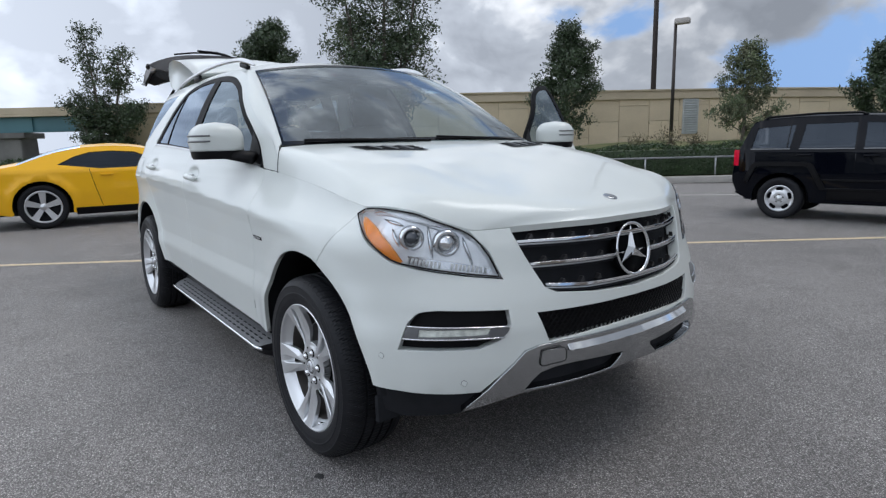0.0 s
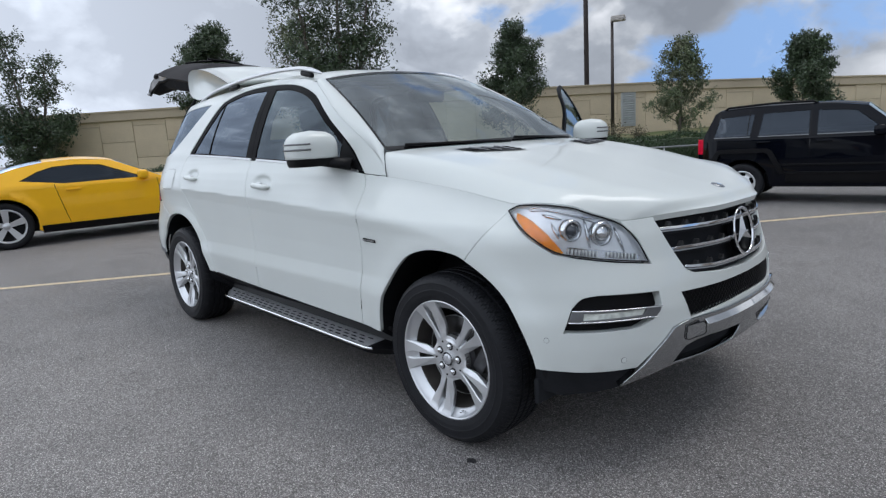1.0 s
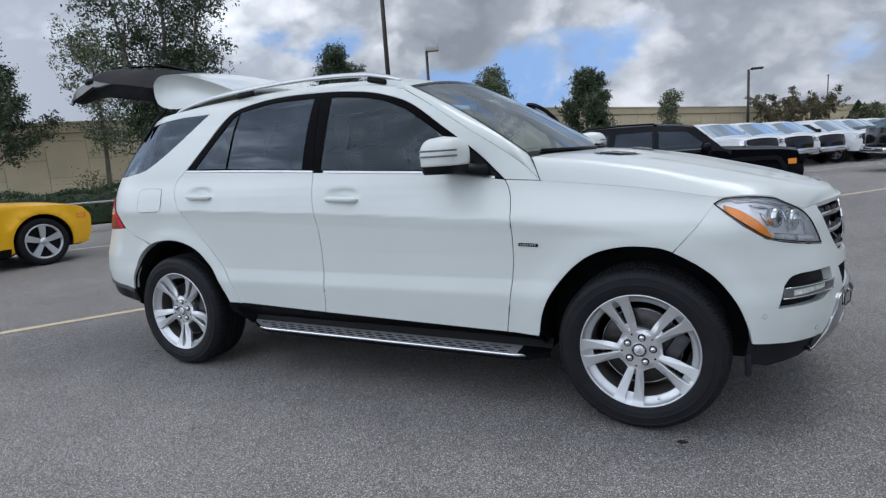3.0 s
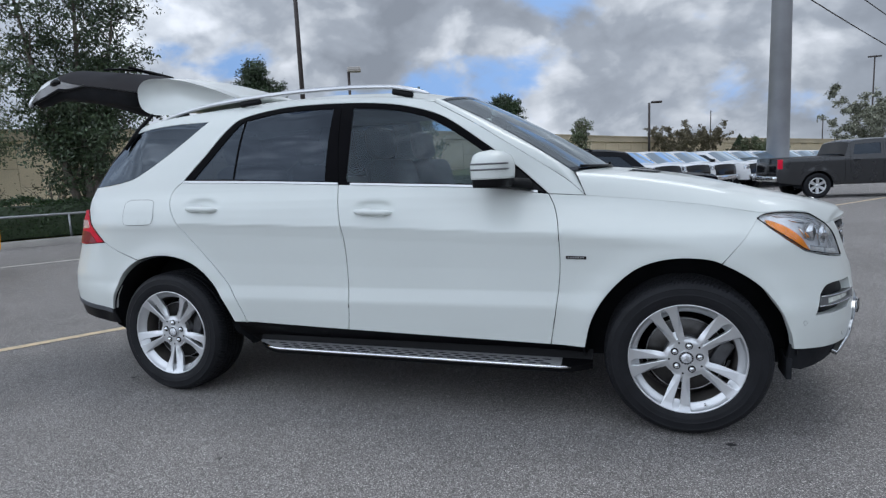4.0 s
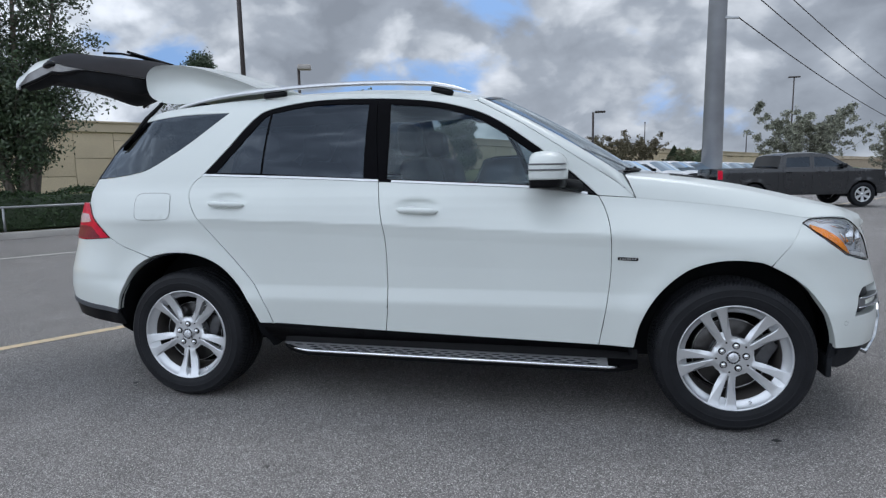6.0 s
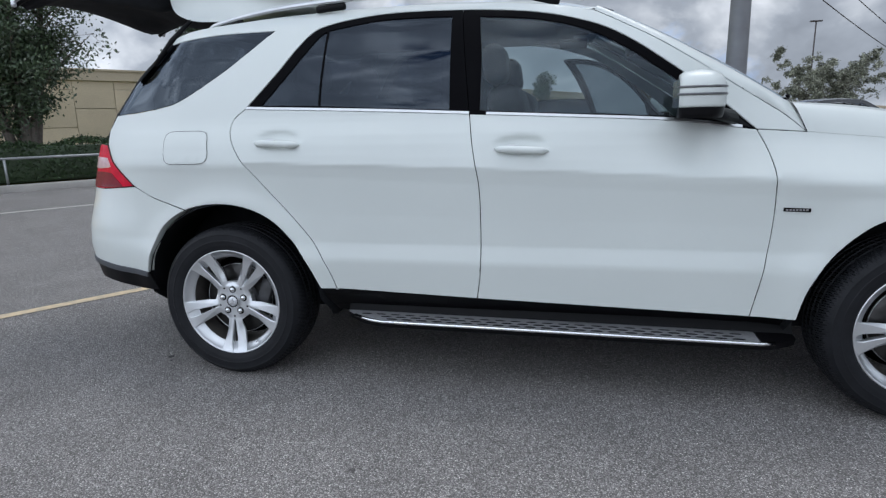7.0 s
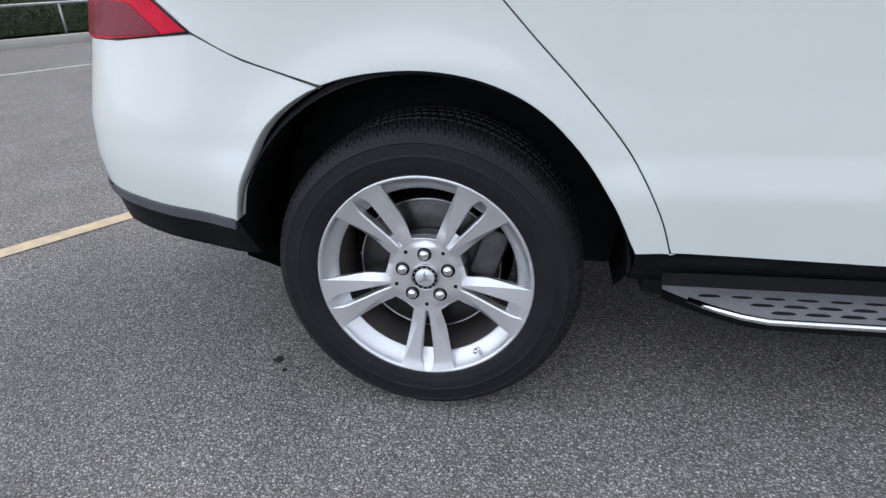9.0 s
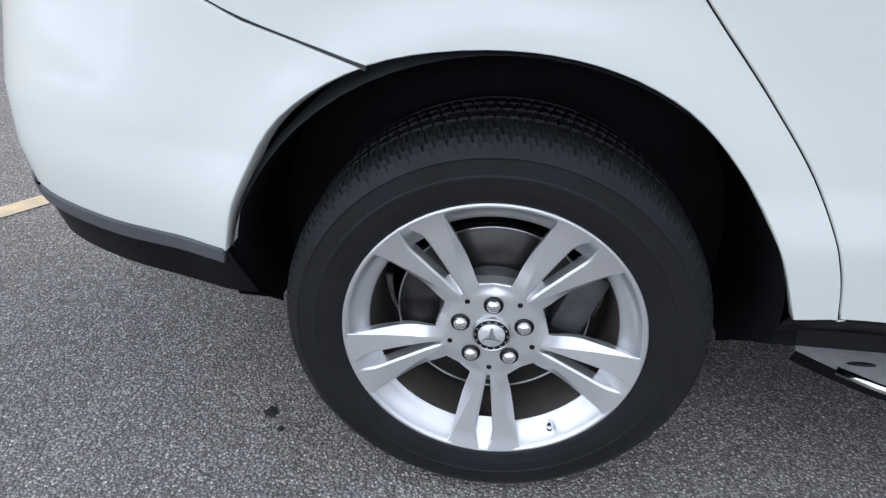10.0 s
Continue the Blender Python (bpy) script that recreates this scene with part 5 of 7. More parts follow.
# sills, running boards
for m in (1, -1):
    panel("sill", run([(-0.99, 0.455), (-0.912, 0.449), (-0.262, 0.427), (0.84, 0.397), (1.005, 0.394), (1.015, 0.30), (0.9, 0.27), (-0.9, 0.29), (-0.975, 0.30)]), lambda u, v, m=m: shell(u, v, -0.012 - 0.14 * np.clip((0.43 - v) / 0.13, 0, 1), m), M["plastic"], suv, "black sill", step=0.06)
    board = part("running_board", box(0.06, -0.790 * m, 0.276, 1.72, 0.15, 0.035, 0.012), M["plastic"], suv, "aluminium running board with black rubber studs")
    xs = np.linspace(-0.900, 1.035, 40)
    yo = -0.950 + 0.12 * np.clip((-0.69 - xs) / 0.21, 0, 1) ** 1.7 + 0.085 * np.clip((xs - 0.88) / 0.155, 0, 1) ** 1.7
    zt = 0.312 - 0.008 * (xs + 0.9)
    a = [(x, y * m, z) for x, y, z in zip(xs, yo, zt)]
    b = [(x, -0.822 * m, z + 0.006) for x, z in zip(xs, zt)]
    c = [(x, -0.800 * m, z + 0.052) for x, z in zip(xs, zt)]
    ribbon("tread", a[:37], b[:37], M["tread"], board, "brushed aluminium tread", n=3)
    ribbon("end_cap", a[36:], b[36:], M["plastic"], board, n=3)
    ribbon("inner_wall", b, c, M["plastic"], board, n=2)
    ribbon("lip", [(x, y * m, z - 0.03) for x, y, z in zip(xs, yo + 0.012, zt)], [(x, y * m, z) for x, y, z in zip(xs, yo, zt)], M["plastic"], board, n=2)
    mesh_part("trim", *tube([(x, (y - 0.003) * m, z + 0.001) for x, y, z in list(zip(xs, yo, zt))[1:38]], 0.0080, 8), M["chrome"], board, "bright edge strip")
    pc = lathe([(0.0, 0.003), (0.010, 0.003), (0.013, 0.0)], 10, "z")
    stud = None
    for r, yy in enumerate((-0.918, -0.888, -0.858)):
        for i in range(25):
            x = -0.80 + i * 0.07 + (0.035 if r % 2 else 0)
            if x < -0.72 and yy < -0.87 or x > 0.84:
                continue
            z = 0.312 - 0.008 * (x + 0.9) + 0.003
            if stud is None:
                stud = mesh_part("stud", [(p[0] * 2.1, p[1] * 0.42, p[2]) for p in pc[0]], pc[1], M["rubber"], board)
                ob = stud
            else:
                ob = new("stud", stud.data)
                ob.parent = board
            ob.location = (x, yy * m, z)
    # roof rail
    rp = curve([(-1.66, 0, 1.668), (-1.60, 0, 1.692), (-1.40, 0, 1.728), (-1.16, 0, 1.752), (-0.757, 0, 1.770), (-0.38, 0, 1.769), (-0.10, 0, 1.753), (0.0, 0, 1.737), (0.09, 0, 1.716), (0.16, 0, 1.694)], 6)
    rail = mesh_part("roof_rail", *tube([(p[0], -0.585 * m, p[2]) for p in rp], [0.005 + 0.0105 * min(1.0, 6.0 * (0.5 - abs(i / (len(rp) - 1) - 0.5))) ** 0.7 for i in range(len(rp))], 10, flat=0.8), M["satin"], suv, "satin aluminium roof rail")
    for x, z, l in ((-1.54, 1.680, 0.16), (-1.00, 1.735, 0.15), (0.00, 1.712, 0.13)):
        part("rail_foot", box(x, -0.585 * m, z - 0.004, l, 0.026, 0.032, 0.012, 3, turn=Matrix.Rotation(radians(-15 if x < -1.3 else (14 if x > -0.5 else -4)), 4, "Y")), M["plastic"], rail)

# underside and wheel houses
part("underbody", box(0.0, 0, 0.30, 1.86, 1.40, 0.18, 0.03), M["liner"], suv)
part("front_tray", box(2.02, 0, 0.40, 0.24, 1.16, 0.12, 0.03), M["liner"], suv)
part("rear_tray", box(-2.16, 0, 0.44, 0.36, 1.10, 0.12, 0.03), M["liner"], suv)
part("axle_tray", box(0.0, 0, 0.40, 3.9, 0.9, 0.10, 0.03), M["liner"], suv)
for cx in (1.4575, -1.4575):
    for m in (1, -1):
        v, f = [], []
        nseg = 40
        ang = np.radians(np.linspace(-14, 194, nseg + 1))
        for a in ang:
            rr = 0.470
            x, z = cx + rr * math.cos(a), 0.378 + rr * math.sin(a)
            rim_ = float(abs(shell(x, max(z, 0.42))[1])) - 0.006 - 0.17 * float(np.clip((0.40 - z) / 0.13, 0, 1))
            for k_, yy in enumerate((rim_, rim_ - 0.03, 0.60)):
                g = 0.0 if k_ else -0.012
                v.append((x + g * math.cos(a), -yy * m, z + g * math.sin(a)))
        for i in range(nseg):
            for k in range(2):
                o = i * 3 + k
                f.append((o, o + 1, o + 4, o + 3))
        f.append(tuple(3 * i + 2 for i in range(nseg + 1)))
        mesh_part("wheel_liner", v, f, M["liner"], suv, "black wheel-house liner")
        if cx > 0:
            part("air_deflector", box(1.885, -0.80 * m, 0.325, 0.025, 0.16, 0.10, 0.008), M["liner"], suv)


# ---------------------------------------------------------------- wheels
def make_wheel(label):
    """A wheel at its hub's face, axle along y, outer side towards -y."""
    wheel = new("wheel")
    prof = [(0.243, 0.052), (0.247, -0.010), (0.252, -0.020), (0.262, -0.026), (0.280, -0.0315), (0.297, -0.034), (0.299, -0.0352), (0.303, -0.0352), (0.305, -0.034), (0.328, -0.0325), (0.331, -0.0335), (0.335, -0.0310), (0.341, -0.0255), (0.349, -0.019), (0.3565, -0.010),
            (0.3625, 0.004), (0.3655, 0.022), (0.3665, 0.040), (0.3580, 0.0415), (0.3580, 0.050), (0.3672, 0.0515), (0.3682, 0.080), (0.3595, 0.0815), (0.3595, 0.091), (0.3685, 0.0925), (0.3685, 0.118),
            (0.3595, 0.1195), (0.3595, 0.129), (0.3682, 0.1305), (0.3672, 0.159), (0.3580, 0.1605), (0.3580, 0.169), (0.3665, 0.1705), (0.3655, 0.188), (0.358, 0.212), (0.340, 0.230), (0.30, 0.238), (0.26, 0.230), (0.243, 0.20)]

    def tread(j, k, r, h):
        cut = (k + 2 * (j - 13)) % 6
        if 13 <= j <= 17 and cut == 0:
            return r - (0.0055 if k % 12 < 6 else 0.003) * (0.5 if j == 13 else 1.0), h
        if j in (20, 21, 24, 25, 28, 29) and (k + (3 if j in (24, 25) else 0)) % 6 == 0:
            return r - 0.004, h
        return r, h
    # shoulder blocks, sipes across the ribs
    v, f = lathe(prof, 720, "y", wobble=tread)
    tyre = mesh_part("tyre", v, f, M["rubber"], wheel, "black rubber tyre with a grooved tread", smooth=False)
    # lip, the broad sloping band inside it, then the barrel
    v, f = lathe([(0.2575, -0.0215), (0.2560, -0.0250), (0.2530, -0.0262), (0.2495, -0.0240), (0.2470, -0.0185), (0.2440, -0.0110), (0.2360, -0.0020), (0.2260, 0.0060), (0.2190, 0.0105), (0.2165, 0.0150)], 120, "y")
    rim = mesh_part("rim", v, f, M["alloy"], wheel, "silver alloy rim with five pairs of spokes")
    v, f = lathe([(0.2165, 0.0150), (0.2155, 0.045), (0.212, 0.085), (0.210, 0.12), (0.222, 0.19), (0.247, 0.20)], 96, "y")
    mesh_part("barrel", v, f, M["barrel"], rim, "dusty grey inner barrel, coloured dark for its shade")

    def dish(r):
        return np.interp(r, [0.0, 0.055, 0.085, 0.12, 0.18, 0.225, 0.2535], [0.003, 0.003, 0.002, -0.002, -0.0105, -0.0185, -0.0268])

    rr_ = np.linspace(0.088, 0.2535, 19)
    slot_ = np.interp(rr_, [0.088, 0.12, 0.16, 0.205, 0.222, 0.232, 0.2475], [0.0025, 0.0052, 0.0098, 0.0145, 0.0152, 0.0125, 0.0080])
    mid_ = np.interp(rr_, [0.088, 0.12, 0.16, 0.20, 0.235, 0.2535], [0.0095, 0.0205, 0.0355, 0.0500, 0.0625, 0.0700])
    out_ = np.interp(rr_, [0.088, 0.10, 0.125, 0.16, 0.20, 0.235, 0.2535], [0.0325, 0.0355, 0.0415, 0.0490, 0.0570, 0.0640, 0.0710])
    face_ = 0.0005 + 0.0015 * smooth(0.10, 0.16, rr_)
    flank_ = face_ + 0.95 * (out_ - mid_) * (0.22 + 0.78 * smooth(0.092, 0.155, rr_))
    drop_ = np.interp(rr_, [0.088, 0.20, 0.2535], [0.010, 0.022, 0.012])
    floor_ = np.interp(rr_, [0.088, 0.100, 0.12, 0.212, 0.243, 0.2535], [0.0015, 0.007, 0.030, 0.032, 0.0025, 0.0005])
    for k in range(5):
        a = radians(-90 + 72 * k)
        c_, s_ = math.cos(a), math.sin(a)
        for sd in (1, -1):
            v, f = [], []
            # facets of the arm, from the slot's wall over the face to the outer flank
            for (w0_, d0_), (w1_, d1_) in (((slot_ + 0.0015, floor_), (slot_, 0.0035 * smooth(0.088, 0.11, rr_) * (1 - smooth(0.230, 0.242, rr_)))), ((slot_, 0.0035 * smooth(0.088, 0.11, rr_) * (1 - smooth(0.230, 0.242, rr_))), (slot_ + 0.0034, 0.0)),
                                           ((slot_ + 0.0034, 0.0), (mid_, face_)), ((mid_, face_), (out_, flank_)), ((out_, flank_), (out_ - 0.004, flank_ + drop_))):
                o = len(v)
                for i, r in enumerate(rr_):
                    for w, d in ((w0_, d0_), (w1_, d1_)):
                        wi = w[i] * sd
                        di = d[i] if isinstance(d, np.ndarray) else d
                        ra = r - (r / 0.2535) ** 5 * (0.2535 - math.sqrt(0.2535 ** 2 - wi * wi))          # the ends follow the lip
                        v.append((ra * c_ + wi * s_, float(dish(r)) + di, ra * s_ - wi * c_))
                f += [(o + 2 * i, o + 2 * i + 1, o + 2 * i + 3, o + 2 * i + 2) for i in range(len(rr_) - 1)]
            mesh_part("spoke", v, f, M["alloy"], rim)
        # the slot runs out in a slope at both ends and is open between them
        for lo_, hi_ in ((0, 5), (13, len(rr_))):
            v = []
            for i in range(lo_, hi_):
                for q in (-1, 1):
                    wi = (slot_[i] + 0.0016) * q
                    v.append((rr_[i] * c_ + wi * s_, float(dish(rr_[i])) + floor_[i], rr_[i] * s_ - wi * c_))
            mesh_part("slot_end", v, [(2 * i, 2 * i + 1, 2 * i + 3, 2 * i + 2) for i in range(hi_ - lo_ - 1)], M["alloy"], rim)
        pin = lathe([(0.0, 0.0), (0.0036, 0.0), (0.0046, -0.0008), (0.0050, 0.003)], 10, "y")
        mesh_part("balance_hole", [(x + 0.0755 * c_, y + float(dish(0.0755)) + 0.0008, z + 0.0755 * s_) for x, y, z in pin[0]], pin[1], M["gloss"], rim)
    ring_ = []
    for k in range(5):
        a = radians(-90 + 72 * k)
        ring_ += [(0.092 * math.cos(a) + w * math.sin(a), 0.092 * math.sin(a) - w * math.cos(a)) for w in (0.0334, 0.022, 0.011, 0.005, 0.0, -0.005, -0.011, -0.022, -0.0334)]

    def hub_at(u, v):
        r = np.hypot(u, v)
        d = (np.arctan2(v, u) + math.pi / 2 + math.pi / 5) % (2 * math.pi / 5) - math.pi / 5
        w = np.abs(r * np.sin(d))
        return u, dish(r) + 0.0012 + 0.20 * np.maximum(w - 0.0105, 0) * smooth(0.070, 0.092, r), v
    panel("hub", ring_, hub_at, M["alloy"], rim, step=0.0045, gap=0, edge=0.03, centre=(0, 0.5, 0))
    v, f = lathe([(0.0, -0.0), (0.060, -0.0), (0.062, 0.03)], 40, "y")
    mesh_part("hub_face", [(x, y + 0.011, z) for x, y, z in v], f, M["alloy"], rim)
    v, f = lathe([(0.0, -0.0025), (0.022, -0.002), (0.0235, 0.0), (0.024, 0.004)], 32, "y")
    mesh_part("cap", [(x, y - 0.005, z) for x, y, z in v], f, M["housing"], rim, "grey hub cap in a dark ring")
    v, f = lathe([(0.0235, 0.003), (0.025, 0.0005), (0.0300, 0.0), (0.0308, 0.004)], 36, "y")
    mesh_part("cap_ring", [(x, y - 0.0045, z) for x, y, z in v], f, M["gloss"], rim)
    v, f = lathe([(0.0305, 0.002), (0.0318, -0.0012), (0.0335, -0.0004), (0.0340, 0.010)], 36, "y")
    mesh_part("cap_edge", [(x, y - 0.0045, z) for x, y, z in v], f, M["satin"], rim)
    for k in range(14):
        a = 2 * math.pi * k / 14
        mesh_part("ring_mark", [(rr * math.cos(a + da), -0.0050, rr * math.sin(a + da)) for rr, da in ((0.0262, -0.07), (0.0262, 0.07), (0.0290, 0.07), (0.0290, -0.07))], [(0, 1, 2, 3)], M["satin"], rim, smooth=False)
    v, f = [], []
    for k in range(3):
        a = radians(90 + 120 * k)
        c_, s_ = math.cos(a), math.sin(a)
        v, f = join((v, f), ([(c_ * 0.021, -0.0082, s_ * 0.021), (-s_ * 0.0045 + c_ * 0.003, -0.0082, c_ * 0.0045 + s_ * 0.003), (0, -0.0095, 0), (s_ * 0.0045 + c_ * 0.003, -0.0082, -c_ * 0.0045 + s_ * 0.003)], [(0, 1, 2), (0, 2, 3)]))
    mesh_part("cap_mark", v, f, M["satin"], rim, smooth=False)
    bolt = lathe([(0.0, -0.011), (0.006, -0.0105), (0.0105, -0.0075), (0.0125, -0.002), (0.0128, 0.004)], 14, "y")
    pocket = lathe([(0.0118, -0.0015), (0.0165, -0.0012), (0.0172, 0.002)], 16, "y")
    for k in range(5):
        a = radians(-54 + 72 * k)
        mesh_part("wheel_bolt", [(x + 0.0575 * math.cos(a), y + 0.0020, z + 0.0575 * math.sin(a)) for x, y, z in bolt[0]], bolt[1], M["chrome"], rim, "chrome wheel bolt")
        mesh_part("bolt_pocket", [(x + 0.0575 * math.cos(a), y + 0.0020, z + 0.0575 * math.sin(a)) for x, y, z in pocket[0]], pocket[1], M["gloss"], rim)
    a = radians(-58)
    mesh_part("valve", *tube([(0.232 * math.cos(a), 0.010, 0.232 * math.sin(a)), (0.226 * math.cos(a), -0.010, 0.226 * math.sin(a)), (0.223 * math.cos(a), -0.020, 0.223 * math.sin(a))], [0.0065, 0.006, 0.005], 8), M["chrome"], rim)
    v, f = lathe([(0.098, 0.066), (0.170, 0.066), (0.173, 0.069), (0.173, 0.076), (0.166, 0.078), (0.166, 0.082), (0.173, 0.084), (0.173, 0.094), (0.09, 0.094)], 72, "y")
    disc = mesh_part("brake_disc", v, f, M["disc"], wheel, "worn grey iron brake disc")
    v, f = lathe([(0.0, 0.048), (0.074, 0.048), (0.086, 0.052), (0.092, 0.060), (0.098, 0.0665)], 56, "y")
    mesh_part("hat", v, f, M["castiron"], disc, "dull grey disc hat")
    v, f = lathe([(0.171, 0.0655), (0.1745, 0.065), (0.1745, 0.0695), (0.171, 0.070)], 72, "y", closed=True)
    mesh_part("worn_edge", v, f, M["satin"], disc, "bright worn edge")
    bm = bmesh.new()
    add_box(bm, 0.0, 0, 0, 0.13, 0.07, 0.065, 0.015)
    bmesh.ops.transform(bm, matrix=Matrix.Translation((0.148, 0.075, 0.045)) @ Matrix.Rotation(radians(-70), 4, "Y"), verts=bm.verts)
    part("caliper", bm, M["castiron"], wheel, "grey brake caliper")
    # black disc added so the gaps between spokes read as deep shade
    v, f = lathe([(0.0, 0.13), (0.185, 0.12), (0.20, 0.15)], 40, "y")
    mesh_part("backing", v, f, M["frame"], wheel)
    if label:
        wheel["label"] = label
    return wheel


def as_part(wheel, parent, m):
    wheel.parent = parent
    wheel.matrix_basis = m
    return wheel


w0 = make_wheel("")
_spots = ((-1.4575, 1, 0.0), (1.4575, 1, 11.0), (-1.4575, -1, 20.0), (1.4575, -1, 33.0))
for i, (x, m, turn) in enumerate(_spots):
    lean = Matrix.Rotation(radians(-1.5 if x < 0 else -0.5), 4, "X")          # camber: the wheels' tops lean inwards
    mt = Matrix.Translation((x, -0.925 * m, 0.3675)) @ (Matrix.Rotation(math.pi, 4, "Z") if m < 0 else Matrix()) @ lean @ Matrix.Rotation(radians(turn), 4, "Y")
    w = w0 if i == 0 else copy_thing(w0, mt)
    as_part(w, suv, mt)

# ---------------------------------------------------------------- tailgate, open
GU = [0.0, 0.24, 0.58, 0.72, 0.89, 1.0]
GSIDE = ([-1.84, -2.07, -2.40, -2.53, -2.70, -2.785], [1.868, 1.910, 1.968, 2.004, 1.940, 1.865])
GMID = ([-1.88, -2.15, -2.55, -2.70, -2.92, -3.06], [1.99, 2.070, 2.125, 2.145, 2.115, 2.03])


def gate_at(u, y, drop=0.0):
    """The open tailgate: u from its hinge to its lower edge, y across from -1 to 1."""
    c = 1 - np.abs(y) ** 2.4
    x = np.interp(u, GU, GSIDE[0]) * (1 - c) + np.interp(u, GU, GMID[0]) * c
    z = np.interp(u, GU, GSIDE[1]) * (1 - c) + np.interp(u, GU, GMID[1]) * c
    return x, y * (0.575 + 0.03 * u), z - drop


def gate_sheet(name, u0, u1, mat, parent, label="", inner=False):
    us, ys = np.linspace(u0, u1, 15), np.linspace(-1, 1, 29)
    v, f = [], []
    for u in us:
        for y in ys:
            k = 0.97 if inner else 1.0
            drop = (0.012 + 0.165 * float(smooth(0.0, 0.10, u) * (1 - smooth(0.90, 1.0, u))) * (1 - abs(y) ** 14)) if inner else 0.0
            v.append([float(q) for q in gate_at(u, y * k, drop)])
    n = len(ys)
    for i in range(len(us) - 1):
        for j in range(n - 1):
            o = i * n + j
            f.append((o, o + 1, o + n + 1, o + n))
    return mesh_part(name, v, f, mat, parent, label)


gate = gate_sheet("tailgate", 0.77, 1.0, WHITE, suv, "open tailgate with dark rear glass")
gate_sheet("rear_window", 0.0, 0.77, M["backlight"], gate, "dark rear glass")
gate_sheet("gate_trim", 0.0, 1.0, M["liner"], gate, "black inner trim", inner=True)
for m in (1, -1):
    # side return of the gate: a grey channel, deepest round the lower corner
    us_ = np.linspace(0.04, 1.0, 25)
    top_ = [np.array([float(q) for q in gate_at(u, m * 0.995, 0.004)]) for u in us_]
    dep_ = [0.020 + 0.055 * float(smooth(0.45, 0.72, u)) * (1 - 0.7 * float(smooth(0.86, 1.0, u))) for u in us_]
    low__ = [np.array([float(q) for q in gate_at(u, m * 0.955, d)]) for u, d in zip(us_, dep_)]
    ribbon("gate_edge", top_, low__, M["housing"], gate, "grey side edge", n=3)
    mesh_part("gate_seal", *tube([tuple(p) for p in low__], 0.011, 6), M["plastic"], gate, "black rubber seal")
    mesh_part("gate_lamp", *tube([tuple(float(q) for q in gate_at(u, m * (1.0 - 0.02 * abs(u - 0.73) / 0.05), 0.012)) for u in np.linspace(0.68, 0.78, 6)], [0.006, 0.018, 0.022, 0.022, 0.018, 0.006], 8), M["gloss"], gate, "dark inner tail lamp")
mesh_part("lower_edge", *tube([tuple(float(q) for q in gate_at(1.0, y, 0.012)) for y in np.linspace(-1, 1, 21)], 0.014, 8), M["housing"], gate)
_gt = np.linspace(-0.58, 0.58, 13)
spo = [(-1.08, 1.762), (-1.26, 1.835), (-1.467, 1.902), (-1.641, 1.936), (-1.78, 1.940), (-1.845, 1.905), (-1.862, 1.85), (-1.848, 1.775), (-1.80, 1.735), (-1.72, 1.712), (-1.60, 1.706), (-1.447, 1.722)]
verts = [(p[0] - 0.05 * (1 - (y / 0.58) ** 2), y, p[1] + 0.05 * (1 - (y / 0.58) ** 2)) for y in _gt for p in curve(spo + spo[:1], 3)[:-1]]
k_ = len(curve(spo + spo[:1], 3)) - 1
mesh_part("spoiler", verts, [(i * k_ + k, i * k_ + (k + 1) % k_, (i + 1) * k_ + (k + 1) % k_, (i + 1) * k_ + k) for i in range(12) for k in range(k_)] + [tuple(range(k_)), tuple(12 * k_ + k for k in range(k_))[::-1]], WHITE, gate, "white roof spoiler")
mesh_part("rear_wiper", *tube([(-2.10, 0.02, 2.05), (-2.20, 0.0, 2.085), (-2.27, -0.05, 2.110), (-2.27, -0.22, 2.118)], [0.016, 0.014, 0.012, 0.009], 8), M["plastic"], gate, "black rear wiper")
mesh_part("wiper_blade", *tube([(-2.285, 0.06, 2.098), (-2.29, -0.10, 2.108), (-2.29, -0.26, 2.100), (-2.285, -0.42, 2.075)], 0.008, 6), M["plastic"], gate)
for m in (1, -1):
    mesh_part("gas_strut", *tube([(-1.93, -0.66 * m, 1.50), (-1.85, -0.62 * m, 1.62), (-1.74, -0.56 * m, 1.745)], [0.014, 0.014, 0.009], 8), M["plastic"], gate, "black gas strut")
    mesh_part("aperture_seal", *tube([tuple(float(q) for q in shell(a, b, -0.02, m)) for a, b in ((-1.87, 1.60), (-2.05, 1.44), (-2.18, 1.26), (-2.23, 1.15))], 0.018, 6), M["plastic"], suv)

# ---------------------------------------------------------------- cabin
part("floor", box(0.0, 0, 0.47, 1.86, 1.56, 0.06, 0.02), M["cabin"], suv)
part("boot_floor", box(-1.85, 0, 0.86, 0.95, 1.30, 0.05, 0.02), M["cabin"], suv)
part("dashboard", box(0.80, 0, 1.02, 0.46, 1.50, 0.26, 0.09, 4), M["cabin"], suv, "dark dashboard")
part("console", box(0.25, 0, 0.72, 0.95, 0.24, 0.36, 0.05, 3), M["cabin"], suv)
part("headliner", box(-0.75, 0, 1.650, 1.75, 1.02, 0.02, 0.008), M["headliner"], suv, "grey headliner")


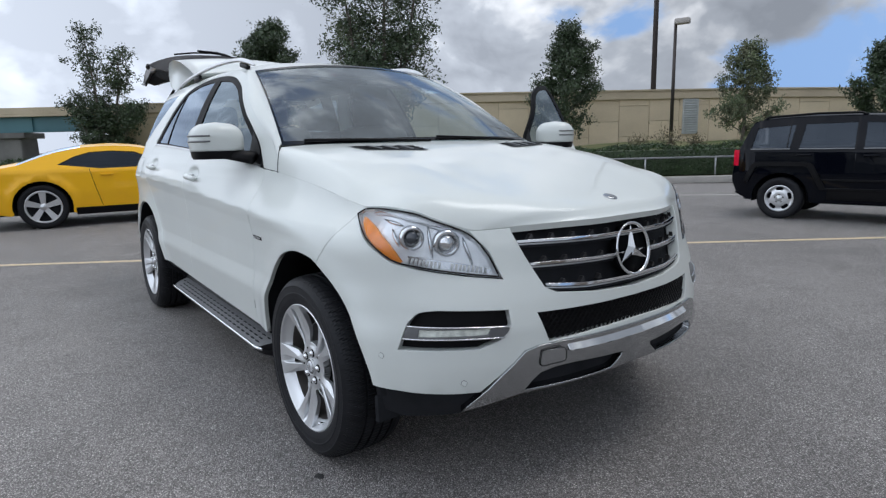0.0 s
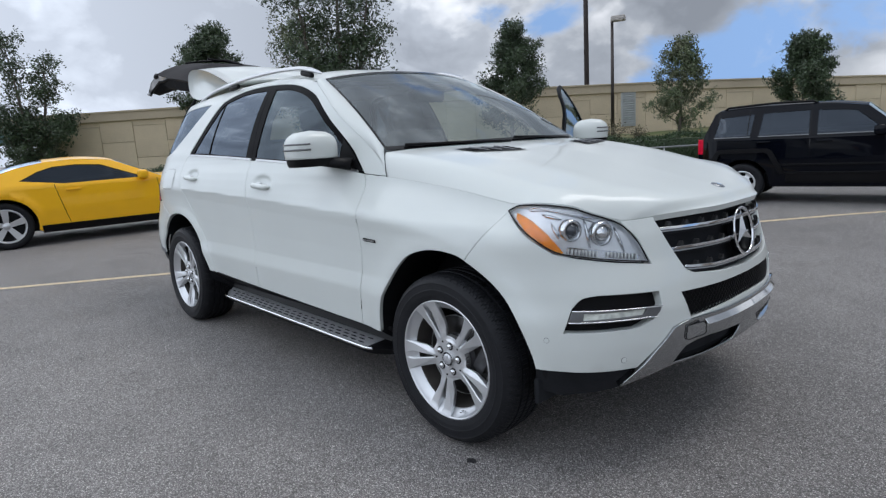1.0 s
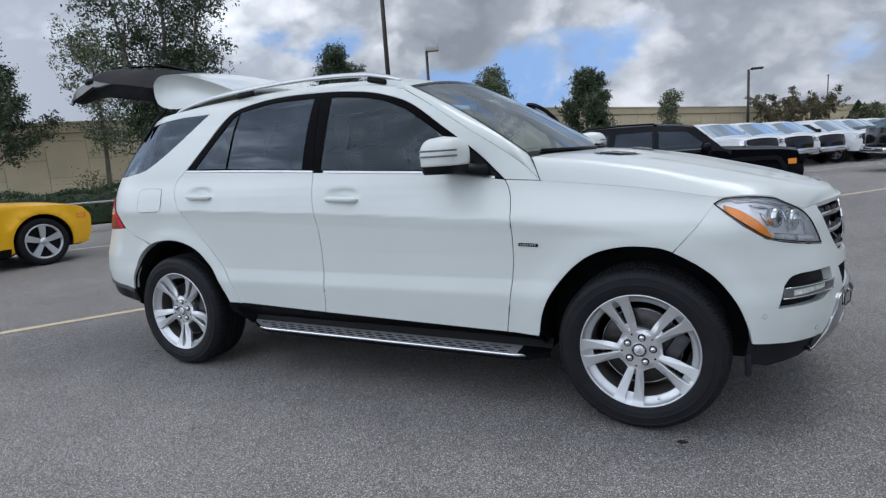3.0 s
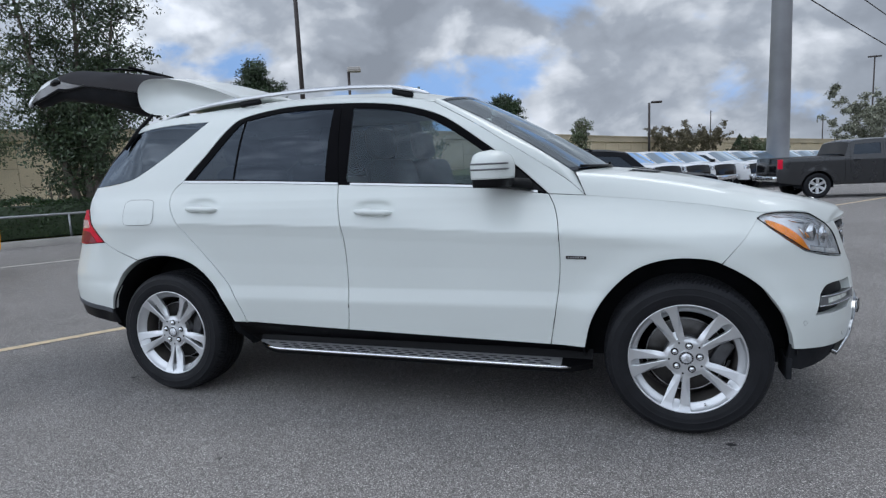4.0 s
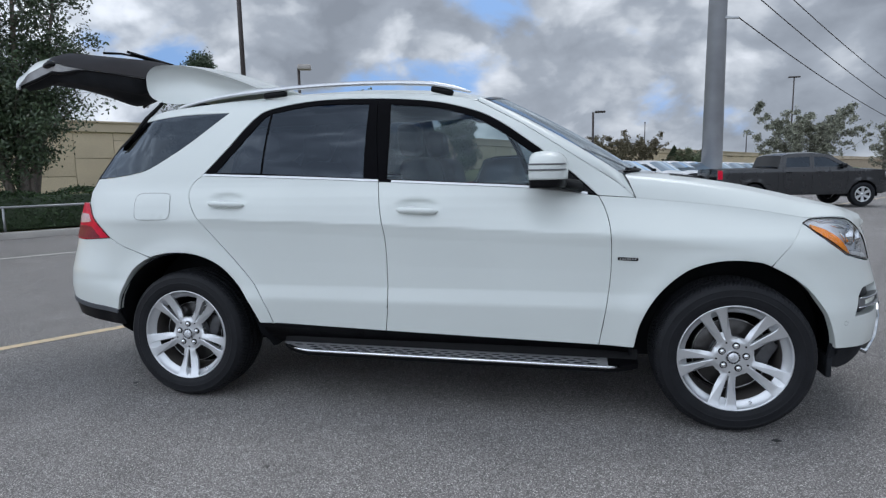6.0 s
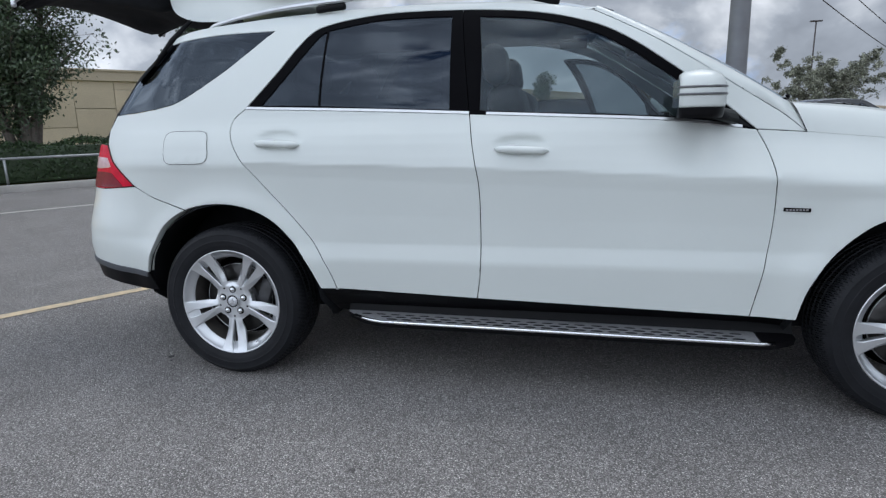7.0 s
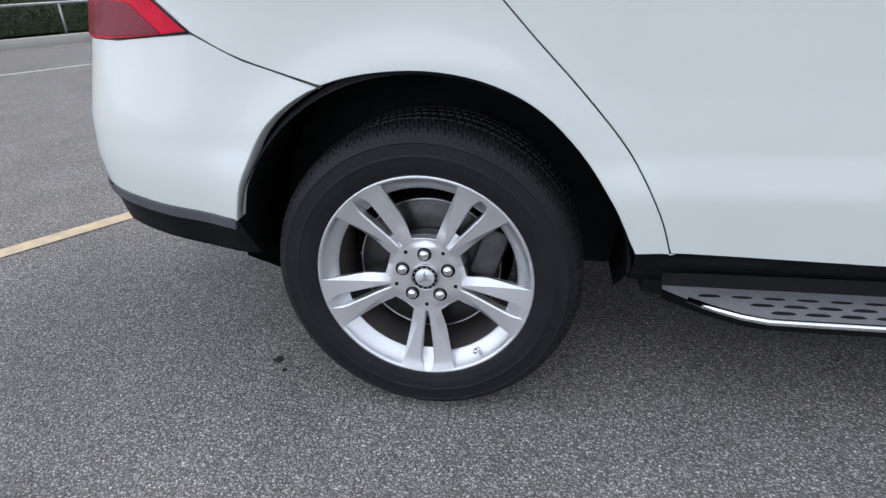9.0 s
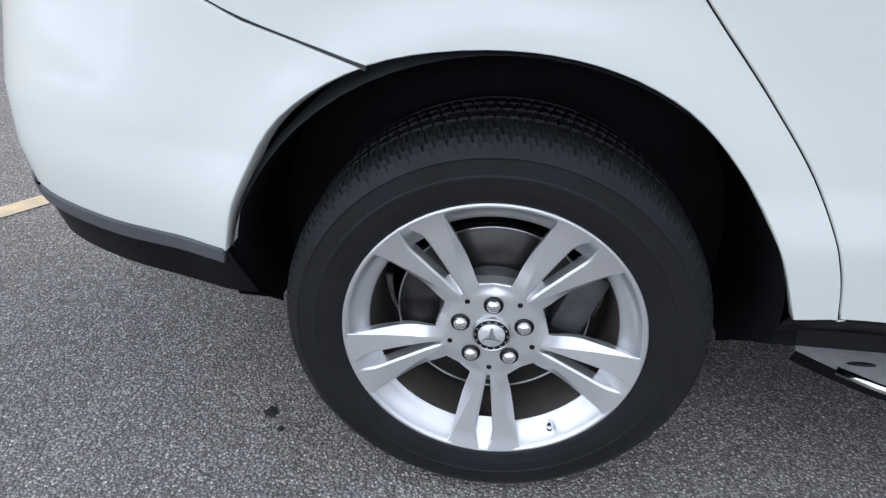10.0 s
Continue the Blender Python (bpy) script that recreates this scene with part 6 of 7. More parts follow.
def car_seat(x, y, wide=0.52, mat=None):
    mat = mat or M["beige"]
    seat = part("seat", box(x, y, 0.72, 0.50, wide, 0.20, 0.07, 3), mat, suv, "dark leather seat")
    part("backrest", box(x - 0.30, y, 1.05, 0.16, wide, 0.62, 0.065, 3, turn=Matrix.Rotation(radians(-14), 4, "Y")), mat, seat)
    part("headrest", box(x - 0.42, y, 1.455, 0.11, wide * 0.52, 0.19, 0.05, 3, turn=Matrix.Rotation(radians(-8), 4, "Y")), M["cabin"], seat, "dark headrest")
    for d in (-0.06, 0.06):
        mesh_part("headrest_post", *tube([(x - 0.39, y + d, 1.33), (x - 0.41, y + d, 1.42)], 0.007, 6), M["chrome"], seat)


car_seat(0.18, -0.38)
car_seat(0.18, 0.38)
for y in (-0.42, 0.42):
    car_seat(-0.78, y, 0.62)
v, f = [], []
tor = []
for i in range(37):
    a = 2 * math.pi * i / 36
    tor.append((0.0, 0.185 * math.cos(a), 0.185 * math.sin(a)))
sw = mesh_part("steering_wheel", *moved(join(tube(tor, 0.015, 8, caps=False), tube([(0, -0.17, 0), (0.02, 0, -0.01), (0, 0.17, 0)], [0.02, 0.05, 0.02], 8), tube([(0.02, 0, 0), (0, 0, -0.17)], 0.022, 8)), Matrix.Translation((0.52, 0.38, 1.02)) @ Matrix.Rotation(radians(25), 4, "Y")), M["cabin"], suv, "dark steering wheel")
part("rear_view_mirror", box(0.42, 0.0, 1.545, 0.05, 0.24, 0.075, 0.02, 3), M["cabin"], suv)
for y in (-0.30, 0.30):
    part("sun_visor", box(0.12, y, 1.615, 0.16, 0.36, 0.018, 0.008), M["headliner"], suv)
for m in (1, -1):
    mesh_part("inner_pillar", *tube([(-0.33, -0.80 * m, 1.20), (-0.36, -0.70 * m, 1.46), (-0.38, -0.56 * m, 1.66)], [0.05, 0.045, 0.05], 8), M["cabin"], suv)
    mesh_part("inner_pillar_rear", *tube([(-1.45, -0.72 * m, 1.26), (-1.33, -0.63 * m, 1.46), (-1.18, -0.50 * m, 1.64)], [0.06, 0.05, 0.05], 8), M["cabin"], suv)

# ---------------------------------------------------------------- the lot
E1, E2 = Vector((0.595, 0.804, 0)).normalized(), Vector((-0.804, 0.595, 0)).normalized()


def lot(a, b, z=0.0):
    """A place by the metres along the wall and the metres towards it."""
    p = E1 * a + E2 * b
    return (p.x, p.y, z)


LOT = Matrix((( E1.x, E2.x, 0, 0), (E1.y, E2.y, 0, 0), (0, 0, 1, 0), (0, 0, 0, 1)))


def fall(a):
    """The lot falls gently away along the wall."""
    return float(np.interp(a, [-900, 3, 6, 10, 20, 45, 110, 900], [0, 0, -0.022, -0.08, -0.24, -0.62, -1.2, -1.2]))


ga = [-900, -400, -150, -60, -20, 0, 3, 4.5, 6, 8, 10, 13, 16, 20, 25, 30, 37, 45, 60, 80, 110, 300, 900]
v = [lot(a, b, fall(a)) for a in ga for b in (-900, 900)]
tagged(mesh_part("ground", v, [(2 * i, 2 * i + 2, 2 * i + 3, 2 * i + 1) for i in range(len(ga) - 1)], M["asphalt"], smooth=True), "worn grey asphalt car park with pale chippings", "asphalt", kind="structure")


def strip(b, a0, a1, width, z=0.004, slant=0.0):
    """A painted line on the ground along the lot."""
    aa = np.arange(a0, a1 + 0.5, 1.0)
    return [lot(a, b + slant * a + q * width / 2, fall(a) + z) for a in aa for q in (-1, 1)], [(2 * i, 2 * i + 2, 2 * i + 3, 2 * i + 1) for i in range(len(aa) - 1)]


for b, sl, mt, lb in ((2.72, 0.045, "line2", "faded cream painted line on asphalt"), (8.85, 0.0, "line", "faded white painted line on asphalt")):
    tagged(mesh_part("painted_line", *strip(b, -30, 45, 0.10, slant=sl), M[mt], smooth=False), lb, "road marking", "painted lines", kind="structure")

# kerb stones
tagged(part("kerb", box(0, 0, 0.05, 52, 0.15, 0.20, 0.02), M["kerb"]), "pale concrete kerb along the planting", "kerb", kind="structure").matrix_basis = LOT @ Matrix.Translation((-14, 12.50, 0))


def bank_z(a, b):
    t = np.clip((b - 12.55 - 5.0 * smooth(11.5, 13.0, a)) / 12.5, 0, 1)
    base = np.clip(0.60 + 0.055 * (a - 2), 0.45, 1.7)
    return 0.14 + (base - 0.14) * t ** 0.8


as_, bs_ = np.linspace(-60, 90, 101), np.linspace(0, 1, 14)
v = []
for a in as_:
    b0 = 12.56 + 5.0 * float(smooth(11.5, 13.0, a))
    for t in bs_:
        b = b0 + (27 - b0) * t
        v.append(lot(a, b, float(bank_z(a, b)) + 0.04 * noise.noise((a * 0.3, b * 0.3, 0)) - 0.9 * (t == 0)))
n_ = len(bs_)
tagged(mesh_part("grass_bank", v, [(i * n_ + k, i * n_ + k + 1, (i + 1) * n_ + k + 1, (i + 1) * n_ + k) for i in range(len(as_) - 1) for k in range(n_ - 1)], M["grass"]), "sloping bank of mown green grass", "grass", kind="structure")


def leaves(points, size, seed, flat=0.0):
    """Many small leaf blades, two triangles each, turned every way."""
    r = np.random.RandomState(seed)
    n = len(points)
    p = np.array(points)
    d = r.normal(size=(n, 3))
    d[:, 2] *= 1 - flat
    d /= np.linalg.norm(d, axis=1)[:, None]
    e = r.normal(size=(n, 3))
    e -= d * np.sum(e * d, 1)[:, None]
    e /= np.linalg.norm(e, axis=1)[:, None]
    s = (size * (0.6 + 0.8 * r.rand(n)))[:, None]
    a, b, c, g = p - d * s, p + e * s * 0.42, p + d * s, p - e * s * 0.42
    v = np.stack([a, b, c, g], 1).reshape(-1, 3)
    f = [(4 * i, 4 * i + 1, 4 * i + 2, 4 * i + 3) for i in range(n)]
    return v, f


def fast_mesh(name, v, f4, mat, parent=None, smooth=False):
    """Quads out of arrays."""
    me = bpy.data.meshes.new(name)
    n = len(f4)
    me.vertices.add(len(v))
    me.vertices.foreach_set("co", np.asarray(v, np.float32).ravel())
    me.loops.add(4 * n)
    me.loops.foreach_set("vertex_index", np.asarray(f4, np.int32).ravel())
    me.polygons.add(n)
    me.polygons.foreach_set("loop_start", np.arange(0, 4 * n, 4, dtype=np.int32))
    me.update(calc_edges=True)
    me.materials.append(mat)
    ob = new(name, me)
    if parent:
        ob.parent = parent
    return ob


def make_tree(label, at, height, width, seed, count=6000, leaf=0.10, mat="leaf", low=0.18, stems=1, up=0.5, peak=0.45, ragged=0.5, heads=None, group="trees along the bank"):
    """A tapered trunk with limbs to the crown's outline, twigs, and leaf clumps on them with gaps between.
    heads: for several stems, (lean along the wall, share of the height, share of the width) each."""
    r = random.Random(seed)
    tree = thing("tree", label, "tree", group, Matrix.Translation(at))
    pieces, clumps = [], []

    def reach(h, half):
        """Half width of the crown at a share of its height."""
        if peak < 0.31:          # a cone over a short skirt
            return half * min(1.0, max(0.0, h) / peak) ** 0.6 * max(0.0, 1.06 - h) ** 0.85
        return half * (math.sin(math.pi * min(1, max(0, h)) ** (math.log(0.5) / math.log(peak))) ** 0.8)
    if heads is None:
        heads = [(0.02, 1.0, 1.0)] if stems == 1 else [(0.42 * math.cos(2 * math.pi * s / stems + seed), 1 - 0.1 * s / stems, 0.8) for s in range(stems)]
    for s, (lean, share, wide) in enumerate(heads):
        half = width / 2 * wide
        foot = E1 * (0.08 * lean)
        tip = E1 * (lean * width / 2) + E2 * (0.3 * math.sin(seed + s * 2.1))
        top = height * share
        spine = []
        for i in range(13):
            t = i / 12
            wob = Vector((math.sin(t * 5 + seed), math.cos(t * 4 + seed * 2), 0)) * 0.03 * height * t * (1 - t)
            spine.append(foot.lerp(tip, t ** 0.85) + wob + Vector((0, 0, top * t)))
        r0 = (height * 0.013 + 0.025) * (0.6 + 0.4 * share)
        pieces.append(tube(spine, [max(0.008, r0 * (1 - 0.93 * i / 12)) for i in range(13)], 8, caps=False))
        n = int(26 / len(heads) ** 0.4)
        for k in range(n):
            h = low + (0.97 - low) * (k + r.random()) / n
            p = spine[min(12, int(h * 12))].lerp(spine[min(12, int(h * 12) + 1)], h * 12 % 1)
            a = k * 2.4 + r.uniform(-0.5, 0.5) + seed
            crown_h = (h - low) / (1 - low)
            ln = reach(crown_h * 0.9 + (0.14 if peak < 0.31 else 0.06), half) * r.uniform(1 - ragged, 1.12) + 0.1
            d = Vector((math.cos(a), math.sin(a), up + r.uniform(-0.2, 0.3))).normalized()
            pts = [p]
            for i in range(5):
                d = (d + Vector((r.uniform(-1, 1), r.uniform(-1, 1), r.uniform(-0.4, 0.8))) * 0.16).normalized()
                pts.append(pts[-1] + d * ln / 5)
            pieces.append(tube(pts, [max(0.004, r0 * 0.36 * (1 - h * 0.6) * (1 - 0.85 * i / 5)) for i in range(6)], 5, caps=False))
            for i in range(2, 6):
                clumps.append((pts[i], 0.5 + 0.5 * i / 5))
                for _ in range(2):
                    q = pts[i] + Vector((r.uniform(-1, 1), r.uniform(-1, 1), r.uniform(-0.6, 1))) * (0.045 * height + 0.06)
                    pieces.append(tube([pts[i], q], [0.006, 0.003], 3, caps=False))
                    clumps.append((q, 1.0))
    mesh_part("trunk", *join(*pieces), M["bark"], tree, "rough grey-brown bark")
    rs_ = np.random.RandomState(seed)
    c = np.array([tuple(q) for q, w in clumps])
    w = np.array([w for q, w in clumps]) * (0.25 + 1.5 * rs_.rand(len(clumps)) ** 2)
    # sprays round the twigs, leaves round the sprays
    sz = 0.022 * height + 0.04
    sprays = c[rs_.choice(len(c), size=max(40, count // 16), p=w / w.sum())]
    sprays = sprays + rs_.normal(size=sprays.shape) * np.array([sz, sz, sz * 0.8])
    pts = sprays[rs_.randint(0, len(sprays), count)] + rs_.normal(size=(count, 3)) * (0.035 + 0.009 * height)
    pts = pts[pts[:, 2] > height * low * 0.55]
    v, f = leaves(pts, leaf, seed)
    fast_mesh("crown", v, f, M[mat], tree)
    return tree


def on_bank(a, b, dz=-0.05):
    return lot(a, b, float(bank_z(a, b)) + dz)


make_tree("young oak with a dense green crown on the bank", on_bank(6.3, 22.6), 5.3, 4.7, 11, 30000, 0.056, "leafdark", low=0.10, up=0.45, peak=0.25)
make_tree("young oak with an open green crown beside a lamp post", on_bank(13.3, 20.8), 4.3, 3.7, 12, 17000, 0.052, low=0.12, up=0.65, peak=0.28)
make_tree("dense young oak with a broad dark crown", on_bank(19.6, 21.4), 4.2, 5.0, 13, 34000, 0.058, "leafdark", low=0.06, up=0.40, peak=0.22)
make_tree("thin young tree with upright bare twigs", on_bank(22.9, 18.8), 3.1, 2.0, 14, 4500, 0.058, low=0.1, up=1.3, stems=2, ragged=0.7)
make_tree("full round oak with dark green leaves", on_bank(-6.6, 22.9), 5.9, 6.8, 15, 40000, 0.058, "leafdark", low=0.20, up=0.5, peak=0.30)
make_tree("tall oak with several bare stems showing in its crown", on_bank(-0.9, 13.9), 7.0, 4.2, 16, 40000, 0.048, "leafdark", low=0.24, up=0.9, peak=0.36, ragged=0.6, heads=[(-0.55, 0.92, 0.55), (0.10, 1.0, 0.5), (0.55, 0.9, 0.5), (-0.3, 0.5, 0.8), (0.3, 0.55, 0.8), (0.0, 0.42, 0.95)])
make_tree("twin-crowned oak with loose green leaves", on_bank(-15.0, 24.8), 6.6, 5.0, 17, 22000, 0.062, "leafdark", low=0.10, up=0.9, peak=0.45, ragged=0.6, heads=[(-0.22, 1.0, 0.42), (0.34, 0.84, 0.34), (-0.75, 0.50, 0.30), (0.55, 0.42, 0.38), (-0.3, 0.42, 0.5)])
make_tree("small round oak behind the car park", on_bank(-3.0, 24.0), 6.3, 3.7, 18, 7000, 0.062, low=0.3, up=0.8, peak=0.5)
make_tree("broad oak beyond the pickup, its leaves coloured silvery for backlight", lot(54.7, 15.2, -0.8), 4.9, 13.5, 19, 52000, 0.085, "silver", low=0.10, stems=3, up=0.5, peak=0.5, ragged=0.35)
make_tree("open oak at the far end of the lot, its leaves coloured silvery for backlight", lot(58.2, 8.9, -0.8), 4.6, 8.5, 29, 22000, 0.085, "silver", low=0.12, stems=3, up=0.6, peak=0.5, ragged=0.6)
make_tree("low bronze-green oak by the far wall", lot(40.2, 23.0, -0.6), 3.25, 9.0, 20, 26000, 0.075, "dry", low=0.06, stems=3, up=0.45, ragged=0.35)
make_tree("low green oak by the far wall", lot(44.3, 19.6, -0.6), 2.7, 5.0, 21, 12000, 0.08, low=0.1, stems=2, up=0.5)

# hedge, kerb rail, shrubs
rs = np.random.RandomState(5)
n = 70000
ha, hb, hz = rs.uniform(-25, 12, n), rs.uniform(0, 1, n), rs.uniform(0, 1, n)
face = rs.randint(0, 3, n)
bb = np.where(face == 0, 13.25 + rs.normal(size=n) * 0.05, np.where(face == 1, 13.25 + hb * 1.0, 13.25 + hb * 1.0))
zt_ = 0.93 + 0.05 * np.sin(ha * 2.1) + 0.04 * np.sin(ha * 5.3 + 1)
zz = np.where(face == 0, 0.16 + hz * (zt_ - 0.16), zt_ + rs.normal(size=n) * 0.04)
pts = np.stack([ha, bb, zz], 1) @ np.array([[E1.x, E1.y, 0], [E2.x, E2.y, 0], [0, 0, 1]])
v, f = leaves(pts, 0.034, 6)
hedge = fast_mesh("hedge", v, f, M["hedge"])
tagged(hedge, "clipped dark green hedge behind the rail", "hedge", kind="stuff")
tagged(part("hedge_core", box(-6.5, 13.75, 0.50, 37, 0.86, 0.74, 0.05), M["leafdark"]), "dark inner twigs of the hedge", "hedge", kind="stuff").matrix_basis = LOT


def rail_fence():
    fence = thing("rail_fence", "low galvanised pipe rail along the kerb", "railing")
    for k in range(14):
        a = -15.3 + 1.98 * k
        mesh_part("post", *tube([lot(a, 12.66, 0.12), lot(a, 12.66, 0.67)], 0.024, 8), M["galv"], fence)
    mesh_part("top_rail", *tube([lot(-16, 12.66, 0.68), lot(11, 12.66, 0.66)], 0.026, 8), M["galv"], fence)


rail_fence()
for a, b, h, sd in ((9.2, 18.2, 0.9, 31), (8.3, 18.8, 0.7, 32), (-1.5, 18.0, 1.3, 33), (-3.2, 18.5, 1.1, 34), (10.6, 19.0, 0.6, 35)):
    r = np.random.RandomState(sd)
    base = Vector(on_bank(a, b))
    pcs = []
    for k in range(14):
        an = r.uniform(0, 6.28)
        pcs.append(tube([(0, 0, 0), (0.25 * math.cos(an) * h, 0.25 * math.sin(an) * h, h * 0.55), (0.55 * math.cos(an) * h, 0.55 * math.sin(an) * h, h * r.uniform(0.75, 1.0))], [0.012, 0.008, 0.004], 4, caps=False))
    sh = thing("shrub", "dry brown shrub on the grass bank", "shrub", "dry shrubs", Matrix.Translation(base))
    mesh_part("twigs", *join(*pcs), M["bark"], sh)
    q = r.normal(size=(380, 3)) * np.array([0.28, 0.28, 0.22]) * h + np.array([0, 0, 0.68 * h])
    v, f = leaves(q, 0.045, sd)
    fast_mesh("foliage", v, f, M["dry"], sh)

# ---------------------------------------------------------------- retaining wall of the ramp
WB = 26.0


def wall_top(a):
    return float(np.interp(a, [-40, -16, -6, 0, 18, 36, 80, 160], [3.42, 3.42, 3.56, 3.60, 3.50, 3.05, 2.4, 1.6]))


def make_wall():
    core = [lot(a, WB + q, z) for a in np.linspace(-15.6, 150, 47) for q, z in ((0.06, -0.2), (0.06, wall_top(a)), (0.6, wall_top(a)), (0.6, -0.2))]
    f = [(4 * i + k, 4 * i + (k + 1) % 4, 4 * i + 4 + (k + 1) % 4, 4 * i + 4 + k) for i in range(46) for k in range(4)] + [(0, 1, 2, 3), (187, 186, 185, 184)]
    wall = tagged(mesh_part("retaining_wall", core, f, M["joint"], smooth=False), "tan concrete panel retaining wall of a road ramp", "wall", kind="structure")
    # coping beam in lengths
    v = []
    for a in np.linspace(-15.6, 150, 47):
        t = wall_top(a)
        for q, z in ((-0.14, t - 0.42), (-0.14, t), (0.45, t + 0.004), (0.45, t - 0.42), (-0.03, t - 0.46)):
            v.append(lot(a, WB + q, z))
    mesh_part("coping", v, [(5 * i + k, 5 * i + (k + 1) % 5, 5 * i + 5 + (k + 1) % 5, 5 * i + 5 + k) for i in range(46) for k in range(5)], M["coping"], wall, "tan concrete coping", smooth=False)
    v = []
    for a in np.linspace(-15.6, 150, 47):
        t = wall_top(a)
        for q, z in ((-0.20, t - 0.04), (-0.20, t + 0.03), (0.5, t + 0.03), (0.5, t - 0.04)):
            v.append(lot(a, WB + q, z))
    mesh_part("coping_cap", v, [(4 * i + k, 4 * i + (k + 1) % 4, 4 * i + 4 + (k + 1) % 4, 4 * i + 4 + k) for i in range(46) for k in range(4)], M["coping"], wall, smooth=False)
    pan = {}
    r = random.Random(3)
    for i in range(-10, 70):
        a0 = i * 1.5
        top = wall_top(a0) - 0.44
        z = -0.2 + (0.75 if i % 2 else 0.0) - 0.75
        while z < top:
            z1 = min(z + 1.5, top)
            z0 = max(z, -0.1)
            if z1 - z0 > 0.12:
                key = round(z1 - z0, 2)
                if key not in pan:
                    bm = box(0, 0, 0, 1.482, 0.08, key - 0.018, 0.008, 1)
                    me = bpy.data.meshes.new("panel")
                    bm.to_mesh(me)
                    bm.free()
                    me.materials.append(M["wall"])
                    pan[key] = me
                ob = new("panel", pan[key])
                ob.parent = wall
                ob.matrix_basis = LOT @ Matrix.Translation((a0, WB + 0.02 + r.uniform(-0.006, 0.006), (z0 + z1) / 2))
            z += 1.5
    return wall


make_wall()
lv = thing("wall_louvre", "pale grey louvred door in the retaining wall", "louvre", at=LOT @ Matrix.Translation((13.3, WB - 0.06, 2.25)))
part("louvre_surround", box(0, 0, 0, 0.78, 0.06, 1.75, 0.01), M["louvre"], lv)
for k in range(14):
    part("louvre_slat", box(0, -0.04, -0.76 + k * 0.115, 0.66, 0.03, 0.09, 0.004, 1, turn=Matrix.Rotation(radians(28), 4, "X")), M["louvre"], lv)

# bridge beyond the wall's end
br = thing("road_bridge", "road bridge with a teal steel girder and pale parapet", "bridge")
for nm, z0, z1, d0, d1, mt in (("girder", 2.28, 2.98, 26.10, 26.16, "teal"), ("girder_flange", 2.22, 2.28, 25.95, 26.35, "teal"), 
                               ("deck", 2.98, 3.10, 25.86, 27.6, "coping"), ("parapet", 3.10, 3.42, 25.86, 26.1, "coping")):
    part(nm, box(-45.6, (d0 + d1) / 2, (z0 + z1) / 2, 60, d1 - d0, z1 - z0, 0.01, 1), M[mt], br).matrix_basis = LOT
for k in range(20):
    part("stiffener", box(-17.0 - 2.4 * k, 26.06, 2.63, 0.03, 0.10, 0.70, 0.004, 1), M["teal"], br).matrix_basis = LOT
for a in (-21.6, -46.0):
    part("pier", box(a, 26.7, 0.9, 3.0, 1.3, 2.2, 0.05, 1), M["pier"], br, "grey concrete pier").matrix_basis = LOT
    part("pier_cap", box(a, 26.7, 2.08, 3.6, 1.6, 0.28, 0.03, 1), M["pier"], br).matrix_basis = LOT


# unseen low walls added to close the lot and darken low sky reflections
tagged(part("wall_south", box(0, -38, 2.6, 150, 0.4, 6.4, 0.02), M["far_wall"]), "plain brown unseen wall added across the lot to darken reflections", "wall", kind="structure").matrix_basis = LOT
tagged(part("wall_east", box(95, -10, 2.0, 0.4, 56, 5.6, 0.02), M["far_wall"]), "plain brown unseen wall added to close the lot", "wall", kind="structure").matrix_basis = LOT

# ---------------------------------------------------------------- poles
def lamp_post(a, b, z0, h, kind, label):
    post = thing("lamp_post", label, "lamp post", at=Matrix.Translation(lot(a, b, z0)))
    mesh_part("pole", *tube([(0, 0, 0), (0, 0, h)], [0.085, 0.065], 10), M["bronze"], post)
    bm = bmesh.new()
    add_box(bm, 0.28, 0, h + 0.02, 0.62, 0.42, 0.24, 0.05) if kind == "box" else add_box(bm, 0.42, 0, h + 0.02, 0.62, 0.30, 0.12, 0.04)
    part("lamp_head", bm, M["lamphead"] if kind == "box" else M["bronze"], post, "box-shaped lamp head")
    return post


lamp_post(11.30, 23.2, float(bank_z(11.30, 23.2)) - 0.05, 6.25 - float(bank_z(11.30, 23.2)), "box", "brown lamp post with a pale box-shaped head").rotation_euler = (0, 0, radians(20))
lamp_post(28.9, 18.8, float(bank_z(28.9, 18.8)) - 0.05, 4.65 - float(bank_z(28.9, 18.8)), "flat", "dark lamp post with a flat head").rotation_euler = (0, 0, radians(10))
tp = thing("tall_pole", "tall thin dark pole behind the retaining wall", "pole", at=Matrix.Translation(lot(19.45, 48.34, 0)))
mesh_part("shaft", *tube([(0, 0, 0), (0, 0, 28)], [0.24, 0.16], 10), M["bronze"], tp)
for a, b, h, head in ((63.9, 19.2, 10.55, 1.1), (79.8, 44.5, 8.60, 0.22), (81.1, 30.3, 6.44, 0.22)):
    lp = thing("street_lamp", "tall distant street lamp", "street lamp", "far lamps", Matrix.Translation(lot(a, b, fall(a))))
    mesh_part("pole", *tube([(0, 0, 0), (0, 0, h)], [0.09, 0.06], 8), M["bronze"], lp)
    part("lamp_head", box(0, 0, h, head, 0.22, 0.14, 0.03), M["bronze"], lp)
pp = thing("power_pole", "massive tapered grey steel power pole", "power pole", at=Matrix.Translation(lot(31.2, 12.4, fall(31.2))))
mesh_part("shaft", *tube([(0, 0, 0), (0, 0, 30)], [0.57, 0.30], 24), M["pole"], pp)
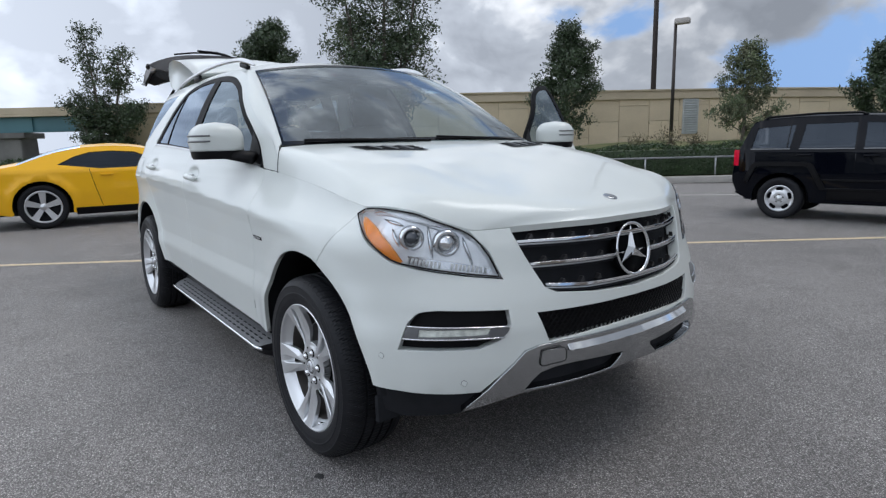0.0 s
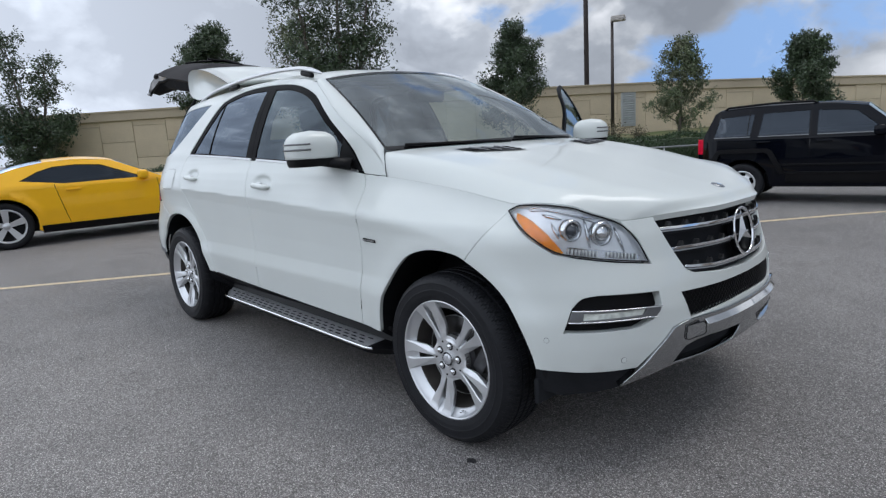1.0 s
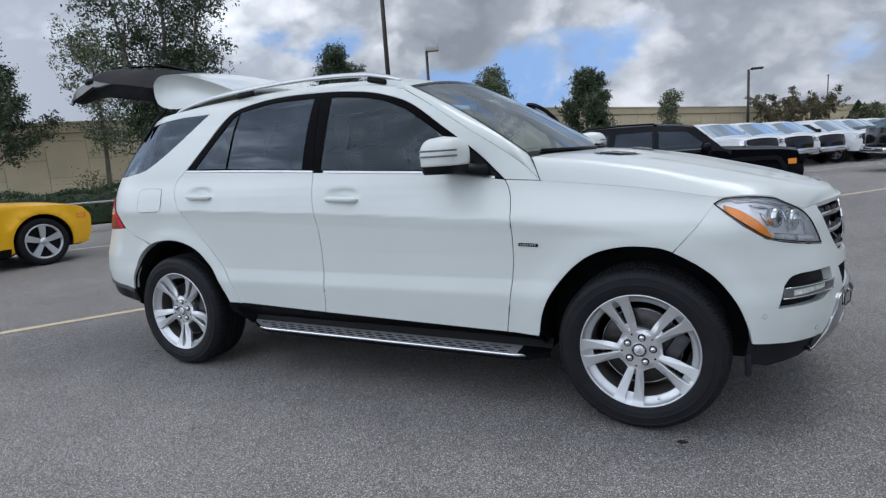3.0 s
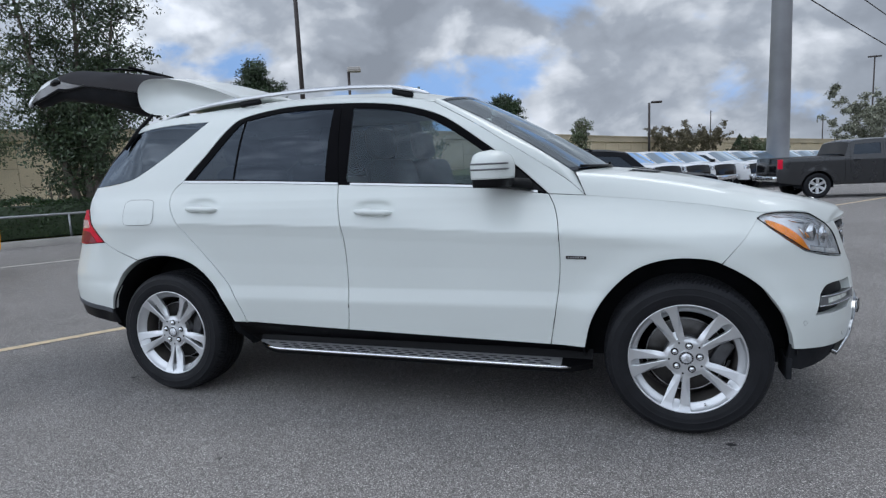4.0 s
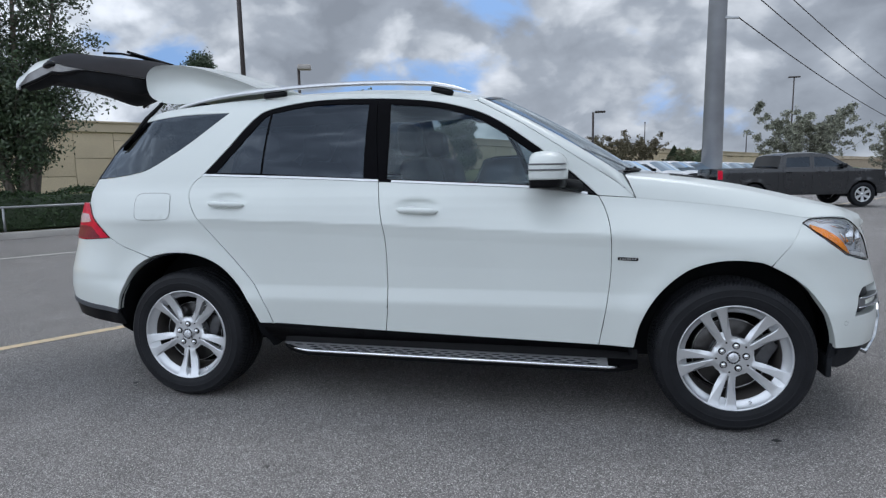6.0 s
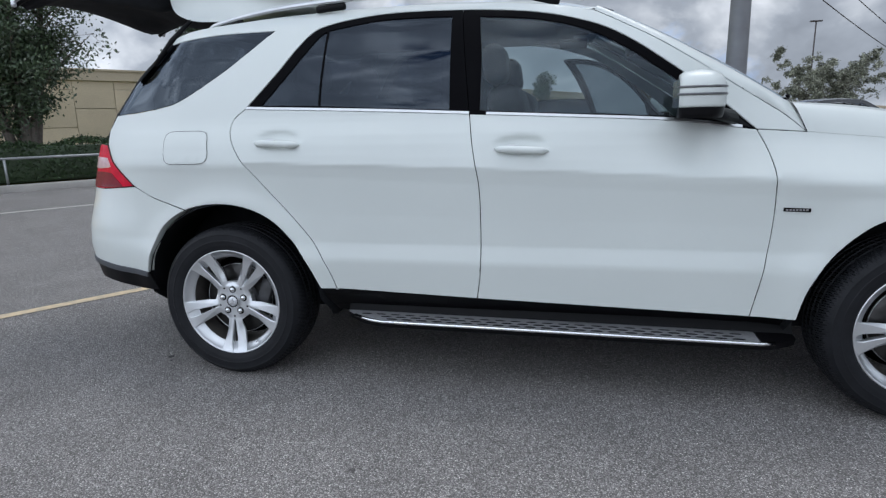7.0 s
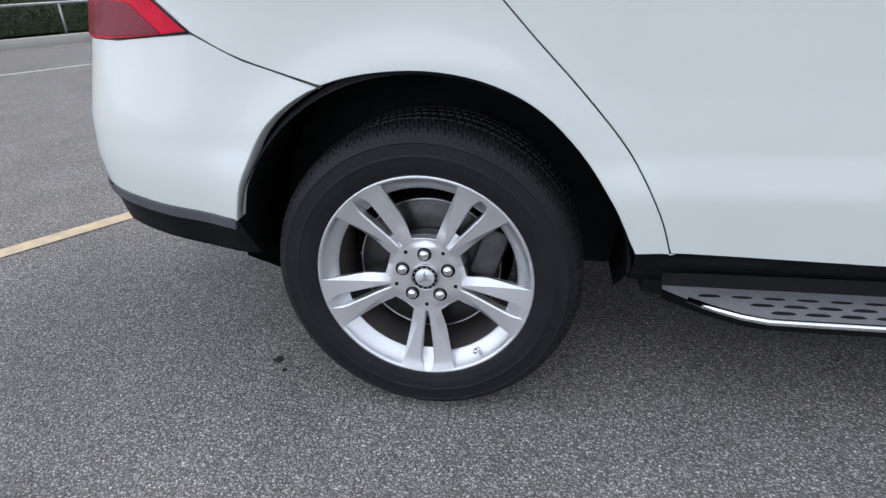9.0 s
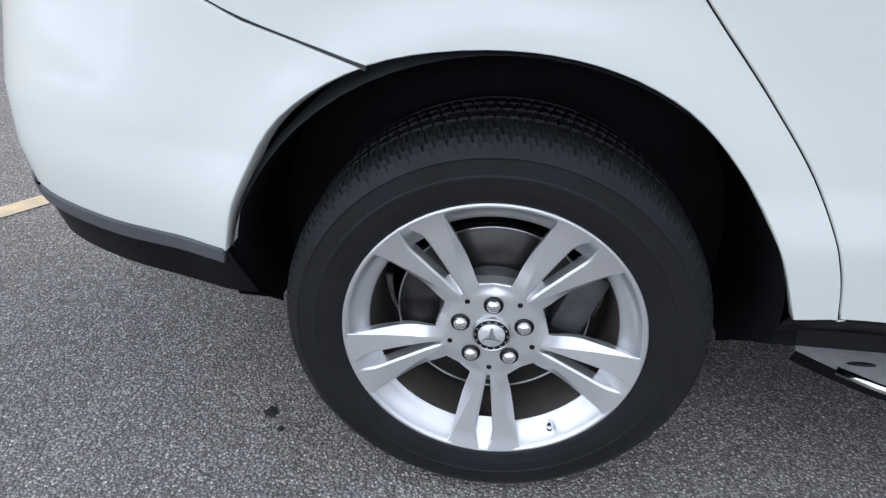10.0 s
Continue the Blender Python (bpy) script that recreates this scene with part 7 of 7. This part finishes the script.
for a, b in (((9.5, 31.73, 9.05), (29.53, 59.92, 5.49)), ((9.13, 31.82, 11.29), (29.47, 59.95, 7.06)), ((9.09, 31.83, 12.92), (29.4, 59.98, 8.88))):
    a, b = Vector(a), Vector(b)
    pts = [a + (b - a) * t - Vector((0, 0, 4 * t * (1 - t) * 0.25)) for t in np.linspace(0, 1.6, 20)]
    tagged(mesh_part("power_line", *tube(pts, 0.030, 6), M["bronze"]), "dark overhead power line from the steel pole", "cable", "power lines")
    root = Vector(lot(31.2, 12.4, a.z + 0.25))
    mesh_part("insulator", *moved(tube([root, a], [0.10, 0.07], 8), Matrix.Translation(lot(31.2, 12.4, fall(31.2))).inverted()), M["louvre"], pp, "grey insulator arm")
mast = thing("lattice_mast", "far slender steel lattice mast", "mast", at=Matrix.Translation(lot(-5.3, 96, 0)))
for k in range(3):
    a = 2 * math.pi * k / 3
    mesh_part("leg", *tube([(0.6 * math.cos(a), 0.6 * math.sin(a), 0), (0.35 * math.cos(a), 0.35 * math.sin(a), 44)], 0.05, 5), M["louvre"], mast)
v, f = [], []
for i in range(44):
    for k in range(3):
        a, b = 2 * math.pi * k / 3, 2 * math.pi * (k + 1) / 3
        r0 = 0.6 - 0.25 * i / 44
        v, f = join((v, f), tube([(r0 * math.cos(a), r0 * math.sin(a), i), (r0 * math.cos(b), r0 * math.sin(b), i + 1)], 0.025, 4, caps=False))
mesh_part("bracing", v, f, M["louvre"], mast)


# ---------------------------------------------------------------- other vehicles
def road_wheel(parent, at, r, rim_r, width, side, style):
    """A wheel of a parked car, its outer side towards the given side (-1 right, 1 left)."""
    w = new("wheel")
    w.parent = parent
    w.matrix_basis = Matrix.Translation(at) @ (Matrix.Rotation(math.pi, 4, "Z") if side > 0 else Matrix())
    prof = [(rim_r - 0.006, width), (rim_r, 0.012), (rim_r + 0.012, -0.004), (r - 0.045, -0.012), (r - 0.015, -0.002), (r, 0.035), (r, width - 0.03), (r - 0.03, width), (rim_r, width)]
    mesh_part("tyre", *lathe(prof, 40, "y"), M["rubber"], w, "black tyre")
    rim = mesh_part("rim", *lathe([(rim_r + 0.002, 0.000), (rim_r - 0.010, -0.006), (rim_r - 0.022, 0.010), (rim_r - 0.035, 0.06), (0.0, 0.11)], 40, "y"), M["liner"], w, "silver alloy rim")
    if style == "steel":
        mesh_part("disc", *lathe([(rim_r - 0.015, 0.012), (rim_r * 0.80, 0.030), (rim_r * 0.62, 0.012), (rim_r * 0.40, -0.004), (rim_r * 0.2, 0.012), (0.0, 0.010)], 40, "y"), M["alloy"], rim)
        oval = lathe([(0.0, 0.0), (0.040, 0.0), (0.044, 0.004)], 14, "y")
        nut = lathe([(0.0, -0.012), (0.010, -0.010), (0.013, 0.004)], 8, "y")
        for k in range(5):
            a = 2 * math.pi * k / 5 + math.pi / 2
            for kind, rr, mt, dy, sx in ((oval, rim_r * 0.72, "frame", 0.012, 0.95), (nut, rim_r * 0.30, "disc", 0.002, 1.0)):
                rot = Matrix.Translation((rr * math.cos(a), dy, rr * math.sin(a))) @ Matrix.Rotation(-a, 4, "Y") @ Matrix.Diagonal((sx * 0.8, 1, 1.25, 1))
                mesh_part("vent_hole" if kind is oval else "wheel_nut", *moved(kind, rot), M[mt], rim)
    n = {"five": 5, "six": 6, "steel": 6}[style]
    for k in range(n if style != "steel" else 0):
        a = 2 * math.pi * k / n + math.pi / 2
        c_, s_ = math.cos(a), math.sin(a)
        w0, w1 = (0.032, 0.052) if style != "steel" else (0.05, 0.045)
        q = []
        for d, dy in ((0.0, 0.0), (0.03, 0.0)):
            for rr, ww in ((0.03, w0), (rim_r - 0.012, w1), (rim_r - 0.012, -w1), (0.03, -w0)):
                q.append((rr * c_ - ww * s_, d + (0.022 if rr < 0.1 else 0.0), rr * s_ + ww * c_))
        mesh_part("spoke", q, [(0, 1, 2, 3), (0, 4, 5, 1), (1, 5, 6, 2), (2, 6, 7, 3), (3, 7, 4, 0)], M["alloy"], rim, smooth=False)
    mesh_part("hub", *lathe([(0.0, 0.004), (0.05, 0.008), (0.06, 0.03)], 16, "y"), M["alloy"], rim)
    mesh_part("rim_edge", *lathe([(rim_r + 0.002, 0.0), (rim_r - 0.012, -0.008), (rim_r - 0.024, 0.004), (rim_r - 0.03, 0.03)], 40, "y"), M["alloy"], rim)
    return w


def parked_car(name, label, at, group, spec):
    """A car out of its side outline: skins, panes, wheels. Local x runs forward from the rear axle, y to the left, middle line at 0."""
    car = thing(name, label, "truck" if "truck" in name else "car", group, at)
    paint, W = spec["paint"], spec["W"]
    prof, wb, r = spec["profile"], spec["wb"], spec["r"]
    zb, belt, top = spec["bottom"], spec["belt"], max(p[1] for p in prof)
    x0, x1 = min(p[0] for p in prof), max(p[0] for p in prof)

    def half(x, z):
        d = np.interp(z, [zb - 0.1, zb + 0.12, (zb + belt) / 2, belt - 0.05, belt, top], [0.07, 0.02, 0.0, 0.012, 0.03, spec["tumble"]])
        e = np.maximum(0, (x0 + 0.42 - x) / 0.42) ** 2.4 * 0.14 + np.maximum(0, (x - x1 + 0.62) / 0.62) ** 2.4 * 0.20
        for cx in (0, wb):
            rr = np.hypot(x - cx, z - r)
            d = d - spec.get("flare", 0.015) * np.exp(-((rr - r - 0.08) / 0.06) ** 2)
        return W - d - e

    def side(out, m):
        return lambda u, v: (u, m * (half(u, v) + out), v + 0 * u)
    ra = r + spec.get("gap", 0.055)

    def arch(cx):
        return [(cx + ra * math.cos(a), r + ra * math.sin(a)) for a in np.linspace(math.pi * 1.0 + 0.25, -0.25, 19)]
    low = [(x0 + 0.06, zb + 0.12), (-ra - 0.03, zb + 0.02)]
    bottom = [p for p in arch(0) if p[1] > zb] + [(ra + 0.05, zb), (wb - ra - 0.05, zb)] + [p for p in arch(wb) if p[1] > zb] + [(x1 - 0.12, zb + 0.03)]
    outline = run([tuple(p) for p in prof], (low + bottom)[::-1])
    for m in (-1, 1):
        panes = spec["panes"]
        bs = panel("body_side", outline, side(0, m), paint, car, step=0.09, gap=0, edge=0.05, holes=panes, centre=(1.5, 0, 0.8))
        for k, h in enumerate(panes):
            panel("side_window", h, side(-0.012, m), M["dark"], car, "dark tinted glass", step=0.2, gap=-0.01, edge=0.003, centre=(1.5, 0, 0.8))
        for path in spec["seams"]:
            p = np.array(curve(path, 4))
            v = []
            t = np.gradient(p, axis=0)
            t /= np.linalg.norm(t, axis=1)[:, None]
            for i in range(len(p)):
                for q in (-0.004, 0.004):
                    u = p[i] + np.array([-t[i, 1], t[i, 0]]) * q
                    v.append((u[0], m * (float(half(u[0], u[1])) + 0.002), u[1]))
            mesh_part("shut_line", v, [(2 * i, 2 * i + 1, 2 * i + 3, 2 * i + 2) for i in range(len(p) - 1)], M["gloss"], car)
        for hx, hz in spec["handles"]:
            y = m * (float(half(hx, hz)) + 0.012)
            part("handle", box(hx, y, hz, 0.20, 0.03, 0.032, 0.010), spec.get("trim", paint), car)
        mx, mz = spec["mirror"]
        part("wing_mirror", box(mx, m * (float(half(mx, mz)) + 0.10), mz, 0.16, 0.20, 0.15, 0.05, 3), spec.get("trim", paint), car)
        band = spec.get("sill")
        if band:
            panel("sill", [(ra + 0.04, zb - 0.02), (wb - ra - 0.04, zb - 0.02), (wb - ra - 0.03, zb + band), (ra + 0.03, zb + band)], side(0.004, m), M["plastic"], car, "black sill", step=0.12, edge=0.03, centre=(1.5, 0, 0.8))
        for lx, lz, lw, lh, mt in spec["lamps"]:
            panel("lamp", [(lx, lz), (lx + lw, lz), (lx + lw, lz + lh), (lx, lz + lh)], side(0.006, m), M[mt], car, step=0.06, gap=0, edge=0.03, centre=(1.5, 0, 0.8))
        road = ((0, m), (wb, m))
        for cx, mm in road:
            road_wheel(car, (cx, mm * (W - 0.012), r), r, spec["rim"], 0.22, mm, spec["style"])
            v = [(cx + (ra + 0.01) * math.cos(a), mm * yy, r + (ra + 0.01) * math.sin(a)) for a in np.linspace(-0.15, math.pi + 0.15, 17) for yy in (W - 0.04, W - 0.60)]
            mesh_part("wheel_house", v, [(2 * i, 2 * i + 1, 2 * i + 3, 2 * i + 2) for i in range(16)], M["liner"], car)
        if spec.get("cladding"):
            for cx in (0, wb):
                q = [(cx + u, r + w) for u, w in ((-0.54, 0.27), (-0.42, 0.53), (-0.35, 0.57), (0.36, 0.57), (0.43, 0.53), (0.62, 0.17), (0.55, 0.15), (0.37, 0.48), (0.32, 0.505), (-0.31, 0.505), (-0.36, 0.48), (-0.47, 0.25))]
                panel("arch_flare", q, side(0.034, m), M["plastic"], car, "black wheel-arch flare", step=0.05, gap=0, edge=0.03, centre=(1.5, 0, 0.8))
            for z0, z1, dark in ((0.63, 0.675, "blackpaint"), (0.34, 0.50, "plastic")):
                panel("side_moulding", [(0.64, z0), (wb - 0.60, z0), (wb - 0.60, z1), (0.64, z1)], side(0.016, m), M[dark], car, "black side moulding", step=0.15, gap=0, edge=0.02, centre=(1.5, 0, 0.8))
            for h in panes:
                za = min(p[1] for p in h)
                lo, hi = min(p[0] for p in h if p[1] < za + 0.01), max(p[0] for p in h if p[1] < za + 0.01)
                panel("belt_strip", [(lo, za - 0.016), (hi, za - 0.016), (hi, za - 0.002), (lo, za - 0.002)], side(0.006, m), M["barplate"], car, "thin grey strip", step=0.15, gap=0, edge=0.006, centre=(1.5, 0, 0.8))
    # skins across the top, piece by piece
    for nm, i0, i1, mt in spec["tops"]:
        seg = curve(prof[i0:i1 + 1], 5) if i1 - i0 > 1 else np.array([prof[i0], ((prof[i0][0] + prof[i1][0]) / 2, (prof[i0][1] + prof[i1][1]) / 2), prof[i1]])
        v, n = [], 12
        for p in seg:
            hw = float(half(p[0], p[1]))
            for k in range(n + 1):
                u = -1 + 2 * k / n
                crown = 0.05 * (1 - abs(u) ** 2.4)
                d = 0.06 * (1 - u * u) if p[0] > x1 - 0.15 or p[0] < x0 + 0.1 else 0
                v.append((p[0] + (d if p[0] > 1.5 else -d), u * hw, p[1] + (crown if mt != "flat" else 0)))
        mesh_part(nm, v, [(i * (n + 1) + k, i * (n + 1) + k + 1, (i + 1) * (n + 1) + k + 1, (i + 1) * (n + 1) + k) for i in range(len(seg) - 1) for k in range(n)], paint if mt == "paint" else M[mt], car)
    part("underbody", box((x0 + x1) / 2, 0, zb + 0.10, x1 - x0 - 0.3, 2 * W - 0.5, 0.2, 0.03), M["liner"], car)
    part("chassis", box((x0 + x1) / 2, 0, zb + 0.30, x1 - x0 - 0.5, 2 * W - 1.16, 0.60, 0.03), M["liner"], car)
    part("seats", box(spec["cab"][0], 0, belt - 0.18, spec["cab"][1], 2 * W - 0.5, 0.5, 0.1), M["cabin"], car, "dark cabin")
    return car


def ground_at(x, y, turn):
    a = x * E1.x + y * E1.y
    return Matrix.Translation((x, y, fall(a))) @ Matrix.Rotation(radians(turn), 4, "Z")


COUPE = dict(paint=M["yellow"], W=0.955, wb=2.946, r=0.362, rim=0.262, bottom=0.22, belt=1.02, tumble=0.27, style="five", sill=0.10, cab=(1.2, 1.7), flare=0.03,
             profile=[(-1.06, 0.40), (-1.10, 0.72), (-1.03, 0.985), (-0.62, 1.045), (-0.30, 1.115), (0.18, 1.315), (0.60, 1.415), (1.05, 1.440), (1.45, 1.405), (1.62, 1.365), (2.28, 1.030), (2.60, 1.000), (3.24, 0.945), (3.60, 0.875), (3.75, 0.72), (3.73, 0.42)],
             panes=[[(0.25, 1.110), (0.50, 1.255), (0.72, 1.330), (1.05, 1.350), (1.40, 1.322), (2.02, 1.035), (0.85, 1.02)]],
             seams=[[(0.70, 1.02), (0.76, 0.70), (0.84, 0.34)], [(2.20, 1.0), (2.22, 0.70), (2.16, 0.34)]], handles=[(0.95, 0.905)], mirror=(1.98, 1.09),
             lamps=[(-1.07, 0.78, 0.10, 0.12, "red"), (3.48, 0.66, 0.16, 0.07, "amber")],
             tops=[("trunk_lid", 0, 3, "paint"), ("deck", 3, 4, "paint"), ("rear_window", 4, 6, "dark"), ("roof", 6, 9, "paint"), ("windscreen", 9, 10, "tint"), ("hood", 10, 13, "paint"), ("nose", 13, 15, "paint")])
for key in ("panes", "seams"):
    COUPE[key] = [[(x, z if z < 0.42 else 0.42 + (z - 0.42) * 0.885) for x, z in p] for p in COUPE[key]]
COUPE.update(profile=[(x, z if z < 0.42 else 0.42 + (z - 0.42) * 0.885) for x, z in COUPE["profile"]], belt=0.951, handles=[(0.95, 0.85)], mirror=(1.98, 1.01))
parked_car("coupe", "bright yellow two-door muscle coupe with dark windows", ground_at(-7.93 - 0.955 * math.sin(radians(83)), -1.29 + 0.955 * math.cos(radians(83)), 83), "parked cars", COUPE)

BOXY = dict(paint=M["blackpaint"], W=0.875, wb=2.635, r=0.328, rim=0.205, bottom=0.27, belt=1.10, tumble=0.13, style="steel", cab=(0.9, 2.2), flare=0.0, gap=0.075, cladding=True, trim=M["blackpaint"],
            profile=[(-0.80, 0.42), (-0.88, 0.62), (-0.84, 0.98), (-0.78, 1.12), (-0.60, 1.560), (-0.50, 1.600), (-0.10, 1.630), (0.50, 1.640), (1.20, 1.620), (1.66, 1.555), (2.14, 1.100), (2.26, 1.082), (3.05, 1.035), (3.34, 0.985), (3.40, 0.80), (3.46, 0.62), (3.42, 0.42)],
            panes=[[(-0.60, 1.140), (-0.52, 1.480), (0.06, 1.520), (0.00, 1.140)], [(0.14, 1.140), (0.20, 1.525), (0.88, 1.535), (0.88, 1.140)], [(1.02, 1.140), (1.02, 1.530), (1.52, 1.490), (1.90, 1.140)]],
            seams=[[(0.08, 1.55), (0.08, 0.95), (0.44, 0.62), (0.46, 0.34)], [(0.95, 1.56), (0.95, 0.90), (0.95, 0.34)], [(1.90, 1.08), (1.92, 0.80), (1.88, 0.34)]], handles=[(0.30, 1.00), (1.14, 0.99)], mirror=(1.84, 1.12),
            lamps=[(-0.735, 0.83, 0.09, 0.25, "red"), (3.18, 0.74, 0.14, 0.09, "amber")],
            tops=[("bumper", 0, 2, "plastic"), ("tail_panel", 2, 3, "paint"), ("rear_window", 3, 4, "dark"), ("roof", 4, 9, "paint"), ("windscreen", 9, 10, "tint"), ("hood", 10, 13, "paint"), ("front_panel", 13, 16, "plastic")])
BOXY["profile"] = [(x, z if z < 0.6 else 0.6 + (z - 0.6) * 0.93) for x, z in BOXY["profile"]]
TAILX = [-0.90, -0.60, 0.06, 0.14, 0.88, 1.02, 4.0], [-0.77, -0.46, 0.15, 0.22, 0.93, 1.04, 4.0]
BOXY["profile"] = [(float(np.interp(x, *TAILX)), z) for x, z in BOXY["profile"]]
BOXY["panes"] = [[(float(np.interp(x, *TAILX)), z) for x, z in p] for p in BOXY["panes"]]
BOXY["panes"] = [[(x, 0.6 + (z - 0.6) * 0.93) for x, z in p] for p in BOXY["panes"]]
jeep = parked_car("boxy_suv", "black boxy SUV with silver steel wheels", ground_at(-0.60, 8.35, 9.5) @ Matrix.Scale(0.96, 4), "parked cars", BOXY)
for y in (-0.62, 0.62):
    mesh_part("roof_rail", *tube([(-0.35, y, 1.53), (-0.28, y, 1.585), (0.4, y, 1.615), (0.95, y, 1.605), (1.05, y, 1.55)], 0.018, 6), M["plastic"], jeep)
for m in (-1, 1):
    for z in (0.63, 0.50):
        part("side_moulding", box(1.32, m * 0.885, z, 1.55, 0.014, 0.03, 0.005), M["plastic"], jeep)

PICKUP = dict(paint=M["greypaint"], W=1.03, wb=3.57, r=0.405, rim=0.255, bottom=0.42, belt=1.36, tumble=0.16, style="six", cab=(2.0, 1.9), flare=0.010, gap=0.07, trim=M["gloss"],
              profile=[(-1.16, 0.55), (-1.20, 0.80), (-1.18, 1.36), (-0.40, 1.372), (0.74, 1.380), (0.80, 1.42), (0.92, 1.840), (1.10, 1.915), (1.60, 1.945), (2.15, 1.935), (2.48, 1.870), (3.22, 1.375), (3.45, 1.335), (4.20, 1.275), (4.42, 1.200), (4.52, 0.95), (4.54, 0.50)],
              panes=[[(1.02, 1.430), (1.08, 1.780), (1.82, 1.815), (1.82, 1.430)], [(1.96, 1.430), (1.96, 1.812), (2.36, 1.785), (2.92, 1.430)]],
              seams=[[(0.78, 1.38), (0.79, 0.90), (0.79, 0.52)], [(0.95, 1.86), (0.93, 1.30), (0.96, 0.85), (1.10, 0.50)], [(1.89, 1.85), (1.89, 1.20), (1.89, 0.48)], [(3.02, 1.36), (3.05, 1.00), (2.98, 0.48)]], handles=[(1.12, 1.24), (2.10, 1.24)], mirror=(2.86, 1.46),
              lamps=[(-1.17, 0.98, 0.13, 0.30, "red"), (4.28, 0.96, 0.20, 0.18, "bright")],
              tops=[("tailgate", 0, 2, "gloss"), ("bed_cover", 2, 4, "plastic"), ("rear_window", 5, 6, "gloss"), ("roof", 6, 10, "paint"), ("windscreen", 10, 11, "tint"), ("hood", 11, 14, "paint"), ("grille", 14, 16, "gloss")])
PICKUP["profile"] = [(x, z if z < 0.6 else 0.6 + (z - 0.6) * 0.90) for x, z in PICKUP["profile"]]
for key in ("panes", "seams"):
    PICKUP[key] = [[(x, z if z < 0.6 else 0.6 + (z - 0.6) * 0.90) for x, z in p] for p in PICKUP[key]]
PICKUP.update(belt=1.285, handles=[(1.12, 1.18), (2.10, 1.18)], mirror=(2.86, 1.38))
ram = parked_car("pickup_truck", "dark grey crew-cab pickup truck with chrome wheels", ground_at(6.80 - 1.03 * math.sin(radians(9)), 17.9 + 1.03 * math.cos(radians(9)), 9), "parked cars", PICKUP)
part("rear_bumper", box(-1.25, 0, 0.66, 0.14, 1.9, 0.18, 0.04), M["chrome"], ram)
part("front_bumper", box(4.60, 0, 0.62, 0.16, 1.9, 0.22, 0.05), M["chrome"], ram)
FLEET = dict(PICKUP, paint=M["white2"], trim=M["plastic"])
first = None
for k in range(11):
    a, b = 18.4 + 2.35 * k, 10.4 + 0.15 * (k % 3)
    nose_at = Vector(lot(a, b))
    turn = -36.5
    o = nose_at - Vector((math.cos(radians(turn)), math.sin(radians(turn)), 0)) * 4.6
    mt = ground_at(o.x, o.y, turn)
    if first is None:
        first = parked_car("pickup_truck", "white crew-cab pickup truck in a long row", mt, "row of white trucks", FLEET)
        part("front_bumper", box(4.60, 0, 0.62, 0.16, 1.9, 0.22, 0.05), M["chrome"], first)
    else:
        copy_thing(first, mt)
# conical evergreen beyond the row
con = thing("conifer", "dark cone-shaped evergreen beyond the trucks", "tree", "", Matrix.Translation(lot(45.4, 22.0, -0.6)))
mesh_part("trunk", *tube([(0, 0, 0), (0, 0, 3.49)], [0.12, 0.03], 6), M["bark"], con)
r = np.random.RandomState(8)
h = r.rand(7000) ** 0.6
an = r.rand(7000) * 6.283
rad = (h * 1.75) * (0.75 + 0.3 * r.rand(7000))
v, f = leaves(np.stack([rad * np.cos(an), rad * np.sin(an), 0.2 + 3.29 * (1 - h)], 1), 0.12, 9)
fast_mesh("crown", v, f, M["leafdark"], con)

# ---------------------------------------------------------------- marks on the asphalt
def ground_mark(name, label, category, loop, mat, z=0.004):
    """A flat irregular patch lying on the asphalt."""
    n = len(loop)
    cx, cy = sum(p[0] for p in loop) / n, sum(p[1] for p in loop) / n
    ob = mesh_part(name, [(cx, cy, z)] + [(x, y, z - 0.0015) for x, y in loop], [(0, i + 1, (i + 1) % n + 1) for i in range(n)], mat, smooth=False)
    return tagged(ob, label, category, "marks on the asphalt", kind="structure")


rnd = random.Random(77)
for cx, cy, rad in ((-1.94, -0.81, 0.020), (1.64, -1.0, 0.022), (-1.90, -0.855, 0.011)):
    loop = [(cx + rad * rnd.uniform(0.55, 1.15) * math.cos(i * math.pi / 8), cy + rad * rnd.uniform(0.55, 1.15) * math.sin(i * math.pi / 8)) for i in range(16)]
    ground_mark("tar_spot", "small dark tar spot on the asphalt", "tar spot", loop, M["tar"])
side_a = [(-3.08 + 0.05 * t + rnd.uniform(-0.004, 0.004), -1.08 + 0.13 * t) for t in np.linspace(0, 1, 9)]
ground_mark("scratch", "short pale scratch in the asphalt", "scratch", side_a + [(x + rnd.uniform(0.008, 0.018), y - 0.004) for x, y in side_a[::-1]], M["kerb"])
